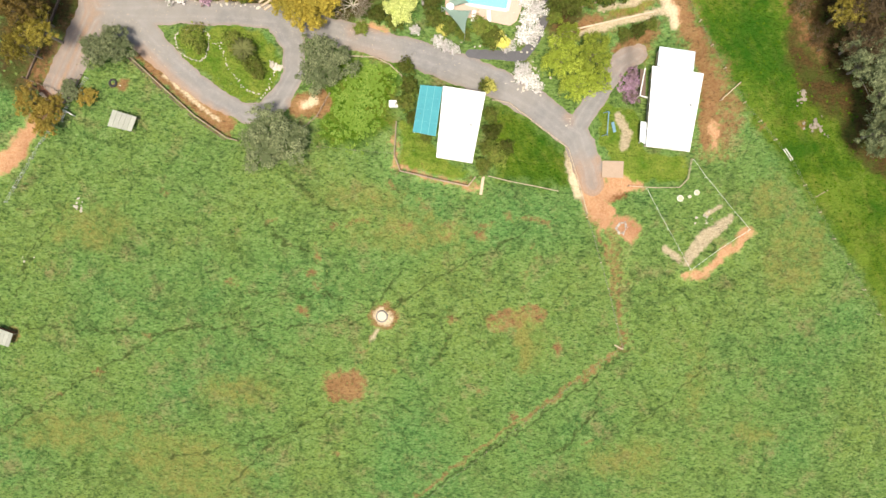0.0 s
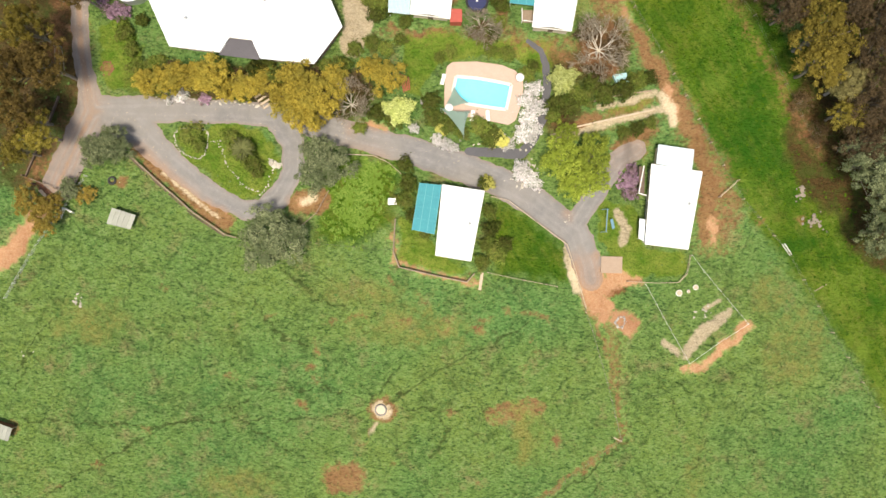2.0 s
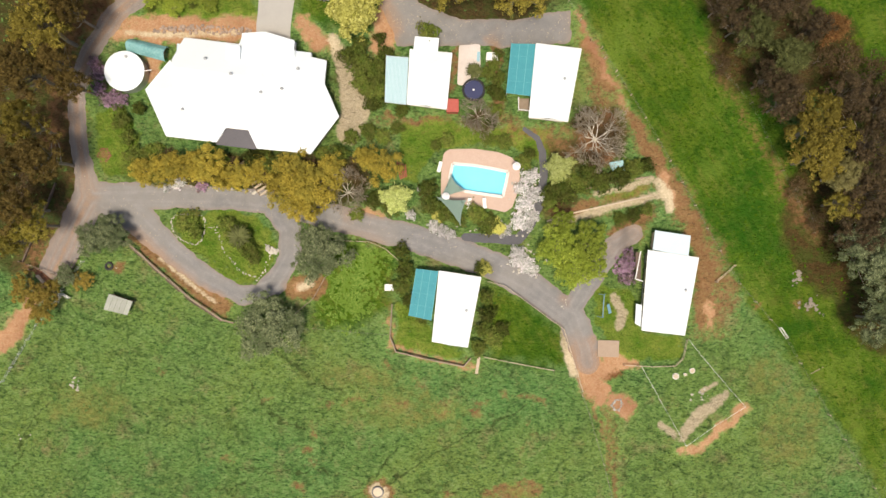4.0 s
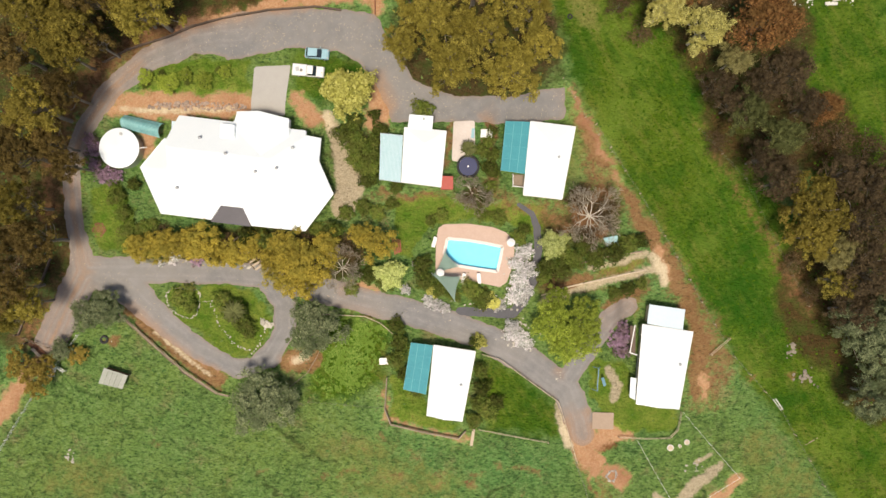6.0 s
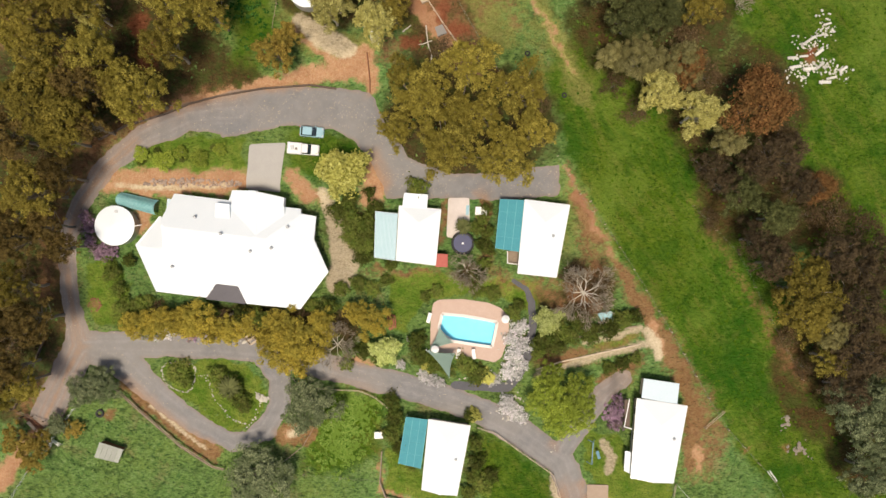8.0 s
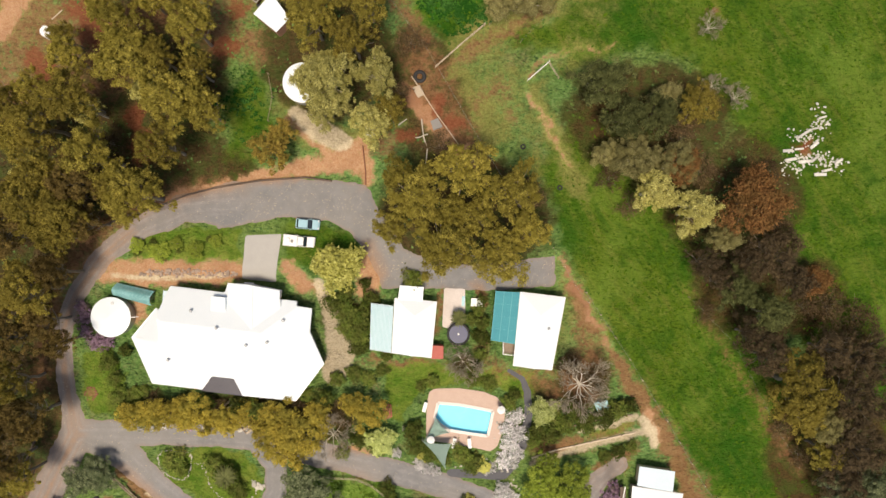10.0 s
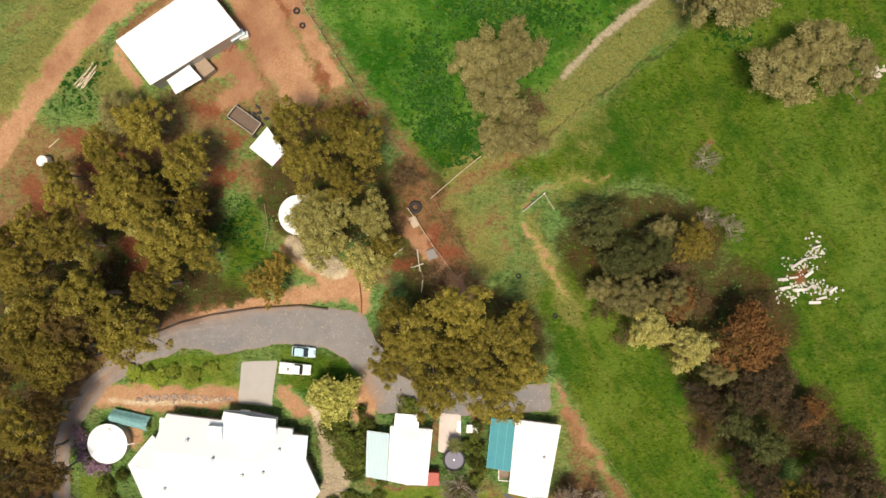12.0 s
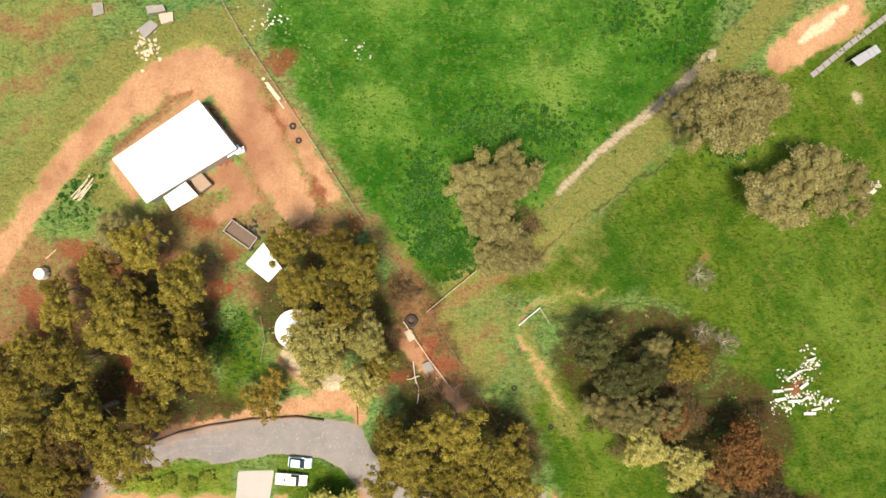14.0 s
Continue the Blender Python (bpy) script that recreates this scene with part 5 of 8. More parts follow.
home_sheet = put(draped("roof", lambda x, y: poly_dist(x, y, H_OUT), (-52, 43, -12, 70), 0.25, 0.0, M_ROOF, home_roof, 0.25), homestead)
home_sheet.data.polygons.foreach_set("use_smooth", [False] * len(home_sheet.data.polygons))
for a, b in (((-42.6, 60.2), (-24.5, 58.1)), ((-46.6, 57.1), (-42.7, 56.6)), ((-27.4, 65.6), (-27.4, 59))):
    za, zb = (float(home_roof(np.array(q[0]), np.array(q[1]))) + 0.03 for q in (a, b))
    wpart("ridge_cap", bar((*a, za), (*b, zb), 0.3, 0.06), M_ROOF, homestead)
wpart("fascia", slab(H_OUT, 9.04, 0.24), M_TRIM, homestead)
walls(homestead, inset(H_OUT, 0.7)[::-1], 6.1, 8.85, M_BRICK)
wpart("floor_slab", slab(inset(H_OUT, 0.5), 6.42, 0.5), M_CONCRETE, homestead)
wpart("entrance_roof", slab([(*p, z) for p, z in zip([(-30.8, 50.6), (-34.5, 51), (-36.3, 48.7), (-36.4, 48.4), (-30.1, 47.6), (-29.7, 47.7)], (9.2, 9.2, 8.75, 8.7, 8.7, 8.75))], 0, 0.12), M_ROOF_GREY, homestead, "dark slate entrance roof")
SK = [(-34.1, 64.1), (-31.9, 63.9), (-31.8, 61.6), (-34.2, 61.8)]
wpart("roof_box", slab(SK, 10.7, 1.2), M_ROOF, homestead, "pale box-shaped rooflight")
wpart("roof_unit", slab([(-29.2, 66.3), (-27.7, 66.2), (-27.8, 65.7), (-29.2, 65.8)], 9.5, 0.5), M_WHITE_PLASTIC, homestead, "white air conditioner")
wpart("side_roof", slab([(-42.7, 64.9), (-41.7, 64.8), (-42, 62.7), (-42.9, 61.7)], 8.8, 0.1), M_ROOF_TIN, homestead, "blue-grey lean-to sheet")
for q in ((-37.3, 61.8), (-22.5, 60.2), (-28.3, 56.3), (-41.2, 53.8), (-32.9, 59.1), (-24.9, 56.8)):
    vent(homestead, *q, float(home_roof(np.array(q[0]), np.array(q[1]))) + 0.15, 0.16)

# round water tank with a white roof
tk = (-51.5, 60.5)
tank = empty("water_tank", (*tk, gz(*tk)), "large round water tank with a white domed roof", "water tank")
wpart("tank_wall", tube(3.15, 2.2, (*tk, gz(*tk) - 0.1), 48), M_STEEL, tank)
wpart("tank_roof", tube(3.3, 0.55, (*tk, gz(*tk) + 2.1), 48, 0.25), M_ROOF, tank)
wpart("hatch", tube(0.25, 0.12, (tk[0] + 0.4, tk[1] + 2.3, gz(*tk) + 2.3), 14), M_STEEL, tank)
wpart("outlet_pipe", bar((tk[0] + 2.9, tk[1] - 0.1, gz(*tk) + 2.2), (tk[0] + 4.6, tk[1] + 0.1, gz(*tk) + 2.3), 0.12, 0.12), M_TRIM, tank)

# turquoise tunnel shelter
TS = [(-50.9, 66.1), (-44.7, 64.7), (-45.2, 62.3), (-51.5, 64)]
tm = lerp2(TS[0], TS[2], 0.5)
tunnel = empty("tunnel_shelter", (*tm, gz(*tm)), "low arched shelter covered in turquoise sheeting", "shelter")
bm = bmesh.new()
rows = []
for i in range(9):
    u = i / 8
    row = []
    for j in range(9):
        v = j / 8
        p = lerp2(lerp2(TS[0], TS[1], u), lerp2(TS[3], TS[2], u), v)
        row.append(bm.verts.new((*p, gz(*tm) + 0.3 + 1.7 * math.sin(math.pi * (0.06 + 0.88 * v)) ** 0.7 + 0.06 * ((i % 2) - 0.5))))
    rows.append(row)
for i in range(8):
    for j in range(8):
        bm.faces.new((rows[i][j], rows[i + 1][j], rows[i + 1][j + 1], rows[i][j + 1])).smooth = True
bmesh.ops.solidify(bm, geom=bm.faces[:], thickness=0.04)
wpart("cover", bm, M_TURQ, tunnel)
for u in (0.02, 0.5, 0.98):
    for v in (0.02, 0.98):
        p = lerp2(lerp2(TS[0], TS[1], u), lerp2(TS[3], TS[2], u), v)
        wpart("post", box((0.07, 0.07, 0.9), (*p, gz(*p) + 0.4)), M_STEEL, tunnel)

# the machinery shed and its lean-to
S = [(-33.4, 134), (-27.5, 126.6), (-41.4, 118.1), (-46.7, 124.9)]
sm = lerp2(S[0], S[2], 0.5)
shed = empty("machinery_shed", (*sm, 11.4), "large shed with a plain white steel roof on red earth", "shed")
hip_roof(shed, (S[3], S[0], S[1], S[2]), 15.0, 0.01, (0.0, 0.0))
walls(shed, inset([S[2], S[1], S[0], S[3]], 0.25), 11.2, 14.9, M_STEEL, False)
wpart("floor_slab", slab(inset(S, 0.2), 11.5, 0.5), M_CONCRETE, shed)
wpart("lean_to_roof", slab([(-39.3, 119.1), (-35.8, 121.5), (-33.8, 119.3), (-37.9, 116.9)], 13.9, 0.1), M_ROOF, shed, "white sheet roof over the lean-to")
for p in [(-39.3, 119), (-38.1, 117.1), (-34.3, 119.4)]:
    wpart("post", box((0.12, 0.12, 13.8 - gz(*p)), (*p, (13.8 + gz(*p)) / 2)), M_TIMBER, shed)
wpart("side_awning", slab([(-29.9, 126.4), (-27.8, 127.5), (-27.2, 126.6), (-29.4, 125.3)], 13.2, 0.08), M_ROOF_TIN, shed, "small pale tin awning")
wpart("post", box((0.1, 0.1, 2.0), (*(-27.8, 126.7), 12.2)), M_TIMBER, shed)

# small farm roofs
S2 = [(-23.7, 111.9), (-20.8, 107.9), (-22.9, 105.7), (-26.5, 108.6)]
m2 = lerp2(S2[0], S2[2], 0.5)
hut = empty("small_shed", (*m2, gz(*m2)), "small shed with a white roof under the trees", "shed")
wpart("roof", slab(S2, gz(*m2) + 2.7, 0.12), M_ROOF, hut)
walls(hut, inset([S2[3], S2[2], S2[1], S2[0]], 0.2), gz(*m2) - 0.3, gz(*m2) + 2.58, M_BRICK, False)
t2 = (-19.0, 98.1)
tank2 = empty("water_tank", (*t2, gz(*t2)), "round white-roofed tank half hidden by a tree", "water tank")
wpart("tank_wall", tube(3.1, 2.3, (*t2, gz(*t2) - 0.1), 40), M_STEEL, tank2)
wpart("tank_roof", tube(3.2, 0.5, (*t2, gz(*t2) + 2.2), 40, 0.25), M_ROOF, tank2)
t3 = (-61, 106.9)
tank3 = empty("drum_tank", (*t3, gz(*t3)), "small white plastic tank with dark legs", "tank")
wpart("drum", tube(1.0, 1.5, (*t3, gz(*t3) + 0.2), 24, 0.9, 0.08), M_WHITE_PLASTIC, tank3)
for dx, dy in ((0.9, 0.35), (0.9, -0.35), (-0.6, 0.5), (-0.6, -0.5)):
    wpart("leg", box((0.16, 0.16, 0.9), (t3[0] + dx, t3[1] + dy, gz(*t3) + 0.35)), M_BLACK, tank3)


def shelter(c, rise, label, material):
    """A stock shelter: a sloping tin roof on four posts, with a back wall."""
    m = lerp2(c[0], c[2], 0.5)
    g = gz(*m)
    s = empty("stock_shelter", (*m, g), label, "shelter", "stock shelters")
    z = [g + rise, g + rise, g + rise - 0.35, g + rise - 0.35]
    n = 5
    for k in range(n):
        q = [lerp2((*c[0], z[0]), (*c[1], z[1]), (k + 0.02) / n), lerp2((*c[0], z[0]), (*c[1], z[1]), (k + 0.98) / n),
             lerp2((*c[3], z[3]), (*c[2], z[2]), (k + 0.98) / n), lerp2((*c[3], z[3]), (*c[2], z[2]), (k + 0.02) / n)]
        wpart("roof_sheet", slab(q, 0, 0.05), material, s)
    for p, h in zip(inset(c, 0.15), z):
        wpart("post", box((0.1, 0.1, h - gz(*p)), (*p, (h + gz(*p)) / 2 - 0.05)), M_TIMBER, s)
    ci = inset(c, 0.2)
    wpart("back_wall", bar((*ci[0], g + rise / 2), (*ci[1], g + rise / 2), 0.06, rise - 0.2), M_RUST, s)


M_OLD_TIN = surface("old_grey_tin", (0.22, 0.24, 0.2), (0.33, 0.34, 0.3), 0.8, 6, 0.55, 0.2, 0.006, vary=0.12)
shelter([(-56.1, 23.7), (-52, 22.4), (-53.1, 20), (-57.2, 21)], 1.7, "small stock shelter with an old grey tin roof", M_OLD_TIN)
shelter([(-78.9, -13.7), (-75.6, -14.9), (-76.6, -17.3), (-79.9, -16.3)], 1.7, "small stock shelter with a whitish tin roof", M_OLD_TIN)
shelter([(67, 139.9), (70.8, 142.2), (71.9, 141.2), (68.3, 138.9)], 2.0, "silver tin shelter beside the sand yard", M_STEEL)

# ---- the pool ----
deck = draped("pool_paving", lambda x, y: np.maximum(poly_dist(x, y, DECK), -poly_dist(x, y, POOL)), (-4, 34, 18, 54), 0.3, 0.0, M_PAVING, lambda x, y: 0 * x + 5.68)
tagged(deck, "pink stone paving round the swimming pool", "paving", kind="structure")
pool = empty("swimming_pool", (*(6.5, 42.9), 4.4), "in-ground swimming pool with bright turquoise water", "pool")
M_COPING = surface("white_coping", (0.66, 0.62, 0.56), (0.76, 0.72, 0.67), 1.0, 10, 0.7, 0.0, 0.004)
M_BASIN = surface("pale_blue_basin", (0.14, 0.58, 0.74), (0.22, 0.66, 0.8), 0.8, 6, 0.6, 0.0, 0.0)
mw, n_, l_, p_ = nodes_of("pool_water", 0.05)
p_.inputs["Base Color"].default_value = (0.75, 0.95, 1.0, 1)
p_.inputs["Roughness"].default_value, p_.inputs["IOR"].default_value, p_.inputs["Transmission Weight"].default_value = 0.25, 1.04, 1.0
co_ = n_.new("ShaderNodeTexCoord").outputs["Object"]
bump(n_, l_, p_, noise_node(n_, l_, 2.5, 3, co_), 0.15, 0.05)
bm = slab(POOL, 4.95, 0.2)
wpart("basin_floor", bm, M_BASIN, pool)
for a, b in zip(POOL, POOL[1:] + POOL[:1]):
    wpart("basin_wall", bar((*a, 5.05), (*b, 5.05), 0.12, 1.25), M_BASIN, pool)
    wpart("coping", bar((*a, 5.7), (*b, 5.7), 0.5, 0.06), M_COPING, pool, "pale stone coping")
water = wpart("water", slab(inset(POOL, 0.04), 5.5, 0.02), mw, pool, "clear turquoise water")
water.visible_shadow = False


def parasol(x, y, z, r, label):
    p = empty("parasol", (x, y, z), label, "parasol")
    wpart("pole", tube(0.03, 2.2, (x, y, z), 8), M_TRIM, p)
    wpart("canopy", tube(r, 0.35, (x, y, z + 2.0), 16, 0.05), M_WHITE_PLASTIC, p)
    wpart("base", tube(0.25, 0.08, (x, y, z), 14), M_CONCRETE, p)


parasol(*(12.9, 45), 5.7, 0.68, "closed-weave white parasol at the pool's corner")
parasol(*(1.2, 40), 5.7, 0.66, "white parasol beside the shade sail")


def sail(pts, heights, label):
    m = [sum(p[k] for p in pts) / 3 for k in (0, 1)]
    s = empty("shade_sail", (*m, gz(*m)), label, "shade sail", "shade sails")
    bm = bmesh.new()
    n = 8
    grid = {}
    for i in range(n + 1):
        for j in range(n + 1 - i):
            u, v = i / n, j / n
            w = 1 - u - v
            p = Vector((0, 0, 0))
            for q, h, k in zip(pts, heights, (w, u, v)):
                p += Vector((*q, h)) * k
            pull = 4 * max(u * v, v * w, w * u) * 0.18
            c = Vector((*m, sum(heights) / 3))
            grid[i, j] = bm.verts.new(p.lerp(c, pull * (1 - 27 * u * v * w * 0.6)))
    for i in range(n):
        for j in range(n - i):
            bm.faces.new((grid[i, j], grid[i + 1, j], grid[i, j + 1])).smooth = True
            if i + j < n - 1:
                bm.faces.new((grid[i + 1, j], grid[i + 1, j + 1], grid[i, j + 1])).smooth = True
    bmesh.ops.solidify(bm, geom=bm.faces[:], thickness=0.02)
    wpart("cloth", bm, M_SAIL, s)
    for q, h in zip(pts, heights):
        g = gz(*q)
        wpart("post", tube(0.05, h - g + 0.2, (*q, g - 0.1), 10), M_STEEL, s)


sail([(-0.2, 39.9), (4.6, 39.4), (3.6, 35.3)], (7.8, 7.6, 7.9), "sage green triangular shade sail")
sail([(0, 39.5), (2, 43.6), (4.3, 41)], (6.9, 7.2, 6.8), "sage green triangular shade sail over the pool's end")


def lounger(x, y, turn, z):
    s = empty("sun_lounger", (x, y, z), "white plastic sun lounger on the paving", "lounger", "loungers at the pool")
    R = pose(x, y, z, 0, 0, turn)
    for nm, size, at, ry in (("seat", (1.2, 0.6, 0.06), (-0.3, 0, 0.33), 0), ("backrest", (0.65, 0.6, 0.06), (0.58, 0, 0.48), -28)):
        bm = box(size, bevel=0.02)
        bmesh.ops.transform(bm, matrix=R @ pose(*at, 0, ry, 0), verts=bm.verts)
        wpart(nm, bm, M_WHITE_PLASTIC, s)
    for dx in (-0.8, 0.4):
        for dy in (-0.25, 0.25):
            bm = box((0.05, 0.05, 0.32), (dx, dy, 0.16))
            bmesh.ops.transform(bm, matrix=R, verts=bm.verts)
            wpart("leg", bm, M_WHITE_PLASTIC, s)


lounger(*(7.7, 39), 95, 5.69)
lounger(*(5.1, 39), 80, 5.69)
lounger(*(0.2, 45.1), 75, 5.69)

# dark path round the pool garden
M_PATH = surface("dark_grey_path", (0.07, 0.07, 0.078), (0.12, 0.12, 0.13), 0.5, 8, 0.9, 0.0, 0.01)
tagged(draped("path", lambda x, y: seg_dist(x, y, PATH) + 0.12 * wobble(x, y, 1.1, 2.0), (0, 30, 25, 56), 0.3, 0.05, M_PATH), "narrow dark grey garden path", "path", kind="structure")
tagged(draped("concrete_apron", lambda x, y: poly_dist(x, y, APRON), (-40, 60, -20, 80), 0.4, 0.09, surface("pale_concrete", (0.33, 0.32, 0.3), (0.43, 0.415, 0.385), 0.5, 9, 0.9, 0.0, 0.006)), "pale concrete apron before the homestead", "driveway", kind="structure")
tagged(draped("patio", lambda x, y: poly_dist(x, y, PATIO), (0, 50, 12, 72), 0.3, 0.08, surface("bleached_concrete", (0.48, 0.42, 0.38), (0.66, 0.6, 0.56), 0.7, 6, 0.9, 0.0, 0.008)), "pale stone patio between the cabins", "patio", kind="structure")

# ---- trees and shrubs ----


def mesh_from(name, verts, faces, materials, index=None, smooth=True):
    me = bpy.data.meshes.new(name)
    me.from_pydata(verts, [], faces)
    for m in materials:
        me.materials.append(m)
    if index is not None:
        me.polygons.foreach_set("material_index", index)
    if smooth:
        me.polygons.foreach_set("use_smooth", [True] * len(me.polygons))
    me.update()
    return me


def limb(verts, faces, a, b, ra, rb, sides=6, bends=3, rnd=random):
    """A tapered, slightly crooked limb from a to b."""
    a, b = Vector(a), Vector(b)
    axis = (b - a).normalized()
    u = axis.orthogonal().normalized()
    v = axis.cross(u)
    base = len(verts)
    length = (b - a).length
    for k in range(bends + 1):
        s = k / bends
        c = a.lerp(b, s) + (u * rnd.uniform(-1, 1) + v * rnd.uniform(-1, 1)) * 0.04 * length * (0 < k < bends)
        r = ra + (rb - ra) * s
        for q in range(sides):
            w = 2 * math.pi * q / sides
            verts.append(tuple(c + (u * math.cos(w) + v * math.sin(w)) * r))
    for k in range(bends):
        for q in range(sides):
            i, j = base + k * sides + q, base + k * sides + (q + 1) % sides
            faces.append((i, j, j + sides, i + sides))


def tree_meshes(seed, radius, height, clumps, leaves, leaf, crown_base=0.35, open_top=0.0, spread=0.3, trunk=0.03, flat=0.75, shell=0.45):
    """Trunk with limbs, and a crown of many small leaf sprays gathered in clumps; uneven outline with gaps."""
    rnd = random.Random(seed)
    rs = np.random.RandomState(seed)
    tv, tf = [], []
    top = Vector((rnd.uniform(-0.05, 0.05) * radius, rnd.uniform(-0.05, 0.05) * radius, height * (crown_base + 0.25)))
    limb(tv, tf, (0, 0, -0.4), top, height * trunk, height * trunk * 0.6, 8, 4, rnd)
    stem = len(tv), len(tf)
    mid = height * (1 + crown_base) / 2
    half = height * (1 - crown_base) / 2
    centres = []
    lobes = [(rnd.uniform(0, 6.28), rnd.uniform(0.75, 1.05)) for _ in range(7)]
    for k in range(clumps):
        ang = 2.399963 * k + rnd.uniform(-0.4, 0.4)
        rr = math.sqrt((k + 0.5) / clumps)
        edge = 0.82 + 0.18 * math.sin(3 * ang + seed) + 0.12 * math.sin(5 * ang + 2.3 * seed)
        rad = radius * min(rr, 1) * edge * rnd.uniform(0.85, 1.08)
        dome = math.sqrt(max(0.0, 1 - (0.95 * rr) ** 2))
        z = mid + half * dome * rnd.uniform(0.35, 0.98) - half * 0.55 * (1 - dome) * rnd.uniform(0.2, 1)
        centres.append(Vector((rad * math.cos(ang), rad * math.sin(ang), z)))
    for c in centres[::4]:
        s = rnd.uniform(0.45, 0.95)
        start = Vector((0, 0, 0)).lerp(top, s)
        limb(tv, tf, start, c - Vector((0, 0, 0.15 * radius / 4)), height * trunk * 0.38, height * trunk * 0.1, 5, 3, rnd)
    size = radius * spread
    per = max(8, leaves // max(1, clumps))
    V, F = [], []
    for c in centres:
        if rnd.random() < open_top:
            continue
        s = size * rnd.choice((0.65, 0.85, 1.0, 1.3)) * rnd.uniform(0.85, 1.15)
        k = int(per * (0.35 + 0.7 * (s / size) ** 2))
        d = rs.normal(size=(k, 3))
        d /= np.linalg.norm(d, axis=1)[:, None]
        d[:, 2] = np.where(d[:, 2] < -0.35, -d[:, 2], d[:, 2])
        pos = np.array(c) + d * (s * np.array((1, 1, flat))) * (shell + (1.05 - shell) * rs.rand(k, 1) ** 0.8)
        reach = rs.rand(k) < 0.12
        twig = rs.normal(size=(5, 3)) + np.array((0, 0, 0.2))
        twig = (twig / np.linalg.norm(twig, axis=1)[:, None])[rs.randint(0, 5, k)]
        pos[reach] = (np.array(c) + twig * s * (0.9 + 0.9 * rs.rand(k, 1)) + 0.12 * s * rs.normal(size=(k, 3)))[reach]
        nrm = 1.2 * d + 0.4 * rs.normal(size=(k, 3)) + np.array((0, 0, 0.45))
        nrm /= np.linalg.norm(nrm, axis=1)[:, None]
        side = np.cross(nrm, rs.normal(size=(k, 3)))
        side /= np.linalg.norm(side, axis=1)[:, None] + 1e-9
        other = np.cross(nrm, side)
        L = leaf * (0.6 + 0.8 * rs.rand(k, 1))
        w = L * (0.5 + 0.4 * rs.rand(k, 1))
        base = len(V)
        V.extend(np.stack([pos - side * L - other * w, pos + side * L - 0.4 * other * w, pos + other * w * 1.3], 1).reshape(-1, 3).tolist())
        F.extend((base + 3 * i, base + 3 * i + 1, base + 3 * i + 2) for i in range(k))
    limbs = tv[stem[0]:], [tuple(i - stem[0] for i in f) for f in tf[stem[1]:]]
    return (tv[:stem[0]], tf[:stem[1]]), limbs, (V, F)


def plant(name, label, category, seed, radius, height, bark, leafmat, **kw):
    """One tree with its trunk and crown, at the origin."""
    (tv, tf), (lv, lf), (V, F) = tree_meshes(seed, radius, height, **kw)
    thing = tagged(new(name), label, category)
    t = new("trunk", mesh_from("trunk", tv, tf, [bark]))
    t.parent = thing
    b = tagged(new("branch", mesh_from("branch", lv, lf, [bark])), kind="stuff")
    b.parent = thing
    if V:
        c = new("crown", mesh_from("crown", V, F, [leafmat], smooth=False))
        c.parent = thing
    return thing


F_GOLD = foliage("olive_gold_leaves", (0.092, 0.076, 0.014), (0.52, 0.44, 0.095), (0.235, 0.198, 0.036), 0.32)
F_OLIVE = foliage("olive_leaves", (0.07, 0.056, 0.012), (0.43, 0.35, 0.07), (0.185, 0.15, 0.03), 0.32)
F_PALE = foliage("pale_olive_leaves", (0.145, 0.135, 0.032), (0.76, 0.71, 0.26), (0.38, 0.35, 0.1))
F_GREY = foliage("grey_green_leaves", (0.042, 0.057, 0.028), (0.32, 0.36, 0.19), (0.115, 0.145, 0.068))
F_BROWN = foliage("brownish_leaves", (0.12, 0.107, 0.04), (0.43, 0.395, 0.17), (0.22, 0.2, 0.075))
F_RUST = foliage("rust_leaves", (0.08, 0.038, 0.015), (0.34, 0.17, 0.062), (0.175, 0.1, 0.036))
F_UMBER = foliage("dark_umber_leaves", (0.05, 0.034, 0.012), (0.25, 0.178, 0.052), (0.108, 0.076, 0.024))
F_DARK = foliage("dark_green_leaves", (0.025, 0.036, 0.014), (0.22, 0.235, 0.085), (0.08, 0.09, 0.03))
F_DUSK = foliage("dusky_leaves", (0.034, 0.025, 0.015), (0.17, 0.12, 0.062), (0.07, 0.052, 0.03))
F_TWIGGY = foliage("dry_twig_leaves", (0.05, 0.034, 0.018), (0.22, 0.15, 0.075), (0.1, 0.07, 0.036))
F_YELLOW = foliage("yellow_autumn_leaves", (0.22, 0.17, 0.028), (0.6, 0.48, 0.085), (0.3, 0.26, 0.05))
F_LIME = foliage("pale_lime_leaves", (0.3, 0.3, 0.045), (0.88, 0.85, 0.28), (0.62, 0.6, 0.15))
F_WILLOW = foliage("bright_green_leaves", (0.09, 0.135, 0.012), (0.48, 0.56, 0.1), (0.25, 0.32, 0.045))
F_SHRUB = foliage("garden_green_leaves", (0.05, 0.085, 0.015), (0.17, 0.22, 0.04), (0.13, 0.13, 0.035), vary=0.5)
F_PINK = foliage("pink_flowers", (0.3, 0.17, 0.26), (0.6, 0.42, 0.55), (0.2, 0.15, 0.13))
F_WHITE = foliage("white_flowers", (0.07, 0.13, 0.03), (1.0, 0.95, 0.97), (0.75, 0.69, 0.71))

F_BRONZE = foliage("bronze_autumn_leaves", (0.15, 0.105, 0.022), (0.48, 0.35, 0.08), (0.26, 0.21, 0.045))

F_MINT = foliage("pale_green_leaves", (0.24, 0.3, 0.07), (0.66, 0.7, 0.3), (0.45, 0.5, 0.16))

SPECIES = {}


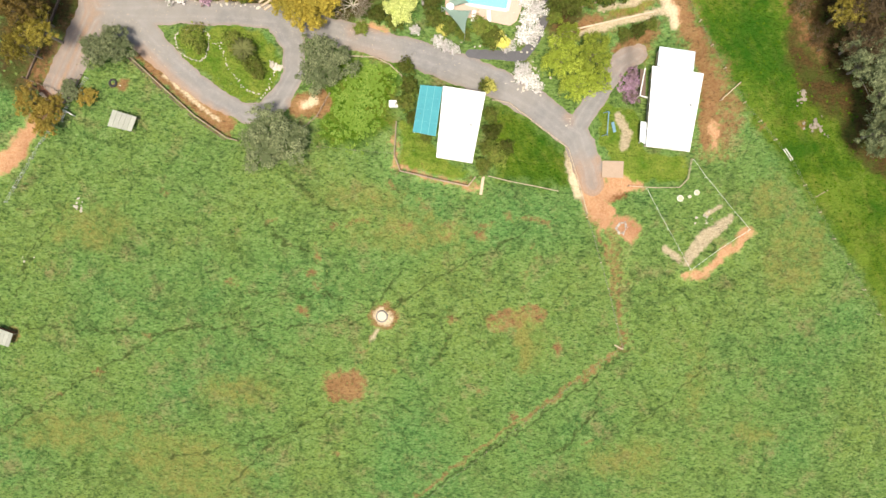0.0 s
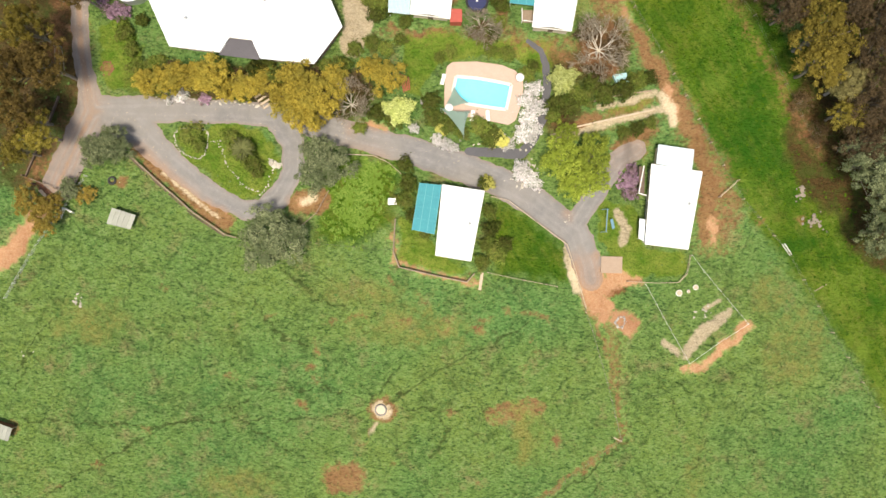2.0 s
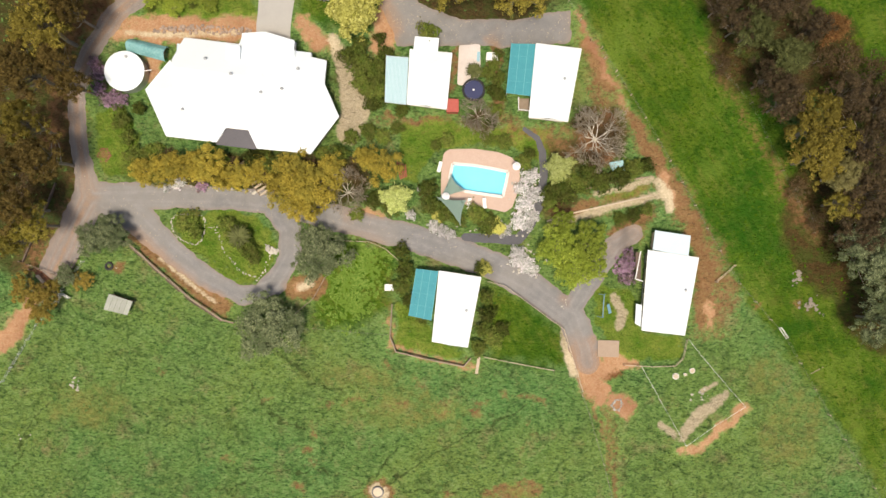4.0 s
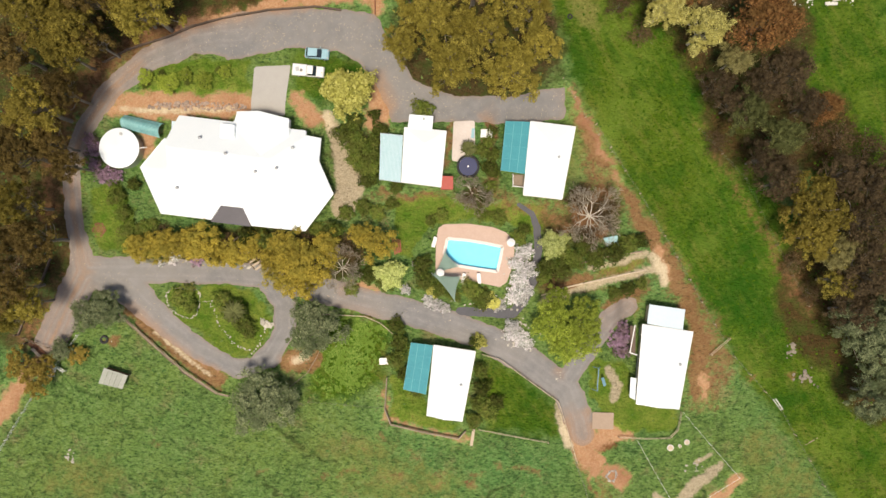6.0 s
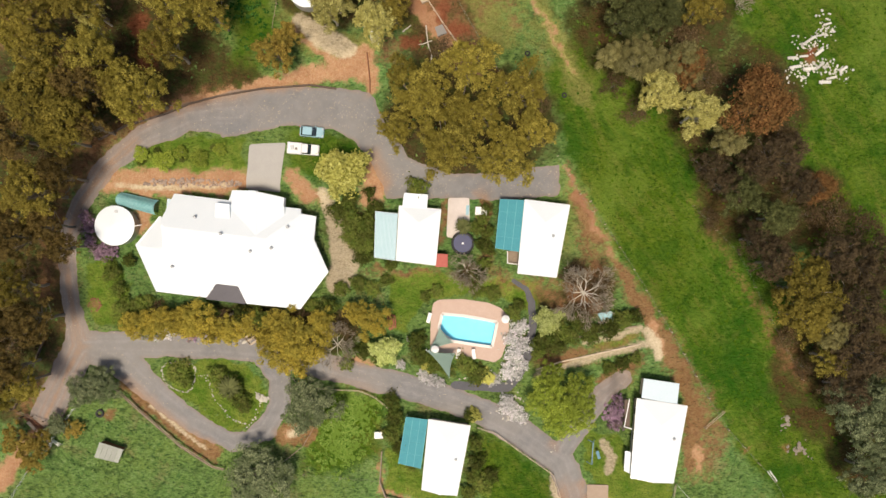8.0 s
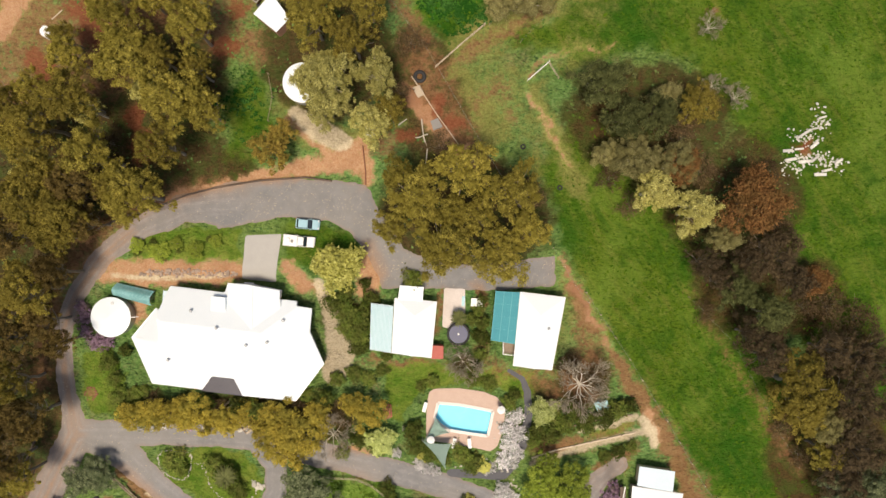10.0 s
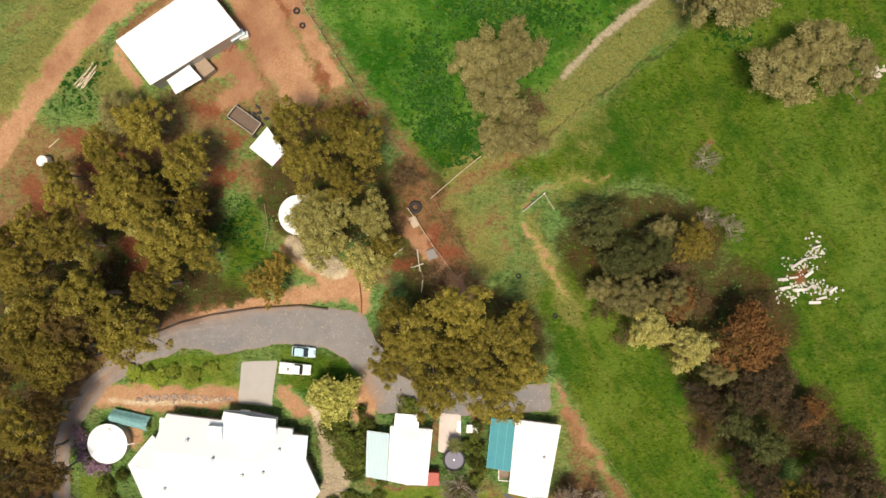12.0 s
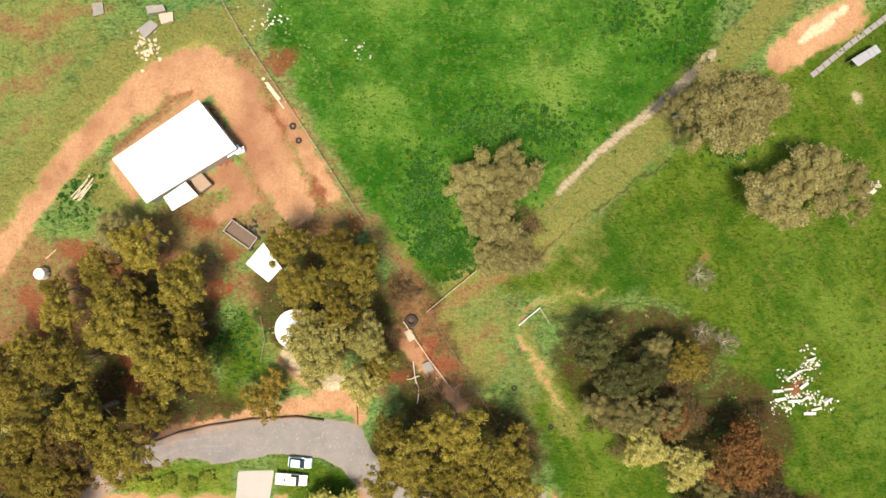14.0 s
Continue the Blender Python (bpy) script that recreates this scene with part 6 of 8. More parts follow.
def species(key, name, label, category, bark, leafmat, radius, height, variants=2, **kw):
    SPECIES[key] = ([], radius, height)
    for i in range(variants):
        SPECIES[key][0].append(plant(name, label, category, 17 * len(SPECIES) + 5 * i + 1, radius, height, bark, leafmat, **kw))


GUM = dict(clumps=120, leaves=12500, leaf=0.15, crown_base=0.35, open_top=0.14, spread=0.13)
species("gold", "gum_tree", "tall gum tree with olive-gold leaves", "tree", M_BARK, F_GOLD, 6, 14, 3, **GUM)
species("olive", "gum_tree", "tall gum tree with dull olive leaves", "tree", M_BARK, F_OLIVE, 6, 14, 3, **GUM)
species("umber", "gum_tree", "gum tree with dark brownish leaves in the wood", "tree", M_BARK, F_UMBER, 6, 14, 3, **GUM)
species("pale", "gum_tree", "gum tree with pale silvery olive leaves", "tree", M_PALE_BARK, F_PALE, 6, 13, 2, **GUM)
species("grey", "grey_green_tree", "rounded tree with dense grey-green leaves", "tree", M_BARK, F_GREY, 5, 8, 2, clumps=85, leaves=11000, leaf=0.13, crown_base=0.15, open_top=0.03, spread=0.15)
species("brown", "paddock_tree", "spreading paddock tree with brownish-olive leaves", "tree", M_PALE_BARK, F_BROWN, 6, 10, 2, clumps=46, leaves=17500, leaf=0.13, crown_base=0.15, open_top=0.02, spread=0.172, trunk=0.042, shell=0.72)
species("rust", "dead_leaf_tree", "tree with dry rust-brown leaves", "tree", M_BARK, F_RUST, 5.5, 9, 2, clumps=100, leaves=11000, leaf=0.16, crown_base=0.25, open_top=0.12, spread=0.19)
species("dark", "dark_green_tree", "dense dark green tree at the wood's edge", "tree", M_BARK, F_DARK, 5.5, 10, 2, clumps=60, leaves=11000, leaf=0.15, crown_base=0.2, open_top=0.06, spread=0.175)
species("yellow", "autumn_tree", "garden tree in yellow autumn leaf", "tree", M_BARK, F_YELLOW, 4, 6, 3, clumps=70, leaves=6500, leaf=0.13, crown_base=0.2, open_top=0.1, spread=0.17)
species("bronze", "autumn_tree", "garden tree in bronze autumn leaf beside the lane", "tree", M_BARK, F_BRONZE, 4, 6, 2, clumps=90, leaves=5500, leaf=0.16, crown_base=0.25, open_top=0.3, spread=0.16)
species("lime", "lime_tree", "garden tree with pale yellow-green leaves", "tree", M_BARK, F_LIME, 4, 5.5, 1, clumps=100, leaves=7500, leaf=0.2, crown_base=0.2, open_top=0.02, spread=0.22)
species("mint", "pale_green_tree", "small round garden tree with pale green leaves", "tree", M_BARK, F_MINT, 3, 4, 1, clumps=80, leaves=5500, leaf=0.14, crown_base=0.2, open_top=0.02, spread=0.2)
species("willow", "weeping_tree", "bright green weeping tree beside the driveway", "tree", M_BARK, F_WILLOW, 6, 6.5, 2, clumps=150, leaves=11000, leaf=0.15, crown_base=0.15, open_top=0.24, spread=0.13)
species("dusk", "dusky_tree", "half-bare dark brown tree of the fence row", "tree", M_BARK, F_DUSK, 6, 12, 3, clumps=130, leaves=11000, leaf=0.13, crown_base=0.2, open_top=0.2, spread=0.14)
species("thicket", "dry_thicket", "open thicket of dry brown twigs", "shrub", M_BARK, F_TWIGGY, 3.5, 3.5, 2, clumps=70, leaves=3000, leaf=0.11, crown_base=0.05, open_top=0.3, spread=0.2, trunk=0.02)


def bare_tree(seed, radius, height):
    """A leafless tree: limbs that fork four times into fine twig."""
    rnd = random.Random(seed)
    thing = tagged(new("bare_tree"), "leafless tree with fine pale branches", "tree")
    tv, tf, wv, wf = [], [], [], []
    limb(tv, tf, (0, 0, -0.3), (0, 0, height * 0.3), 0.16, 0.12, 8, 3, rnd)

    def fork(a, d, length, r, level):
        b = a + d * length
        fine = level > 2
        limb(wv if fine else tv, wf if fine else tf, a, b, max(r, 0.022), max(r * 0.6, 0.016), 3 if fine else 5, 2, rnd)
        if level < 6:
            for k in range(3 if level < 5 else 2):
                turn = Vector((rnd.uniform(-1, 1), rnd.uniform(-1, 1), rnd.uniform(-0.35, 0.7)))
                fork(a.lerp(b, rnd.uniform(0.55, 1.0)), (d + turn * 0.75).normalized(), length * rnd.uniform(0.55, 0.8), r * 0.55, level + 1)

    for k in range(11):
        ang = 2 * math.pi * k / 11 + rnd.uniform(-0.3, 0.3)
        fork(Vector((0, 0, height * rnd.uniform(0.18, 0.3))), Vector((math.cos(ang), math.sin(ang), rnd.uniform(0.35, 1.1))).normalized(), radius * rnd.uniform(0.34, 0.5), 0.07, 1)
    for nm, vv, ff, mm in (("trunk", tv, tf, M_BLEACHED), ("twig", wv, wf, M_TWIG)):
        o = new(nm, mesh_from(nm, vv, ff, [mm]))
        o.parent = thing
        if nm == "twig":
            tagged(o, kind="stuff")
    return thing


SPECIES["bare"] = ([bare_tree(5, 5, 7), bare_tree(9, 5, 7)], 5, 7)
species("shrub", "garden_shrub", "leafy green garden shrub", "shrub", M_BARK, F_SHRUB, 1.6, 1.6, 2, clumps=26, leaves=1100, leaf=0.13, crown_base=0.05, open_top=0.03, spread=0.3)
species("pink", "flowering_shrub", "low shrub covered in pink flowers", "shrub", M_BARK, F_PINK, 1.6, 1.2, 1, clumps=26, leaves=1100, leaf=0.13, crown_base=0.05, open_top=0.0, spread=0.3)
species("white", "flowering_shrub", "low shrub covered in white flowers", "shrub", M_BARK, F_WHITE, 1.6, 1.1, 1, clumps=26, leaves=1100, leaf=0.13, crown_base=0.05, open_top=0.0, spread=0.3)

USED = {k: 0 for k in SPECIES}
TURN = random.Random(11)


def grow(key, rows, group=""):
    """Plants that kind at each (x, y, radius, height)."""
    things, radius, height = SPECIES[key]
    for x, y, r, h in rows:
        k = USED[key]
        USED[key] += 1
        src = things[k % len(things)]
        ob = src if k < len(things) else copy_thing(src, Matrix.Identity(4))
        s = (0.95 if radius < 2 else 1.0 if r > 3.4 and group == WOOD else 1.1) * r / radius
        ob.matrix_basis = pose(x, y, gz(x, y), 0, 0, TURN.uniform(0, 360)) @ Matrix.Diagonal((s * TURN.uniform(0.92, 1.08), s * TURN.uniform(0.92, 1.08), h / height, 1))
        if group:
            tagged(ob, group=group)


WOOD = "trees of the wood"
grow("gold", [(-64.9, 35.2, 3.1, 10), (-68.6, 32.6, 2.4, 9)], WOOD)
grow("olive", [(-59, 78.7, 5.6, 14), (-45.7, 80.4, 4.1, 13), (-56.1, 73.8, 3.6, 13), (-60.4, 65.3, 4.8, 14), (-64.3, 50.7, 4, 13)], WOOD)
grow("umber", [(-64.5, 73.8, 5.1, 14), (-51.8, 81.9, 5.1, 14), (-63.4, 58.4, 4.8, 14), (-56.8, 68.1, 3.5, 12), (-66.4, 44.5, 4, 13), (-61.9, 45.4, 4, 13), (-66.3, 37.9, 4, 13), (-57.2, 57, 2.7, 10), (-59.3, 60.4, 3.5, 11), (-52, 75.7, 3.5, 12)], WOOD)
grow("gold", [(-0.7, 79.8, 4.6, 13), (6.5, 83.6, 4.5, 14), (13.6, 79.8, 4.5, 14), (3.1, 72.2, 4.7, 14), (11.7, 70.5, 4.8, 13), (16.4, 74.7, 3.2, 12), (-4.6, 75.1, 3.1, 11), (-3.7, 83.3, 2.6, 11), (8.2, 76.6, 3.4, 12.5), (4.2, 77.4, 3, 12)], "gum trees above the yard")
grow("gold", [(-43.2, 99.7, 5.2, 14), (-36.9, 94.2, 5.4, 14), (-49.4, 85.5, 5.1, 14), (-43, 79.9, 5.3, 14), (-32.4, 92.3, 3.4, 12), (-18.4, 111.8, 3.6, 13), (-16.2, 105.4, 4.3, 13), (-7.9, 108.2, 4.3, 13)], WOOD)
grow("gold", [(-40.6, 111.6, 4.6, 12), (-45.2, 104.8, 4.2, 12), (-34.2, 104.6, 3.4, 13)], WOOD)
grow("olive", [(-52.5, 94.1, 4.7, 14), (-58.4, 90.5, 4.7, 14), (-57.4, 83.6, 4.7, 14), (-54.1, 76.7, 5.2, 14), (-11.4, 111.3, 3.3, 12), (-10.2, 102.4, 3.9, 13), (-39.6, 100.4, 3.6, 12), (-34, 99, 2.8, 10), (-62.8, 93.8, 3.4, 13), (-5.2, 92.9, 3, 9), (-55.5, 104.5, 2.6, 8), (-39.2, 87.2, 3.4, 13)], WOOD)
grow("pale", [(-13.7, 96.3, 5.2, 13), (-6.6, 97.6, 3.8, 12), (-16.7, 97.3, 3.2, 9.5), (-15, 99.6, 2.6, 9), (-7.7, 90.6, 3.4, 11), (-14.6, 93, 3.1, 10)], WOOD)
grow("brown", [(-45.6, 113.8, 3.2, 9), (14.8, 121.6, 4.6, 10), (9.4, 120.4, 4.3, 9.5), (12, 115.8, 4.6, 10), (15, 110.3, 4.1, 8), (11.6, 109.6, 3, 7), (45.1, 130.2, 6, 12), (40.7, 131.5, 3.7, 9), (50.9, 132.9, 4.5, 10), (54.4, 118.5, 5.5, 10), (59.5, 122.5, 4.5, 10), (64.4, 119.4, 4.3, 9)], "paddock trees")
grow("dark", [(27.2, 96.4, 4.4, 10), (31.2, 91.5, 3.8, 10), (36.1, 92.5, 3.3, 9)], "trees of the fence row")
grow("olive", [(41.7, 93.8, 3.6, 9)], "trees of the fence row")
grow("brown", [(38, 95.2, 2.5, 6), (32.9, 85.9, 3.9, 9), (28.9, 86.4, 2.6, 7), (39, 84.9, 3.3, 9)], "trees of the fence row")
grow("rust", [(39.9, 84.5, 2.8, 9)], "trees of the fence row")
grow("pale", [(35.5, 80.7, 3.6, 10), (41.7, 77.5, 3.7, 10)], "trees of the fence row")
grow("rust", [(50.8, 78.9, 5, 11), (63, 66.7, 2.7, 6)], "trees of the fence row")
grow("brown", [(47.2, 73.5, 2.7, 8), (65.4, 43, 3.7, 9)], "trees of the fence row")
grow("dark", [(55, 61.6, 3.8, 9), (49.6, 65.6, 3.4, 9)], "trees of the fence row")
grow("olive", [(60.1, 45.9, 4.5, 11), (59.4, 50.3, 5.3, 12)], "trees of the fence row")
grow("gold", [(65.8, 38.7, 3.1, 9)], "trees of the fence row")
grow("dusk", [(44.6, 69.6, 3, 8), (52.4, 58.2, 3.4, 9), (55.2, 54.4, 3.8, 10), (64.9, 55.8, 3.8, 10), (55.5, 71.3, 4.1, 9), (59.4, 66.6, 3, 8), (69.2, 47.8, 4.9, 12), (69.4, 40.5, 5, 12), (71, 54.1, 4.5, 11), (68.5, 33.7, 3.7, 10), (47.6, 66.5, 2.7, 8), (51.6, 69.1, 3, 9)], "trees of the fence row")
grow("grey", [(69.9, 30.4, 4.4, 10), (74.5, 26, 4.2, 10), (74.3, 33.6, 3.7, 10), (73.5, 19.6, 4.5, 10)], "trees of the fence row")
grow("yellow", [(-48.3, 44.2, 2.6, 4.5), (-42.4, 44.8, 3, 5.5), (-37.6, 44.6, 3.5, 6), (-32, 43.3, 2.8, 4.5), (-23.8, 43.7, 3.5, 6), (-20, 41.2, 4.2, 7), (-24.3, 39.3, 3.3, 6), (-17.4, 44.4, 2.6, 5), (-9.1, 44.9, 3, 5), (-11.9, 46.3, 2.2, 4.5)], "autumn trees along the driveway")
grow("bare", [(-15.1, 40.7, 3.9, 6), (25.9, 49.4, 5.6, 8), (6.5, 53.1, 3.5, 5)])
grow("grey", [(-57.6, 33, 3, 4.5), (-54.6, 34, 3.2, 4.5), (-19.5, 30.8, 4.9, 5), (-28.4, 18.4, 5.6, 5.5), (-63.2, 26.7, 1.9, 2.6)])
grow("bronze", [(-69.4, 24.6, 2.7, 4.5), (-67.4, 21.4, 2.5, 4), (-65.9, 24, 2.4, 3.5), (-60.6, 25.8, 1.9, 2)])
grow("bronze", [(-23.6, 87.4, 3.7, 7), (-22.2, 90, 2.4, 6)])
grow("willow", [(-47.3, 72.3, 1.5, 1.2), (-43.6, 71.2, 1.9, 1.3), (-40.8, 72.6, 1.3, 1.1), (-37.6, 71.6, 1.6, 1.2), (-34.2, 73, 1.3, 1)])
grow("lime", [(-13.5, 68.7, 3.6, 6)])
grow("mint", [(20.1, 44.8, 2.2, 3), (-7.1, 39.7, 2.3, 3.5)])
grow("willow", [(19.8, 31.7, 3.8, 5), (25, 32.6, 3.6, 5), (22.8, 27.8, 3.6, 4.5), (20.8, 35.9, 2.4, 4), (26.2, 28.2, 2.3, 4)])
grow("gold", [(-48.1, 108.5, 2.8, 10), (-41.7, 109.8, 2.6, 9), (-34.2, 108.1, 2.6, 9), (-54.2, 101.2, 3, 10), (-59.4, 96, 3, 11), (-35.1, 95.1, 2.8, 9), (-45.7, 101.2, 2.9, 11), (-62.4, 88.9, 3.1, 11)], WOOD)
grow("pale", [(-51.8, 93.3, 2.6, 10), (-59, 83.6, 3, 11), (-42.2, 95.9, 2.4, 9)], WOOD)
grow("bare", [(45.1, 106.6, 2.3, 4), (49.8, 95.8, 2.1, 3.5), (46, 97.7, 2.1, 4)])

grow("thicket", [(44.8, 84.2, 3, 3.5), (55.6, 84, 2.2, 3), (57.4, 75.4, 2.4, 3.5), (62.6, 62.4, 2.6, 3.5), (46.6, 61.6, 2, 2.5), (57.6, 57.6, 2.6, 4),
                 (63.4, 50.6, 3, 4), (66.8, 62, 3.2, 4), (72, 60.4, 3.4, 4), (60.6, 41.4, 2.2, 2.5), (64.2, 36.4, 2.2, 2.5), (72.2, 36.8, 3, 4), (76.6, 30, 3.2, 4), (30, 83, 2.4, 2.5), (33.6, 78.6, 2.2, 2.5), (41.2, 89.4, 3, 3)], "dry thickets of the fence row")
grow("thicket", [(-64.6, 66.4, 3.2, 3), (-68, 52, 3, 3), (-61.8, 70.2, 2.8, 3), (-70.4, 40.6, 3, 3), (-55.6, 80, 3, 3), (-50.8, 88.8, 3, 3), (-46.8, 104.6, 2.8, 3), (-1.8, 104.4, 2.6, 3), (-3.6, 96.6, 2.4, 2.5), (2.6, 88.2, 2.6, 2.5), (17.6, 114.4, 3.2, 3), (17.2, 80.4, 2.6, 3)], "dry thickets of the wood")
grow("thicket", [(-34.6, 45.2, 2.2, 2.5), (-28.4, 43.4, 2.4, 3), (-14, 44.2, 2.6, 3), (-21.6, 45.4, 2.2, 2.5), (-45.2, 46.4, 1.8, 2)], "dry garden thickets")
grow("yellow", [(-45.4, 44.4, 2.6, 4.2), (-40, 45.2, 2.4, 4.6), (-35, 43.2, 2.2, 3.6), (-29.6, 44.8, 2.2, 3.4), (-21.8, 38.4, 2.6, 4.6), (-26.4, 42, 2.6, 4.6)], "autumn trees along the driveway")

# ---- garden planting ----
grow("shrub", [(-12.4, 61.1, 2.4, 2.2), (-14.7, 62.9, 2, 2), (-10.1, 59.3, 2, 2.2), (-10.6, 55.6, 1.9, 1.8), (-11.5, 57.4, 1.7, 1.8), (-8.7, 63.4, 1.7, 1.6), (-6, 54.2, 1.3, 1.2), (-1.7, 66.7, 2, 2.2), (8, 60.2, 1.5, 2), (9, 57.4, 1.3, 1.8), (9.1, 61.6, 1.3, 1.6)], "garden shrubs")
grow("shrub", [(-6.2, 30.9, 1.7, 1.8), (-5.7, 28, 1.9, 2), (-6.2, 25.1, 1.9, 2), (-5.1, 22.5, 1.4, 1.4), (-2.9, 19.3, 1.2, 1.2), (8.1, 23, 1.5, 1.8), (8.5, 20.1, 1.7, 2), (7.8, 17.5, 1.6, 1.8), (9.5, 16, 2.1, 1.6), (7.3, 28, 1.3, 1.8), (6.9, 14.4, 1.6, 1.4), (10.8, 17.4, 1.6, 1.4)], "garden shrubs")
grow("shrub", [(19, 41, 1.9, 2), (21.4, 41, 2.1, 2.2), (23.8, 42, 1.9, 2), (27.1, 42.5, 2.1, 2), (30.4, 43.4, 2.3, 2.2), (32.7, 44.8, 1.9, 2), (34.7, 45.3, 1.5, 1.8), (25.2, 44.4, 1.7, 1.8), (22.4, 42.9, 1.7, 1.8), (18.7, 39.1, 1.3, 1.5), (30.8, 36.4, 1.5, 1.2), (33.2, 37.1, 1.5, 1.2), (35.3, 38, 1.3, 1.2)], "garden shrubs")
grow("shrub", [(-1.8, 41.5, 1.7, 1.8), (-1.4, 38.6, 1.9, 1.8), (1, 37.2, 1.7, 1.6), (6.3, 37.2, 1.9, 1.6), (8.2, 35.7, 2.1, 1.6), (3.4, 36.2, 1.3, 1.4), (14.3, 45.8, 1.5, 1.4), (15.2, 47.2, 1.3, 1.3), (10.9, 49.1, 1.5, 1.4), (8.1, 49.6, 1.3, 1.2), (1.5, 49.6, 1.3, 1.2), (-0.4, 48.6, 1.1, 1.2), (-8, 38.6, 1.9, 1.4), (-10.9, 39.6, 1.7, 1.4), (-13.8, 37.2, 1.3, 1.2)], "garden shrubs")
grow("shrub", [(-52.7, 52.9, 1.7, 1.8), (-51.9, 50, 1.5, 1.6), (-51.1, 47.2, 1.7, 1.6), (-48.7, 47.2, 1.7, 1.6), (-46.8, 48.1, 1.3, 1.4), (-49.9, 54.7, 1.3, 1.4), (-11.7, 51, 1.7, 1.2), (-9.3, 50, 1.5, 1.2), (-7, 51.4, 1.3, 1.2), (-14.5, 50, 1.5, 1.2), (-19.3, 47.2, 1.5, 1.4), (-28.8, 47.2, 1.3, 1.2), (-47.6, 71.1, 0.8, 0.6), (-44.8, 72.9, 0.7, 0.5), (-40.5, 71.5, 0.7, 0.5), (-35.3, 73.3, 0.7, 0.5)], "garden shrubs")
grow("shrub", [(-42.4, 35.7, 2.3, 1.6), (-41.1, 34.3, 1.5, 1.5), (-35.7, 35.3, 1.9, 1.8), (-33.3, 33.4, 2.3, 2), (-32.1, 30.9, 1.9, 1.6), (-31.2, 29.9, 1.3, 1.2)], "island shrubs")
grow("pink", [(-56.4, 60.4, 1.5, 1.4), (-57, 62.2, 1.3, 1.3), (-56.5, 58, 1.3, 1.3), (-54.6, 56.2, 1.7, 1.4), (-52.8, 56.2, 1.3, 1.2), (32, 28.3, 2.1, 1.3), (32.9, 30.3, 1.5, 1.2), (32.6, 26.3, 1.6, 1.2), (-40, 41.9, 1.1, 0.8)], "flowering shrubs")
grow("white", [(15.3, 43.4, 1.7, 1.1), (15.8, 40.5, 1.9, 1.1), (14.4, 38.6, 1.7, 1.1), (13.5, 36.2, 1.7, 1.1), (14.9, 35.7, 1.5, 1), (13.9, 41.5, 1.3, 1), (15.9, 37.1, 1.3, 1), (11.1, 34.5, 1.3, 0.9), (13.5, 30.6, 1.5, 1), (15, 28.8, 1.7, 1), (13.1, 29.6, 1.4, 0.9), (16.2, 27.6, 1.2, 0.8), (-0.9, 35.2, 1.2, 0.8), (0.5, 34.5, 1.2, 0.8), (2, 33.9, 1, 0.7), (-45.8, 42.6, 1.5, 0.9), (-43.9, 42.4, 1.3, 0.8), (-4.7, 37.1, 1, 0.7)], "flowering shrubs")
grow("lime", [(9.6, 35.2, 1.5, 1.5), (0.1, 36.9, 1.1, 1.4), (8, 28, 1.2, 1.8)])

grow("shrub", [(9.6, 63.2, 1.2, 1.6), (9.9, 59.4, 1.3, 1.8), (10.1, 56.6, 1.3, 1.8), (9.5, 54.2, 1.3, 1.6), (8.7, 52.4, 1.4, 1.5), (-10.2, 57.2, 1.7, 2), (-9.9, 61.4, 1.5, 2), (-12.8, 64.6, 1.7, 2), (-9.6, 66, 1.2, 1.6), (-12.9, 58.8, 1.5, 1.8)], "garden shrubs")
grow("thicket", [(24.4, 52.2, 2.6, 2.5), (28.2, 50.2, 2.4, 2.5), (26, 45.8, 2.2, 2.2), (6.2, 52.4, 2.2, 2.5)], "dry garden thickets")

grow("shrub", [(-46.4, 43.2, 1.5, 3), (-36.2, 46.2, 1.8, 3.2), (-30.8, 46.2, 1.6, 3), (-27.2, 45, 1.8, 3.6), (-33.4, 42, 1.3, 2), (-49.8, 45.4, 1.4, 2.2), (-16.4, 47, 1.8, 3)], "garden shrubs")

# ---- fences ----


def fence(pts, spacing, height, rails, post_mat, rail_mat, label, post_r=0.07, rail=(0.05, 0.1), name="fence", group="paddock fences"):
    """Posts every few metres along a line over the ground, with rails or wires between them."""
    P = []
    for a, b in zip(pts, pts[1:]):
        d = math.hypot(b[0] - a[0], b[1] - a[1])
        n = max(1, round(d / spacing))
        P += [lerp2(a, b, k / n) for k in range(n)]
    P.append(pts[-1])
    th = empty(name, (*P[0], gz(*P[0])), label, "fence", group)
    jit = random.Random(len(P))
    Z = [gz(*p) for p in P]
    bm = tube(post_r, height + 0.3, (0, 0, -0.3), 7)
    me = bpy.data.meshes.new("post")
    bm.to_mesh(me)
    bm.free()
    me.materials.append(post_mat)
    for p, z in zip(P, Z):
        o = new("post", me)
        o.parent = th
        o.matrix_basis = pose(p[0] - P[0][0], p[1] - P[0][1], z - Z[0], jit.uniform(-3, 3), jit.uniform(-3, 3), jit.uniform(0, 90))
    for k in range(rails):
        h = height * (k + 1) / rails - 0.06
        for i in range(len(P) - 1):
            wpart("rail", bar((*P[i], Z[i] + h), (*P[i + 1], Z[i + 1] + h), *rail), rail_mat, th)
    return th


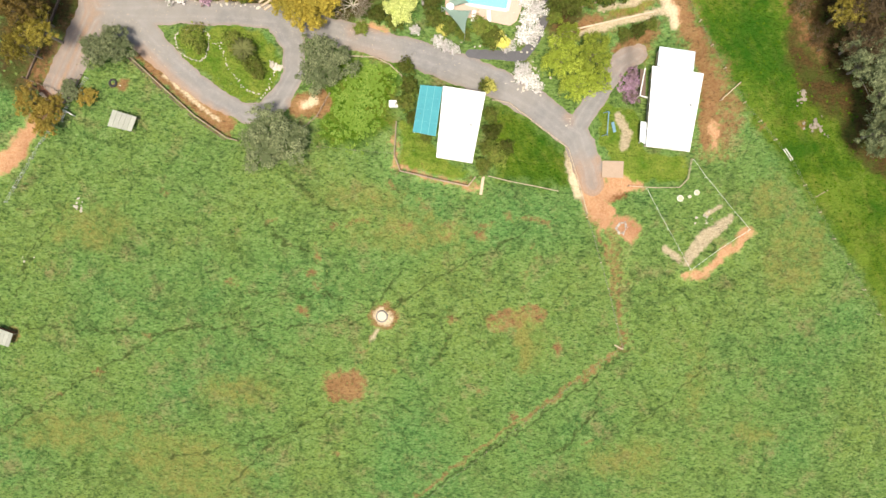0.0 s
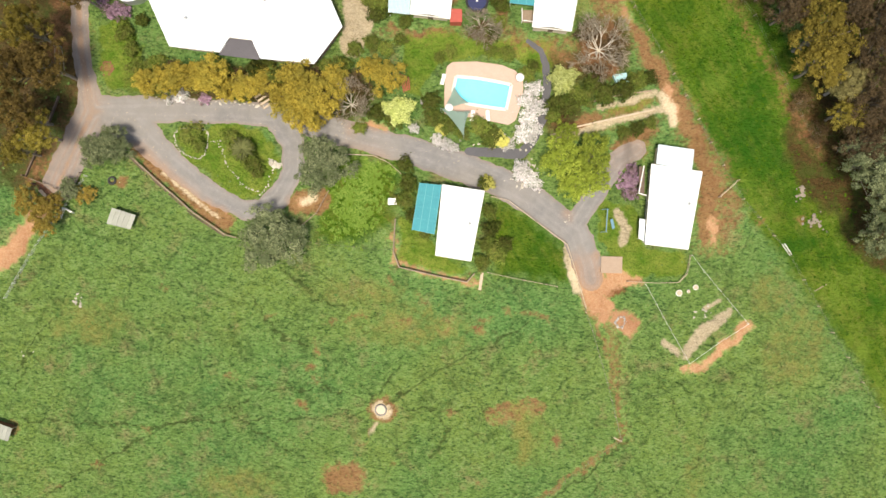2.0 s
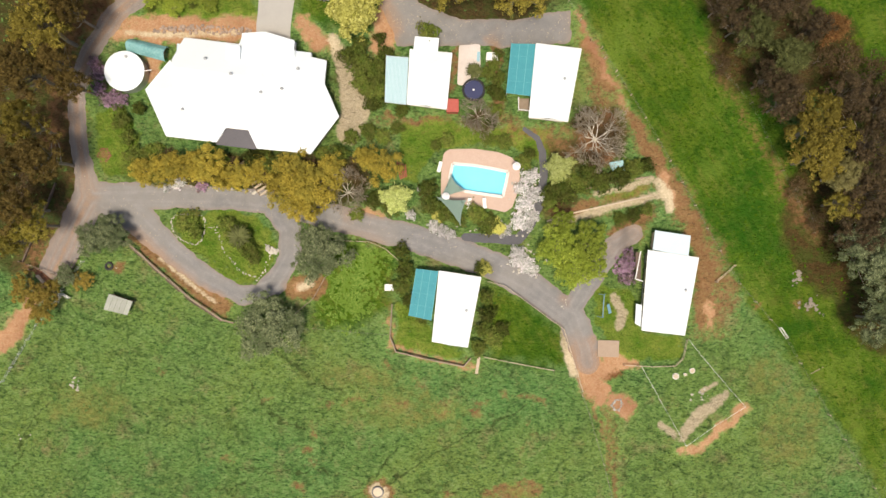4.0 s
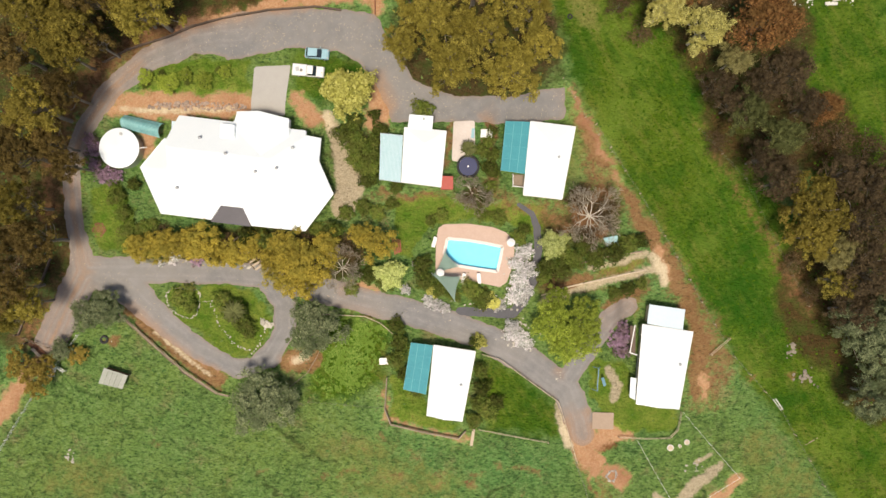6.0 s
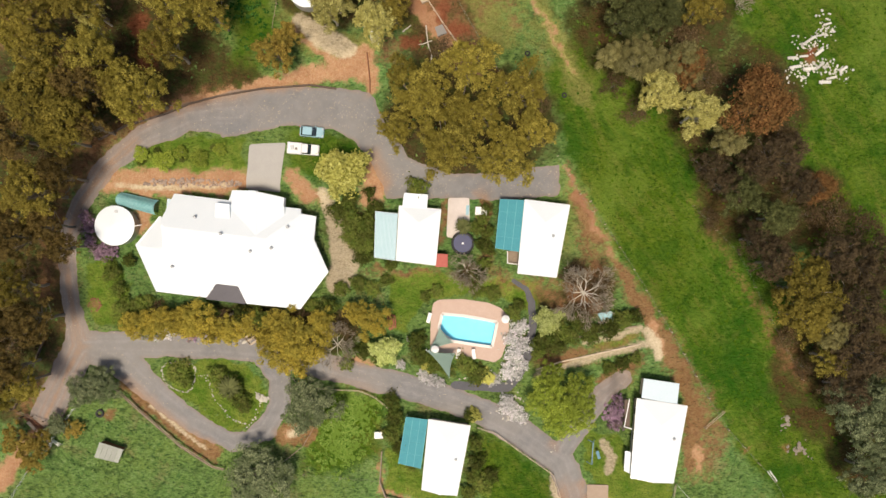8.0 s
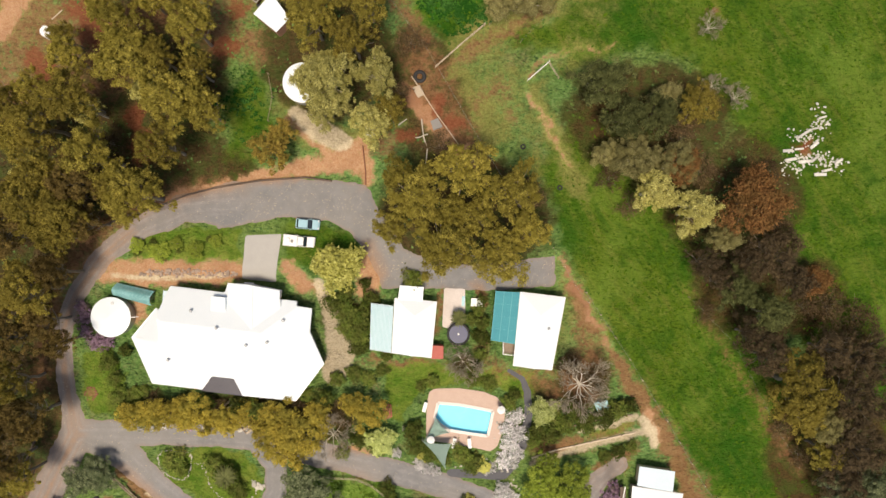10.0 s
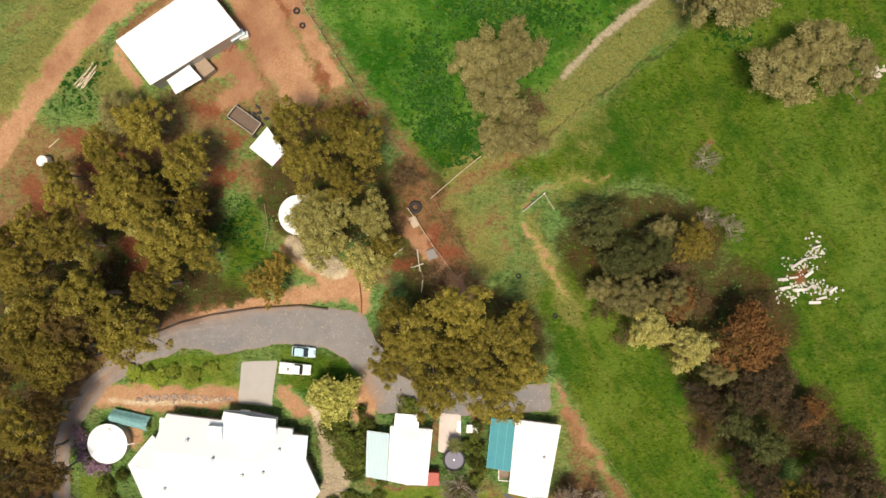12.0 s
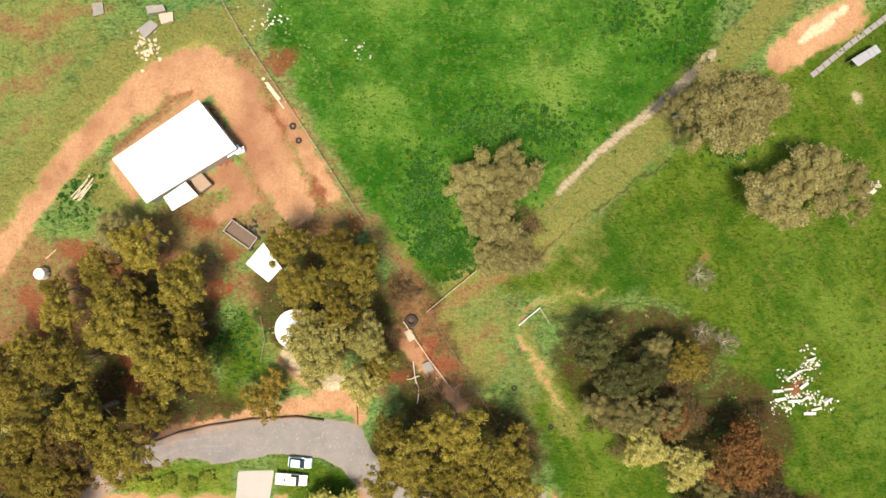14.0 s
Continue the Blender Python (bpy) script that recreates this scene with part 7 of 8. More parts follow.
WIRE = dict(post_r=0.06, rail=(0.014, 0.014))
fence([(-53, 32.5), (-48.1, 27.9), (-42.5, 22.8), (-37.2, 19.1), (-35.3, 18.6)], 2.4, 1.1, 2, M_TIMBER, M_TIMBER, "weathered post and rail fence along the driveway loop", rail=(0.14, 0.12))
fence([(-24.7, 20.2), (-21.5, 22.8), (-19.3, 26.6)], 2.2, 1.1, 2, M_TIMBER, M_TIMBER, "weathered post and rail fence beside the loop")
fence([(-19.8, 32.9), (-15.9, 32.7), (-11.6, 32.5), (-9, 31.3), (-7, 29.5)], 2.4, 1.1, 2, M_TIMBER, M_PALE_TIMBER, "post and rail fence at the small green paddock")
fence([(-8, 21.8), (-8.4, 16.2), (-7.4, 13.5), (-0.5, 11.9), (4.3, 10.9), (5.6, 12.4)], 2.4, 1.0, 2, M_TIMBER, M_TIMBER, "timber fence round the cabin's lawn", rail=(0.16, 0.12))
fence([(7.9, 12.6), (11.4, 11.8), (20.1, 10.1)], 2.6, 1.0, 2, M_PALE_TIMBER, M_PALE_TIMBER, "pale rail fence below the cabin")
fence([(8.5, 25.7), (11.4, 25), (16.2, 21.4), (21.7, 17.4), (23.3, 12.5), (25.3, 6.2)], 2.4, 1.0, 2, M_TIMBER, M_PALE_TIMBER, "post and rail fence along the driveway")
fence([(32.4, 11), (37.4, 10.7), (41.4, 10.8), (42.8, 12.3), (43.1, 15.6)], 2.2, 1.0, 2, M_TIMBER, M_PALE_TIMBER, "pale timber fence round the cabin's yard")
fence([(-21.6, 17.6), (-15.2, 17), (-8.8, 16.5)], 5.0, 1.1, 2, M_TIMBER, M_WIRE, "thin wire fence below the green paddock", **WIRE)
fence([(47.9, 25.7), (51, 28.5)], 3.5, 1.2, 2, M_PALE_TIMBER, M_PALE_TIMBER, "pale timber gate rail across the bank", group="")
fence([(-76, 8.2), (-69.4, 18.2), (-64.6, 24.2), (-60.8, 29.2)], 3.0, 1.1, 3, M_TRIM, M_STEEL, "pale wire fence beside the red track", rail=(0.025, 0.025))
TAPE = dict(post_r=0.035, rail=(0.035, 0.02))
fence([(35.6, 10.5), (39.7, 3.4), (44, -3.7)], 4.5, 0.9, 1, M_WHITE_PLASTIC, M_WHITE_PLASTIC, "white tape fence of the pen", **TAPE)
fence([(43.4, 15.5), (48.6, 9.6), (54.2, 3.4)], 4.5, 0.9, 1, M_WHITE_PLASTIC, M_WHITE_PLASTIC, "white tape fence of the pen", **TAPE)
fence([(44, -3.7), (49, 0), (54.2, 3.4)], 4.5, 0.9, 1, M_WHITE_PLASTIC, M_WHITE_PLASTIC, "white tape fence of the pen", **TAPE)
fence([(24, 8.9), (26.5, 2.3), (29.4, -7.1), (31.1, -13.4), (32.3, -17.8)], 4.0, 1.0, 2, M_PALE_TIMBER, M_WIRE, "wire fence down the paddock's edge", post_r=0.06, rail=(0.03, 0.03))
fence([(32.4, -17.5), (26.4, -22), (18.2, -28.7), (7.9, -37), (-4.1, -46.6)], 6.0, 1.0, 2, M_TIMBER, M_WIRE, "wire fence along the foot of the paddock", **WIRE)
fence([(26.9, 64.5), (34.6, 53.2), (41.3, 42.6), (48.3, 31), (52.1, 25.3), (60.8, 15.9), (69.5, 1.8), (78.6, -11.8), (86.1, -24)], 5.0, 1.1, 3, M_PALE_TIMBER, M_WIRE, "boundary fence of pale posts and wire", post_r=0.09, rail=(0.014, 0.014))
fence([(21.3, 71.9), (25.2, 65.7), (29.6, 60)], 4.0, 1.1, 2, M_PALE_TIMBER, M_WIRE, "boundary fence of pale posts and wire", **WIRE)
fence([(-31.3, 151.9), (-27.8, 145.7), (-22.5, 137.7), (-15.4, 126.9), (-8.3, 115.7)], 4.0, 1.2, 3, M_PALE_TIMBER, M_TIMBER, "long wire fence with a mown strip beside it", post_r=0.09, rail=(0.04, 0.04))
fence([(2, 100.8), (6.1, 104.3), (9.9, 107.4)], 2.5, 1.2, 3, M_PALE_TIMBER, M_PALE_TIMBER, "pale rail fence at the green paddock", rail=(0.05, 0.07))
fence([(-1.7, 99.2), (2.4, 93.1), (6.3, 87.8)], 2.5, 1.2, 2, M_PALE_TIMBER, M_PALE_TIMBER, "old pale rail fence among the red earth", rail=(0.06, 0.1))
fence([(-8.3, 115.7), (0.6, 103.8), (8.8, 89.9), (13.5, 82.3)], 5.0, 1.1, 3, M_TIMBER, M_WIRE, "wire fence along the red track", **WIRE)
fence([(16.8, 98.7), (20.1, 101.5)], 2.6, 1.2, 4, M_TRIM, M_TRIM, "pale metal farm gate", name="farm_gate", group="")
fence([(20.1, 101.5), (21.7, 99)], 2.0, 1.1, 2, M_PALE_TIMBER, M_PALE_TIMBER, "short pale rail at the gate", group="")
fence([(10.6, 107.4), (23.8, 119.5), (34.1, 129.6), (47.3, 142.4)], 5.0, 1.1, 3, M_TIMBER, M_WIRE, "wire fence beside the pale track", **WIRE)
fence([(15.6, 104.7), (24.8, 113.7), (39.6, 124.3)], 6.0, 1.1, 2, M_TIMBER, M_WIRE, "wire fence of the lane", **WIRE)
fence([(44.1, 63.8), (52.3, 55.7), (58.3, 44.6), (64.5, 34.1)], 6.0, 1.1, 2, M_TIMBER, M_WIRE, "old wire fence under the tree row", **WIRE)
fence([(-70.3, 28.7), (-64, 26.2), (-61.6, 29.7)], 2.5, 1.2, 2, M_DARK_TIMBER, M_TIMBER, "timber gate and rails at the drive's end")
fence([(-24.9, 100), (-24.3, 96.3), (-25.1, 92.5)], 2.5, 0.9, 1, M_TIMBER, M_TIMBER, "low timber rail beside the grass bank", group="")

# log edging and beams laid on the ground


def beam(a, b, w, h, mat, label, name="timber_beam", group="", lift=0.0):
    m = lerp2(a, b, 0.5)
    th = empty(name, (*m, gz(*m)), label, "beam", group)
    wpart("beam", bar((*a, gz(*a) + h / 2 + lift), (*b, gz(*b) + h / 2 + lift), w, h, 0.02), mat, th)


def edging(pts, spacing, w, h, mat, label):
    """Logs laid end to end, each a part, with stub posts."""
    th = empty("log_edging", (*pts[0], gz(*pts[0])), label, "edging")
    for a, b in zip(pts, pts[1:]):
        n = max(1, round(math.hypot(b[0] - a[0], b[1] - a[1]) / spacing))
        for k in range(n):
            p, q = lerp2(a, b, (k + 0.02) / n), lerp2(a, b, (k + 0.98) / n)
            wpart("log", bar((*p, gz(*p) + h / 2), (*q, gz(*q) + h / 2), w, h, 0.03), mat, th)
            wpart("stub_post", box((0.14, 0.14, h + 0.4), (*p, gz(*p) + h / 2)), mat, th)


edging([(-54.5, 74.8), (-50.2, 76.9), (-43.4, 78.9), (-39.3, 80.5), (-34.5, 81.7), (-27, 82.9), (-19.2, 83.4), (-14.9, 82.8)], 2.4, 0.22, 0.55, M_DARK_TIMBER, "dark log edging along the top of the gravel yard")
edging([(-64.9, 42.5), (-67.5, 36.8), (-70, 31.8), (-71.4, 29)], 2.4, 0.25, 0.5, M_DARK_TIMBER, "dark sleeper wall along the red lane")
edging([(-9.8, 88.4), (-9.4, 84.4), (-9.4, 82.1)], 2.0, 0.15, 0.5, M_RUST, "rusty edging rail at the yard's corner")
edging([(-53.8, 32.7), (-48.6, 27.7), (-43, 22.5), (-37.5, 18.8)], 2.4, 0.2, 0.25, M_DARK_TIMBER, "dark sleepers along the driveway bank")
edging([(18.4, 36), (22.7, 37.4), (28.5, 38.7), (36.2, 40.4)], 2.4, 0.25, 0.3, M_PALE_TIMBER, "pale sleepers of the garden terrace")
edging([(22.2, 40.7), (28.4, 42.4), (35.6, 43.5)], 2.4, 0.22, 0.3, M_TIMBER, "weathered sleepers of the upper terrace")
beam(*[(7, 12.6), (6.6, 9.5)], 0.5, 0.25, M_PALE_TIMBER, "pale timber footbridge beam", "footbridge")
beam(*[(-68.9, 26.7), (-65.6, 23.2)], 0.4, 0.3, M_PALE_TIMBER, "pale timber bearer at the gate")
for k, (a, b) in enumerate((((-55.8, 119), (-52.9, 123)), ((-56.2, 119.4), (-53.2, 122.3)), ((-55.1, 118.7), (-52.3, 122.5)), ((-55.3, 119.2), (-52.7, 121.9)), ((-54.7, 118.8), (-52.5, 121.5)))):
    beam(a, b, 0.2, 0.18, M_PALE_TIMBER, "long pale pole in a loose heap", "timber_pole", "loose poles", 0.05 * k)
beam(*[(-60.8, 109.3), (-59, 110.8)], 0.16, 0.14, M_PALE_TIMBER, "single pale pole on the grass", "timber_pole")
beam(*[(-24.1, 138.2), (-21.4, 134.7)], 0.5, 0.15, M_PALE_TIMBER, "pale boards beside the fence", "timber_boards")
beam(*[(-23.4, 136.9), (-20.7, 133.3)], 0.25, 0.15, M_PALE_TIMBER, "pale boards beside the fence", "timber_boards")
beam(*[(60.1, 17.6), (61.5, 15.7)], 0.16, 0.12, M_TRIM, "white pole lying in the grass", "fallen_pole")
beam(*[(59.7, 17.5), (61.2, 15.5)], 0.12, 0.1, M_TRIM, "white pole lying in the grass", "fallen_pole")
beam(*[(66, 9.2), (68.1, 10.4)], 0.14, 0.12, M_TIMBER, "grey branch lying in the grass", "fallen_branch")
beam(*[(30.9, -17.3), (32.4, -18.1)], 0.2, 0.2, M_PALE_TIMBER, "pale log at the fence corner", "fallen_log")

# ---- vehicles ----


def extruded(profile, y0, y1, top_pull=0.0, bevel=0.04):
    """A side outline (x, z) drawn across the width; the upper edge may lean in."""
    bm = bmesh.new()
    zs = [z for _, z in profile]
    lo, hi = min(zs), max(zs)
    rows = [[bm.verts.new((x, y + (-1 if y > 0 else 1) * top_pull * (z - lo) / (hi - lo), z)) for x, z in profile] for y in (y0, y1)]
    n = len(profile)
    bm.faces.new(rows[0])
    bm.faces.new(rows[1][::-1])
    for i in range(n):
        bm.faces.new((rows[0][i], rows[1][i], rows[1][(i + 1) % n], rows[0][(i + 1) % n]))
    bmesh.ops.recalc_face_normals(bm, faces=bm.faces[:])
    if bevel:
        bmesh.ops.bevel(bm, geom=bm.edges[:], offset=bevel, segments=2, affect="EDGES")
    return bm


def wheels(car, base, half, r=0.31):
    for x in base:
        for s in (-1, 1):
            made = []
            for rr, wd in ((r, 0.2), (r * 0.62, 0.22)):
                bm = tube(rr, wd, (0, 0, -wd / 2), 20, None, 0.02)
                bmesh.ops.transform(bm, matrix=pose(x, s * half, r, 90, 0, 0), verts=bm.verts)
                made.append(bm)
            part("rim", made[1], M_STEEL, part("wheel", made[0], M_BLACK, car), "grey steel rim")



def hatchback(at, turn):
    g = gz(*at)
    car = tagged(new("hatchback_car"), "pale blue hatchback parked at the lawn's edge", "car")
    part("body", extruded([(-1.95, 0.3), (-1.98, 0.75), (-1.8, 0.98), (0.75, 1.0), (1.7, 0.84), (1.96, 0.6), (1.95, 0.28)], -0.84, 0.84, 0.06, 0.09), M_CAR_BLUE, car)
    part("cabin_glass", extruded([(-1.75, 0.96), (-1.45, 1.36), (0.1, 1.4), (0.85, 0.97)], -0.74, 0.74, 0.16, 0.04), M_GLASS_DARK, car, "dark tinted windows")
    part("roof", extruded([(-1.42, 1.3), (-1.36, 1.42), (0.0, 1.46), (0.18, 1.36)], -0.66, 0.66, 0.04, 0.04), M_CAR_BLUE, car, "pale blue roof panel")
    for s in (-1, 1):
        part("headlight", box((0.2, 0.32, 0.14), (1.78, s * 0.58, 0.74), 0, 0.03), M_STEEL, car, "clear headlight")
        part("tail_light", box((0.1, 0.2, 0.3), (-1.93, s * 0.66, 0.8), 0, 0.03), M_RED, car, "red tail light")
        part("mirror", box((0.12, 0.2, 0.12), (0.55, s * 0.92, 1.0), 0, 0.03), M_CAR_BLUE, car)
    wheels(car, (-1.25, 1.22), 0.78)
    car.matrix_basis = pose(*at, g + 0.04, 0, 0, turn)


def utility(at, turn):
    g = gz(*at)
    car = tagged(new("utility_truck"), "white utility truck with a loaded tray", "truck")
    part("chassis", box((4.9, 1.3, 0.22), (0, 0, 0.52), 0, 0.03), M_BLACK, car)
    part("bonnet", extruded([(1.25, 0.5), (1.25, 1.08), (2.4, 0.98), (2.55, 0.75), (2.55, 0.45)], -0.86, 0.86, 0.05, 0.06), M_CAR_WHITE, car)
    part("cab", extruded([(-0.2, 0.5), (-0.2, 1.1), (1.35, 1.08), (1.35, 0.5)], -0.88, 0.88, 0.02, 0.05), M_CAR_WHITE, car)
    part("cab_glass", extruded([(-0.15, 1.08), (0.0, 1.62), (0.85, 1.64), (1.32, 1.08)], -0.82, 0.82, 0.14, 0.04), M_GLASS_DARK, car, "dark windscreen and windows")
    part("cab_roof", extruded([(-0.12, 1.62), (-0.08, 1.72), (0.72, 1.74), (0.88, 1.64)], -0.7, 0.7, 0.02, 0.03), M_CAR_WHITE, car)
    part("tray", box((2.35, 1.86, 0.1), (-1.42, 0, 0.85), 0, 0.02), M_STEEL, car, "steel tray floor")
    for s in (-1, 1):
        part("tray_side", box((2.35, 0.05, 0.3), (-1.42, s * 0.92, 1.0), 0, 0.015), M_CAR_WHITE, car)
        part("headlight", box((0.14, 0.3, 0.16), (2.5, s * 0.66, 0.78), 0, 0.03), M_STEEL, car, "clear headlight")
    part("tailgate", box((0.05, 1.86, 0.3), (-2.6, 0, 1.0), 0, 0.015), M_CAR_WHITE, car)
    part("tray_lid", box((2.2, 1.7, 0.05), (-1.42, 0, 1.16), 0, 0.02), M_WHITE_PLASTIC, car, "white tray cover")
    part("load_box", box((0.55, 0.7, 0.22), (-1.75, 0.05, 1.3), 12, 0.03), M_STEEL, car, "grey box on the tray")
    part("load_box", box((0.35, 0.45, 0.2), (-1.1, -0.1, 1.29), -8, 0.03), M_GREY_STONE, car, "grey box on the tray")
    wheels(car, (-1.55, 1.65), 0.8, 0.36)
    car.matrix_basis = pose(*at, g + 0.04, 0, 0, turn)


hatchback((-18.9, 75.8), -5)
utility((-20.3, 73), -5)

# ---- stones ----
PEBBLES = [rock(k, 1.0, 0.7) for k in range(6)]


def stones(name, label, spots, size, material, spread, category="stones", group="", piece="stone"):
    """Loose stones, each a part, at the places given."""
    rnd = random.Random(len(spots) * 7 + int(spots[0][0] * 10))
    th = empty(name, (*spots[0][:2], gz(*spots[0][:2])), label, category, group)
    data = []
    for me in PEBBLES:
        m = me.copy()
        m.materials.append(material)
        data.append(m)
    x0, y0, z0 = th.location
    for p in spots:
        s = size * rnd.uniform(0.55, 1.4)
        x, y = p[0] + rnd.gauss(0, spread), p[1] + rnd.gauss(0, spread)
        o = new(piece, rnd.choice(data))
        o.parent = th
        o.matrix_basis = pose(x - x0, y - y0, gz(x, y) + 0.25 * s - z0, rnd.uniform(-20, 20), rnd.uniform(-20, 20), rnd.uniform(0, 360)) @ Matrix.Diagonal((s * rnd.uniform(0.8, 1.6), s, s * 0.8, 1))


def along(pts, step):
    out = []
    for a, b in zip(pts, pts[1:]):
        n = max(1, round(math.hypot(b[0] - a[0], b[1] - a[1]) / step))
        out += [lerp2(a, b, k / n) for k in range(n)]
    return out


def scatter(c, rx, ry, n, seed):
    rnd = random.Random(seed)
    return [(c[0] + rnd.gauss(0, rx), c[1] + rnd.gauss(0, ry)) for _ in range(n)]


M_RUBBLE = surface("white_rubble", (0.36, 0.35, 0.31), (0.72, 0.7, 0.65), 1.5, 9, 0.9, 0.0, 0.03, vary=0.15)
M_BANK_STONE = surface("brownish_stone", (0.2, 0.14, 0.1), (0.42, 0.33, 0.27), 1.5, 9, 0.9, 0.0, 0.03, vary=0.25)
stones("garden_edging", "ring of white-painted edging stones on the island", along([(-43, 37.3), (-44.8, 37.2), (-45.6, 36.2), (-45.4, 34.6), (-44.8, 33.5), (-43.2, 32.5), (-41.6, 32), (-40.5, 32.7), (-40, 34.4), (-39.7, 36.3), (-40.4, 37), (-41.9, 37.1), (-43, 37.3)], 0.28), 0.13, M_STONE, 0.06, "edging")
stones("garden_edging", "white edging stones round the island bed", along([(-39.2, 35.2), (-37.9, 34.9), (-37.4, 33.2), (-36.8, 31.2), (-36, 29.9), (-34.6, 28.1), (-33, 27), (-31.1, 26), (-30.1, 27.3), (-29, 29.6), (-28.5, 31.2), (-29.9, 32.5)], 0.36), 0.13, M_STONE, 0.16, "edging")
stones("rockery", "pale boulders at the end of the island", scatter((-28.5, 31), 0.5, 0.4, 7, 3), 0.4, M_STONE, 0.1, "rocks")
stones("stone_wall", "low wall of loose pale stones on the bank", along([(-47.3, 67.4), (-43.7, 67.9), (-37.9, 68), (-31.3, 67.8)], 0.22) + along([(-46, 67.9), (-38.9, 67.5), (-31.5, 67.4)], 0.3), 0.24, M_BANK_STONE, 0.22, "stone wall")
stones("rubble_heap", "heap of white rubble and broken stone on grass", scatter((64.4, 92), 0.8, 1.2, 70, 5) + scatter((61.6, 90), 1.4, 0.6, 40, 6) + scatter((67, 85.6), 1.3, 0.8, 70, 7) + scatter((60.6, 84.6), 1.2, 1.0, 40, 8) + scatter((62.8, 86.4), 1.5, 0.8, 60, 25), 0.17, M_RUBBLE, 0.1, "rubble")
heap = random.Random(27)
for x, y, size in ((61.8, 90.4, 3.4), (63.4, 91.2, 2.4), (64.6, 93, 1.8), (59.9, 86.3, 2.6), (59.3, 87.7, 2.2), (62.2, 86, 3.0), (63.8, 86.4, 2.2), (64.9, 83.9, 2.8), (66, 84.6, 2.4), (67.8, 86, 2.0), (61.2, 88, 2.0), (63.6, 88.6, 2.2)):
    c, w = heap.uniform(0.0, 0.9), 0.36 * size
    beam((x - w * math.cos(c), y - w * math.sin(c)), (x + w * math.cos(c), y + w * math.sin(c)), heap.uniform(0.2, 0.5), 0.2, M_RUBBLE, "long broken white slab in the rubble", "broken_slab", "broken slabs", heap.uniform(0.05, 0.35))
stones("white_rocks", "scatter of white rocks in the long grass", scatter((-23.2, 147), 1.9, 1.4, 60, 9), 0.17, M_RUBBLE, 0.1, "rocks")
stones("white_rocks", "scatter of white rocks in the long grass", scatter((-8.2, 142.2), 0.9, 0.8, 26, 19), 0.15, M_RUBBLE, 0.1, "rocks")
stones("field_stones", "small heap of pale stones in the paddock", scatter((-63.7, 7.6), 0.7, 0.5, 12, 10), 0.2, M_STONE, 0.1, "rocks", "paddock stones")
stones("field_stones", "small heap of pale stones in the paddock", scatter((-73.4, -1.5), 0.5, 0.6, 10, 11), 0.2, M_STONE, 0.1, "rocks", "paddock stones")
stones("field_stones", "pale stones beside the driveway", scatter((21.6, 21.7), 0.3, 0.5, 10, 12), 0.14, M_STONE, 0.1, "rocks")
stones("field_stones", "pale stones at the pen", scatter((45.7, 5.6), 1.2, 0.6, 14, 13), 0.22, M_STONE, 0.1, "rocks")
stones("debris_heap", "heap of grey sticks and stones on the grass", scatter((62.4, 26.3), 0.5, 0.7, 16, 14), 0.3, M_BARK, 0.1, "debris")
stones("debris_heap", "heap of grey sticks and stones on the grass", scatter((65, 21.8), 0.9, 0.7, 30, 15), 0.28, M_BARK, 0.1, "debris")
stones("border_stones", "row of pale stones before the autumn trees", along([(-48.3, 42.4), (-44.6, 42.4), (-40.3, 41.7), (-31.1, 41), (-29.2, 40.8)], 0.8), 0.22, M_STONE, 0.15, "edging")
stones("pool_rocks", "pale rocks in the flower bed by the pool", scatter((14.5, 40.5), 1.2, 2.6, 60, 16) + scatter((11.1, 34.8), 2.4, 0.6, 30, 17) + scatter((14.6, 29.2), 1.4, 1.4, 40, 18), 0.2, M_STONE, 0.1, "rocks")
stones("fire_ring", "ring of brown stones round a fire pit", along([(-57, 48.3), (-56, 48.2), (-55.6, 47.2), (-56.1, 46.2), (-57.1, 46.1), (-57.6, 47), (-57, 48.3)], 0.3), 0.15, M_RUST, 0.05, "fire pit")

# ---- trampoline, troughs, furniture and yard clutter ----
tr_ = (5.8, 57.6)
g = gz(*tr_)
tramp = empty("trampoline", (*tr_, g), "round navy trampoline with a padded rim", "trampoline")
wpart("mat", tube(1.55, 0.04, (*tr_, g + 0.86), 36), M_NAVY, tramp)
wpart("centre_mark", tube(0.16, 0.02, (*tr_, g + 0.895), 16), M_WHITE_PLASTIC, tramp, "pale mark in the middle")
wpart("rim_pad", ring(1.75, 0.17, (*tr_, g + 0.88), 36, 8, 0.4), M_BLACK, tramp, "dark padded rim")
for k in range(6):
    a = k * math.pi / 3
    wpart("leg", tube(0.03, 0.9, (tr_[0] + 1.8 * math.cos(a), tr_[1] + 1.8 * math.sin(a), g - 0.05), 8), M_STEEL, tramp)


def block(name, c, h, mat, label, category, lid=None, group=""):
    """A box-like body on the ground with a lid of its own."""
    m = lerp2(c[0], c[2], 0.5)
    g = gz(*m)
    th = empty(name, (*m, g), label, category, group)
    wpart("body", slab(inset(c, 0.06), g + h, h + 0.2), mat, th)
    wpart("lid", slab(c, g + h + 0.06, 0.06), lid or mat, th)


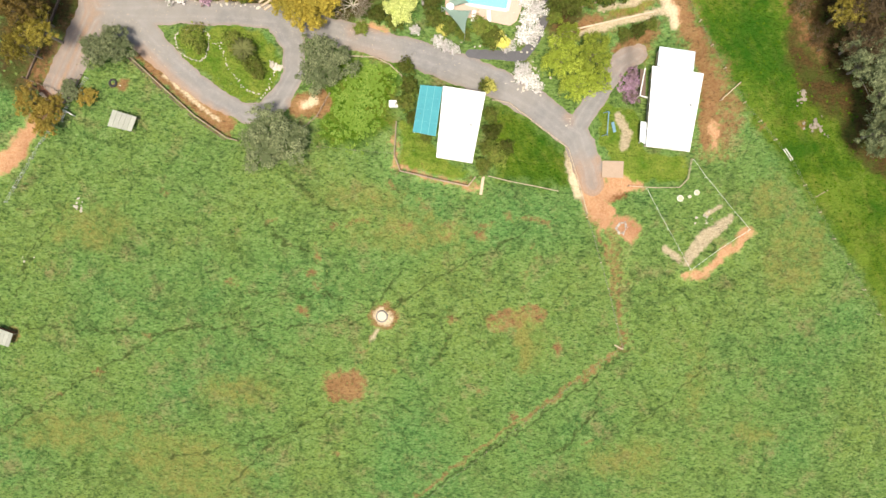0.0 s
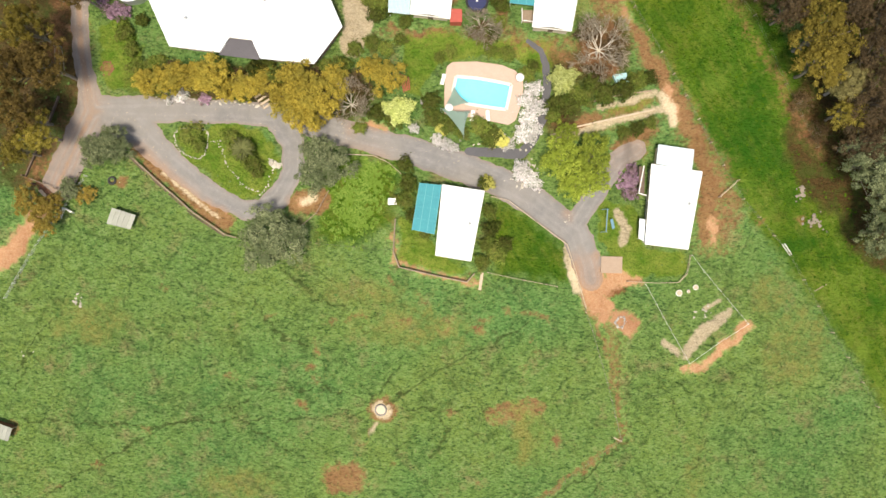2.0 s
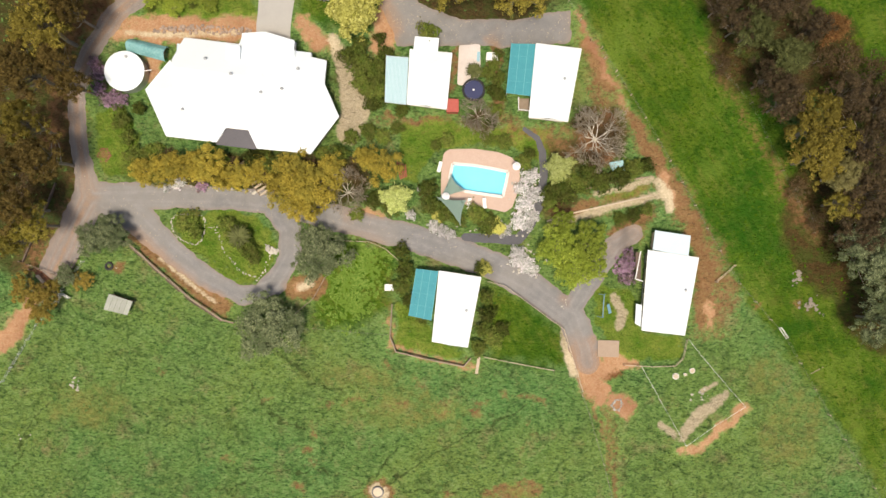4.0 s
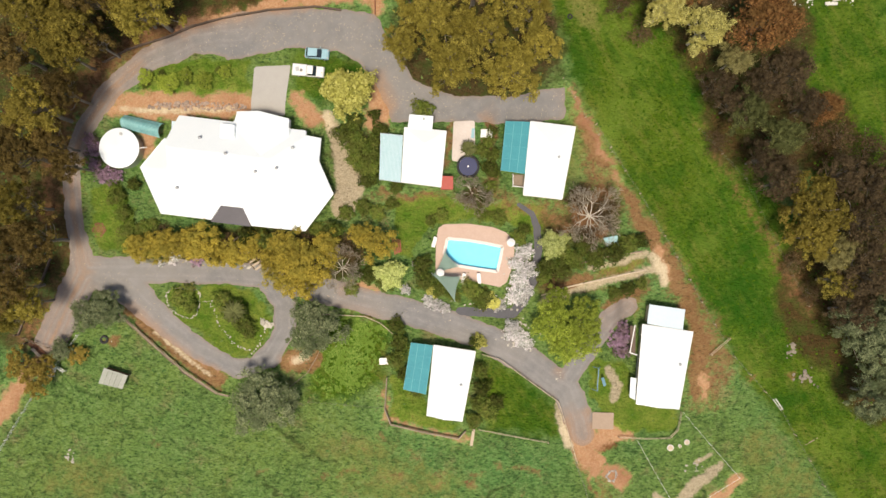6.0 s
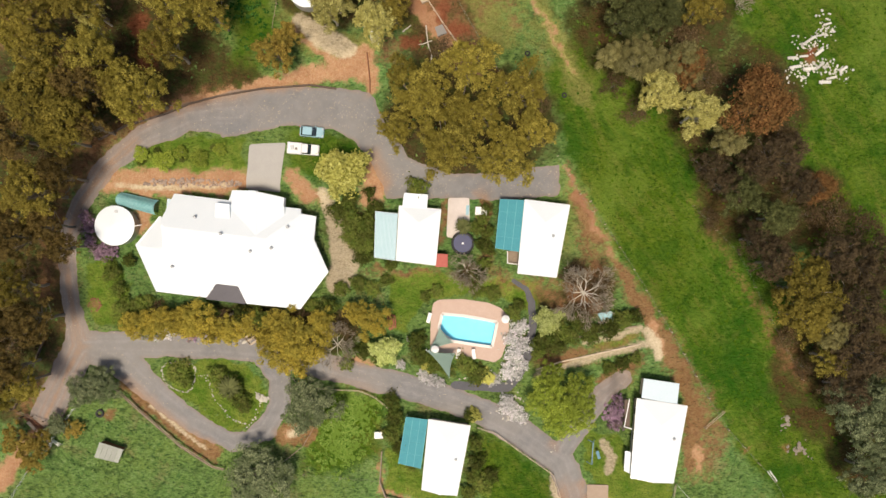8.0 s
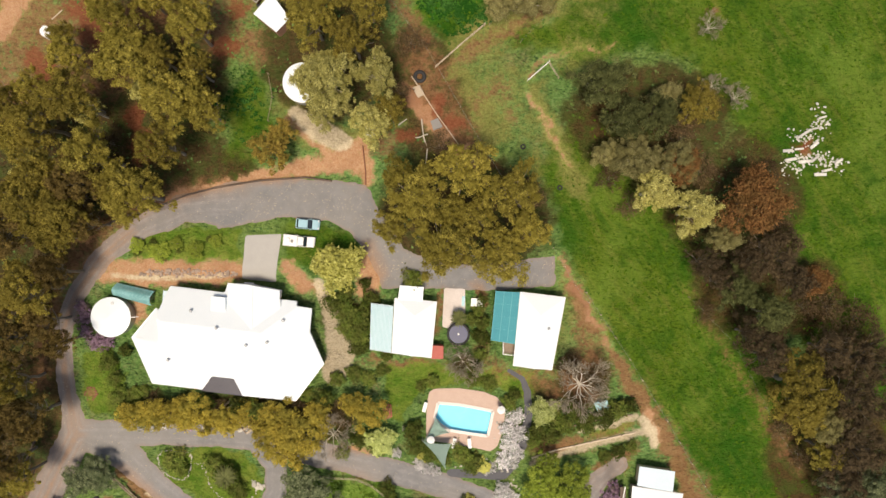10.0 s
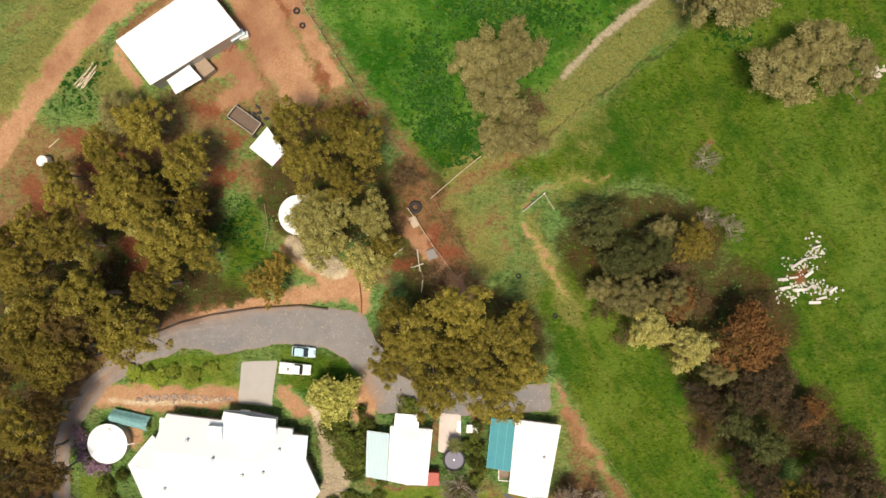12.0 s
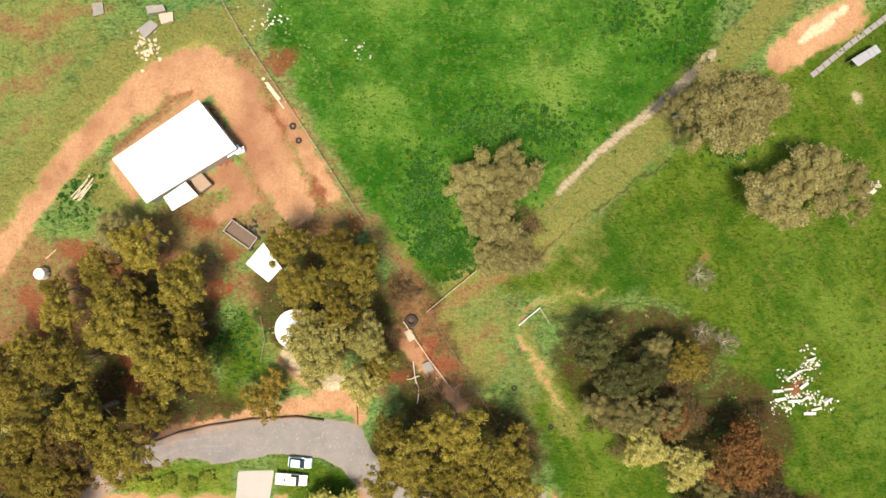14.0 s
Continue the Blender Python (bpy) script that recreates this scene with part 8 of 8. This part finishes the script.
M_BOARD = surface("sun_bleached_boards", (0.3, 0.22, 0.16), (0.42, 0.32, 0.24), 1.5, 12, 0.85, 0.0, 0.008)
block("garden_shed", [(1.4, 55.9), (3.3, 55.8), (3.3, 53.7), (1.3, 53.7)], 2.0, M_RED, "small red-roofed garden shed beside the cabin", "shed")
block("white_cabinet", [(7.9, 63.6), (9.8, 63.6), (9.7, 62.2), (7.8, 62.3)], 1.1, M_WHITE_PLASTIC, "white box cabinet beside the patio", "cabinet")
block("water_box", [(-9.2, 25.3), (-7.7, 25.3), (-7.7, 24.2), (-9.2, 24.2)], 1.0, M_WHITE_PLASTIC, "small white box tank in the grass", "tank")
block("timber_platform", [(27.8, 15.4), (31.5, 15.3), (31.4, 12.4), (27.7, 12.5)], 0.3, M_BOARD, "pale square timber platform", "platform")
block("pump_box", [(-9.1, 91.8), (-7.7, 91.7), (-7.8, 89.7), (-9.1, 89.8)], 1.6, M_WHITE_PLASTIC, "white box at the yard's top corner", "cabinet")
block("timber_crate", [(-1.7, 97.6), (-0.5, 98), (0.3, 96.5), (-0.8, 96)], 0.6, M_PALE_TIMBER, "weathered crate at the old fence", "crate")
block("timber_crate", [(1.2, 92.3), (2.4, 92.8), (3.2, 91.4), (1.7, 90.8)], 0.6, M_CONCRETE, "grey crate at the old fence", "crate")
block("pallet_stack", [(-35.5, 122), (-33.8, 123), (-32.2, 121.2), (-34.2, 119.7)], 1.3, M_TIMBER, "stack of old timber pallets by the shed", "pallets")
block("white_cooler", [(-28.6, 126.9), (-27.1, 127.3), (-27, 126.4), (-28.4, 125.9)], 1.0, M_WHITE_PLASTIC, "white appliance against the shed", "appliance")
block("timber_stack", [(-44.1, 146), (-42, 147.5), (-40.8, 146.6), (-43, 144.5)], 0.7, M_CONCRETE, "stack of pale sheets on the red earth", "stack")
block("timber_stack", [(-42.7, 149.7), (-40, 149.9), (-39.6, 148.9), (-42.5, 148.4)], 0.6, M_GREY_STONE, "stack of grey sheets on the red earth", "stack")
block("sheet_pile", [(-51.8, 150.4), (-50.1, 150.6), (-49.8, 148.8), (-51.5, 148.3)], 0.5, M_GREY_STONE, "pile of grey scrap sheets", "stack")
block("orange_bin", [(-40.7, 148.3), (-38.4, 148.7), (-38.3, 147.3), (-40.2, 146.7)], 0.7, M_PAVING, "orange crate among the timber", "crate")
block("garden_table", [(-3.6, 41.9), (-2.3, 41.9), (-2.3, 41), (-3.6, 41)], 0.7, M_CONCRETE, "pale square garden table", "table")
block("compost_bin", [(28.6, 45.8), (30.9, 46.2), (31.3, 44.5), (29.5, 44)], 1.0, M_TEAL_PALE, "pale teal tarpaulin heap under the bare tree", "tarpaulin")
stones("firewood_heap", "heap of split grey firewood", scatter((-43.2, 143.6), 1.0, 1.3, 60, 21), 0.26, M_PALE_TIMBER, 0.1, "firewood", piece="log")
stones("scrap_heap", "dark scrap heaped along the shed wall", along([(-32.5, 134), (-30, 129.5)], 0.4) + along([(-32.5, 124.1), (-29.4, 125.5)], 0.4), 0.35, M_RUST, 0.25, "scrap", piece="scrap")
stones("scrap_heap", "dark scrap in the corner of the yard", scatter((-25.7, 114.7), 0.8, 0.8, 12, 23), 0.35, M_BLACK, 0.2, "scrap", piece="scrap")

# garden steps from the driveway to the front door
steps = empty("garden_steps", (-31, 43, gz(-31, 43)), "bleached timber steps up the bank to the house", "steps")
for k in range(9):
    u = k / 8
    x, y = -29.4 - 3.6 * u, 40.9 + 4.9 * u
    wpart("tread", bar((x - 0.75, y - 0.5, gz(x, y) + 0.14), (x + 0.75, y + 0.5, gz(x, y) + 0.14), 0.34, 0.2, 0.02), M_PALE_TIMBER, steps)
for d in (-1, 1):
    wpart("side_board", bar((-29.4 + d * 0.8, 40.9 + d * 0.52, gz(-29.4, 40.9) + 0.2), (-33 + d * 0.8, 45.8 + d * 0.52, gz(-33, 45.8) + 0.2), 0.1, 0.3, 0.02), M_TIMBER, steps)

# fire ring on the worn earth and white tubs in the pen
stones("fire_ring", "ring of dark stones round ash on worn earth", along([(32.5, 3.7), (32.1, 4.6), (31.2, 4.6), (30.7, 3.8), (31.1, 2.9), (32, 2.8), (32.5, 3.7)], 0.35), 0.2, M_GREY_STONE, 0.08, "fire pit")
for x, y, r in ((41.7, 8.9, 0.5), (44.6, 9.9, 0.42), (43.4, 9.2, 0.25)):
    tub = empty("feed_tub", (x, y, gz(x, y)), "round white plastic feed tub on the grass", "tub", "feed tubs")
    wpart("tub", tube(r, 0.4, (x, y, gz(x, y)), 18, 1.15 * r, 0.03), M_WHITE_PLASTIC, tub)
    wpart("feed", tube(0.95 * r, 0.04, (x, y, gz(x, y) + 0.38), 18), M_PALE_TIMBER, tub, "pale feed in the tub")

# cattle grid and gate where the lane enters
cg = [(-70.1, 27.8), (-69.1, 28.3), (-66.1, 25.5), (-67.2, 24.6)]
g = gz(*lerp2(cg[0], cg[2], 0.5))
grid = empty("cattle_grid", (*lerp2(cg[0], cg[2], 0.5), g), "rusty brown cattle grid across the lane", "cattle grid")
wpart("sill", slab(cg, g + 0.1, 0.3), M_DARK_TIMBER, grid)
for k in range(8):
    a, b = lerp2(cg[0], cg[1], (k + 0.5) / 8), lerp2(cg[3], cg[2], (k + 0.5) / 8)
    wpart("rail", bar((*a, g + 0.16), (*b, g + 0.16), 0.07, 0.08), M_RUST, grid)
wb = [(-69.4, 26.7), (-68.8, 26.9), (-66.6, 24.8), (-67.2, 24.4)]
ramp_board = empty("loading_boards", (*wb[0], gz(*wb[0])), "sun-bleached boards beside the cattle grid", "boards")
for k in range(3):
    a, b = lerp2(wb[0], wb[1], (k + 0.5) / 3), lerp2(wb[3], wb[2], (k + 0.5) / 3)
    wpart("board", bar((*a, gz(*a) + 0.2), (*b, gz(*b) + 0.2), 0.2, 0.05), M_PALE_TIMBER, ramp_board)
gt = [(-65.6, 22), (-64.7, 23.7), (-63.4, 22.9)]
gate = empty("field_gate", (*gt[0], gz(*gt[0])), "pale tubular field gate standing open", "gate")
for a, b in zip(gt, gt[1:]):
    for h in (0.35, 0.75, 1.15):
        wpart("rail", bar((*a, gz(*a) + h), (*b, gz(*b) + h), 0.09, 0.07), M_TRIM, gate)
for p in gt:
    wpart("post", tube(0.07, 1.4, (*p, gz(*p) - 0.1), 8), M_TRIM, gate)
for a in ((-71.4, 29.2), (-69.8, 27.8), (-64, 25.5), (-62.3, 27.3)):
    post = empty("strainer_post", (*a, gz(*a)), "dark weathered timber strainer post", "post", "strainer posts")
    wpart("shaft", tube(0.14, 1.5, (*a, gz(*a) - 0.2), 10), M_DARK_TIMBER, post)

stones("deadwood_heap", "heap of bleached dead branches beside the trees", scatter((72, 120.6), 0.7, 0.9, 26, 33), 0.32, M_PALE_BARK, 0.1, "deadwood", piece="branch")

# slatted red garden bench
rs = [(-7, 46.1), (-5.6, 45.5), (-5.4, 43.4), (-6.4, 43)]
g = gz(*rs[0])
seat = empty("garden_bench", (*rs[0], g), "slatted red garden bench on the lawn", "bench")
for k in range(5):
    a, b = lerp2(rs[0], rs[1], k / 4), lerp2(rs[3], rs[2], k / 4)
    wpart("slat", bar((*a, g + 0.45), (*b, g + 0.45), 0.14, 0.04), M_RED, seat)
for p in rs:
    wpart("leg", box((0.07, 0.07, 0.5), (*p, g + 0.2)), M_RED, seat)

# water trough in its worn ring, tyres, old trailer frame
tq = (-10.9, -12)
tro = empty("water_trough", (*tq, gz(*tq)), "round pale water trough in worn earth", "trough")
wpart("tub", ring(0.95, 0.16, (*tq, gz(*tq) + 0.25), 24, 8, 2.2), M_CONCRETE, tro)
wpart("water", tube(0.9, 0.05, (*tq, gz(*tq) + 0.3), 24), M_PALE_TIMBER, tro, "murky tan water surface")


def tyre(at, r, label):
    t = empty("old_tyre", (*at, gz(*at)), label, "tyre", "old tyres")
    wpart("tread", ring(r, r * 0.42, (*at, gz(*at) + 0.12 + r * 0.25), 24, 8, 0.75), M_BLACK, t)


tyre((-0.5, 99.4), 0.75, "large black tractor tyre lying flat")
tyre((22.3, 81.7), 0.32, "black car tyre in the grass")
tyre((16.2, 88.3), 0.32, "black car tyre in the grass")
tyre((-56.5, 28.4), 0.55, "dark tractor tyre used as a feeder")
beam((-55.9, 28.5), (-55.3, 28), 0.16, 0.1, M_TRIM, "short white board on the worn earth", "loose_board", "loose boards")
tyre((-19.3, 130.5), 0.4, "pale old tyre beside the fence")
tyre((-18.4, 128.2), 0.35, "pale old tyre beside the fence")

tf_ = [(-29.1, 115.6), (-25.1, 112.7), (-26.4, 110.9), (-30.5, 113.8)]
g = gz(*tf_[0])
trailer = empty("stock_trailer", (*lerp2(tf_[0], tf_[2], 0.5), g), "rusty open stock trailer frame", "trailer")
wpart("floor", slab(inset(tf_, 0.1), g + 0.55, 0.08), M_DARK_TIMBER, trailer, "dark stained floor boards")
for a, b in zip(tf_, tf_[1:] + tf_[:1]):
    wpart("side_rail", bar((*a, g + 1.1), (*b, g + 1.1), 0.14, 0.12), M_GREY_STONE, trailer, "grey top rail")
    wpart("side_board", bar((*a, g + 0.75), (*b, g + 0.75), 0.06, 0.35), M_RUST, trailer)
for a in tf_:
    wpart("wheel", tube(0.35, 0.2, (a[0], a[1], g - 0.05), 16), M_BLACK, trailer)

# play frame on the lawn and pale slabs beside the sand yard
pf = [(28.3, 23.5), (28.1, 19.6), (29.1, 21.8)]
swing = empty("play_frame", (*pf[0], gz(*pf[0])), "blue metal play frame on the lawn", "play frame")
M_BLUE = surface("faded_blue_paint", (0.1, 0.22, 0.3), (0.16, 0.3, 0.38), 1.5, 10, 0.5, 0.0, 0.003)
g = gz(*pf[0])
wpart("top_bar", bar((*pf[0], g + 1.5), (*pf[1], g + 1.2), 0.14, 0.14), M_BLUE, swing)
for p in (pf[0], pf[1]):
    for s in (-0.6, 0.6):
        wpart("leg", bar((p[0], p[1], g + 1.4), (p[0] + s, p[1], gz(*p)), 0.1, 0.1), M_BLUE, swing)
wpart("slide", bar((*pf[2], g + 0.9), (pf[2][0] + 0.6, pf[2][1] - 1.6, g + 0.1), 0.5, 0.06), M_BLUE, swing)
kerb = along([(62, 137.9), (64.8, 140.2), (68, 142.9), (71.9, 145.8), (74.5, 147.8)], 1.2)
slabs = empty("slab_row", (*kerb[0], gz(*kerb[0])), "row of grey concrete slabs along the sand yard", "slabs")
for a, b in zip(kerb, kerb[1:]):
    c, d = lerp2(a, b, 0.04), lerp2(a, b, 0.96)
    wpart("slab", bar((*c, gz(*c) + 0.15), (*d, gz(*d) + 0.15), 0.9, 0.3, 0.03), M_CONCRETE, slabs)

# a palm beside the patio and one on the island


def palm(at, h, r, seed, label, mat):
    rnd = random.Random(seed)
    g = gz(*at)
    th = empty("palm", (*at, g), label, "palm")
    tv, tf = [], []
    limb(tv, tf, (at[0], at[1], g - 0.2), (at[0], at[1], g + h), 0.16, 0.12, 8, 3, rnd)
    put(new("trunk", mesh_from("trunk", tv, tf, [M_BARK])), th)
    for k in range(36):
        a = 2.4 * k
        V, F = [], []
        n = 7
        L = r * rnd.uniform(0.75, 1.1)
        up = rnd.uniform(0.1, 0.8)
        for i in range(n + 1):
            s = i / n
            d = L * s
            w = 0.15 * r * math.sin(math.pi * (0.08 + 0.9 * s)) * 0.5
            z = g + h + up * d * (1 - 1.1 * s)
            cx, cy = at[0] + math.cos(a) * d, at[1] + math.sin(a) * d
            sx, sy = -math.sin(a) * w, math.cos(a) * w
            V += [(cx - sx, cy - sy, z - 0.12 * w), (cx, cy, z + 0.05), (cx + sx, cy + sy, z - 0.12 * w)]
        for i in range(n):
            b = 3 * i
            F += [(b, b + 1, b + 4, b + 3), (b + 1, b + 2, b + 5, b + 4)]
        put(new("frond", mesh_from("frond", V, F, [mat])), th)


palm((5.9, 60.4), 1.8, 1.6, 4, "small dark green palm beside the patio", F_DARK)
palm((-33.4, 33.4), 2.2, 2.2, 6, "dark cycad palm on the grass island", F_DARK)

# blue sheet lying on the patio
bs = [(6.4, 63.9), (6.9, 63.9), (6.8, 62.2), (6.3, 62.3)]
sheet = empty("blue_sheet", (*bs[0], gz(*bs[0]) + 0.1), "narrow pale blue sheet lying on the patio", "sheet")
wpart("sheet", slab(bs, gz(*bs[0]) + 0.2, 0.05), M_CAR_BLUE, sheet)

# dead branches under the trees
for pts in ([(-0.2, 92.7), (0.1, 89.9), (0.7, 88), (0.4, 85.6)], [(0.8, 90.3), (-1.3, 89.7)], [(-4, 91.7), (-2.6, 92.7)]):
    th = empty("dead_branch", (*pts[0], gz(*pts[0])), "bleached dead branch on red earth", "branch", "dead branches")
    V, F = [], []
    for a, b in zip(pts, pts[1:]) if isinstance(pts, list) else ():
        limb(V, F, (*a, gz(*a) + 0.3), (*b, gz(*b) + 0.35), 0.12, 0.07, 6, 3)
    put(new("branch", mesh_from("branch", V, F, [M_PALE_BARK])), th)

# ---- pale fallen leaves on the gravel ----


def fallen_leaves(count, seed):
    rs = np.random.RandomState(seed)
    x, y = rs.uniform(-62, 24, count), rs.uniform(30, 84, count)
    dense = np.maximum(soft(poly_dist(x, y, YARD), 6.0), 0.25)
    keep = (road_dist(x, y) < -0.3) & (rs.rand(count) < dense * (0.5 + 0.5 * wobble(x, y, 2.5, 3.3)))
    x, y = x[keep], y[keep]
    n = len(x)
    z = ground(x, y) + 0.075
    a, L = rs.uniform(0, 6.28, n), 0.05 + 0.08 * rs.rand(n)
    c, s_ = np.cos(a) * L, np.sin(a) * L
    V = np.stack([np.stack([x - c, y - s_, z], 1), np.stack([x - 0.4 * s_, y + 0.4 * c, z + 0.02], 1), np.stack([x + c, y + s_, z + 0.01], 1), np.stack([x + 0.4 * s_, y - 0.4 * c, z], 1)], 1).reshape(-1, 3)
    k = np.arange(n) * 4
    return V.tolist(), np.stack([k, k + 1, k + 2, k + 3], 1).tolist()


M_LEAF = surface("dry_pale_leaf", (0.35, 0.25, 0.15), (0.6, 0.52, 0.4), 0.5, 5, 0.8, 0.0, 0.0)
tagged(new("fallen_leaves", mesh_from("fallen_leaves", *fallen_leaves(26000, 8), [M_LEAF])), "pale dry leaves scattered on the gravel", "leaves", kind="stuff")

# ---- grass tufts over the paddocks ----


def tufts(count, box4, seed):
    rs = np.random.RandomState(seed)
    x, y = rs.uniform(box4[0], box4[2], count), rs.uniform(box4[1], box4[3], count)
    c = cover(x, y)
    keep = (rs.rand(count) > 1.3 * c["dirt"] + 1.5 * c["pale"] + 0.6 * c["litter"] + 0.8 * c["lawn"] + 1.15 * c["soil"] + 0.5 * c["dry"]) & (road_dist(x, y) > 0.7)
    for outline, _ in PADS:
        keep &= poly_dist(x, y, outline) > 0.5
    keep &= (rs.rand(count) < 0.4 + 0.5 * wobble(x, y, 1.9, 9.0)) & (paved_dist(x, y) > 0.5)
    x, y, lush = x[keep], y[keep], c["lush"][keep]
    n = len(x)
    z = ground(x, y) + 0.05 + 0.2 * rs.rand(n)
    blades = 5
    ang = rs.uniform(0, 6.28, (n, blades))
    size = (0.12 + 0.22 * rs.rand(n, 1) ** 2) * (1 + 0.2 * rs.rand(n, blades))
    dx, dy = np.cos(ang), np.sin(ang)
    tip = np.stack([x[:, None] + dx * size, y[:, None] + dy * size, z[:, None] + 0.1 + 0.5 * size * rs.rand(n, blades)], -1)
    w = 0.4 * size
    b0 = np.stack([x[:, None] - dy * w, y[:, None] + dx * w, z[:, None] + 0.1 + 0 * w], -1)
    b1 = np.stack([x[:, None] + dy * w, y[:, None] - dx * w, z[:, None] + 0.1 + 0 * w], -1)
    V = np.stack([b0, b1, tip], 2).reshape(-1, 3)
    k = np.arange(len(V) // 3) * 3
    me = bpy.data.meshes.new("grass_tufts")
    me.from_pydata(V.tolist(), [], np.stack([k, k + 1, k + 2], 1).tolist())
    me.attributes.new("lush", "FLOAT", "POINT").data.foreach_set("value", np.repeat(lush, blades * 3).astype(np.float32))
    tone = np.clip(rs.rand(n) + 0.35 * wobble(x, y, 4.0, 2.5), 0, 1)
    me.attributes.new("tone", "FLOAT", "POINT").data.foreach_set("value", np.repeat(tone, blades * 3).astype(np.float32))
    return me


def tuft_material():
    m, n, l, p = nodes_of("grass_blades", 0.05)
    a, tone = n.new("ShaderNodeAttribute"), n.new("ShaderNodeAttribute")
    a.attribute_name, tone.attribute_name = "lush", "tone"
    co = n.new("ShaderNodeTexCoord").outputs["Object"]
    dull = ramp(n, l, tone.outputs["Fac"], 0.05, 0.95, (0.075, 0.16, 0.042), (0.17, 0.25, 0.075))
    dull = mixed(n, l, ramp(n, l, noise_node(n, l, 0.12, 4, co), 0.5, 0.7, (0, 0, 0), (0.5, 0.5, 0.5)), dull, (0.18, 0.21, 0.06))
    vivid = ramp(n, l, tone.outputs["Fac"], 0.0, 0.6, (0.026, 0.085, 0.004), (0.075, 0.14, 0.008))
    l.new(mixed(n, l, a.outputs["Fac"], dull, vivid), p.inputs["Base Color"])
    p.inputs["Roughness"].default_value = 0.8
    return m


gm = tufts(95000, (-88, -54, 90, 156), 31)
gm.materials.append(tuft_material())
tagged(new("grass", gm), "uneven tufts of green paddock grass", "grass", kind="stuff")


def weeds(spots, seed, leaves):
    """Broad dark weeds: rosettes of leaves, gathered in patches."""
    rs = np.random.RandomState(seed)
    V, F = [], []
    x = np.concatenate([cx + rs.normal(size=k) * rx for (cx, cy), rx, ry, k in spots])
    y = np.concatenate([cy + rs.normal(size=k) * ry for (cx, cy), rx, ry, k in spots])
    keep = (road_dist(x, y) > 1.0) & (cover(x, y)["dirt"] < 0.35) & (cover(x, y)["soil"] < 0.3)
    x, y = x[keep], y[keep]
    for x, y, z in zip(x.tolist(), y.tolist(), (ground(x, y) + 0.12).tolist()):
        r = 0.16 + 0.4 * rs.rand() ** 1.5
        for k in range(7):
            a = 0.9 * k + rs.rand()
            L, w = r * (0.7 + 0.5 * rs.rand()), 0.28 * r
            b = len(V)
            c, s_ = math.cos(a), math.sin(a)
            V += [(x, y, z), (x + 0.6 * L * c - w * s_, y + 0.6 * L * s_ + w * c, z + 0.3 * r), (x + L * c, y + L * s_, z + 0.18 * r), (x + 0.6 * L * c + w * s_, y + 0.6 * L * s_ - w * c, z + 0.3 * r)]
            F.append((b, b + 1, b + 2, b + 3))
    return mesh_from("weeds", V, F, [leaves])


F_WEED = foliage("dark_weed_leaves", (0.006, 0.04, 0.003), (0.075, 0.21, 0.04), (0.015, 0.085, 0.008))
F_CROP = foliage("bright_weed_leaves", (0.08, 0.185, 0.016), (0.29, 0.42, 0.09), (0.17, 0.285, 0.042))
tagged(new("weeds", weeds([((15, 130), 4.8, 1.9, 560), ((1.4, 121.5), 1.9, 3.6, 380), ((3.6, 113.4), 2.8, 3, 560), ((7.5, 109.5), 1.6, 1.6, 200), ((24, 129), 3, 2, 120), ((41, 144.4), 4, 2.6, 200), ((33, 147), 3, 2, 120), ((18, 122.6), 1.5, 3, 60), ((-29, 97.2), 2, 4, 160), ((-55.5, 119.6), 3, 2.4, 160), ((50, 127), 2, 2, 90)], 41, F_WEED)),
       "patches of dark broad-leaved weeds in the grass", "weeds", kind="stuff")

bright = tagged(new("tall_weeds", weeds([((-13.6, 27.8), 2.4, 2.6, 420), ((-15.6, 22.8), 2.4, 2.4, 420), ((-11.1, 31.7), 1.8, 1.2, 160)], 43, F_CROP)), "tall bright green weeds in a small fenced patch", "weeds", kind="stuff")
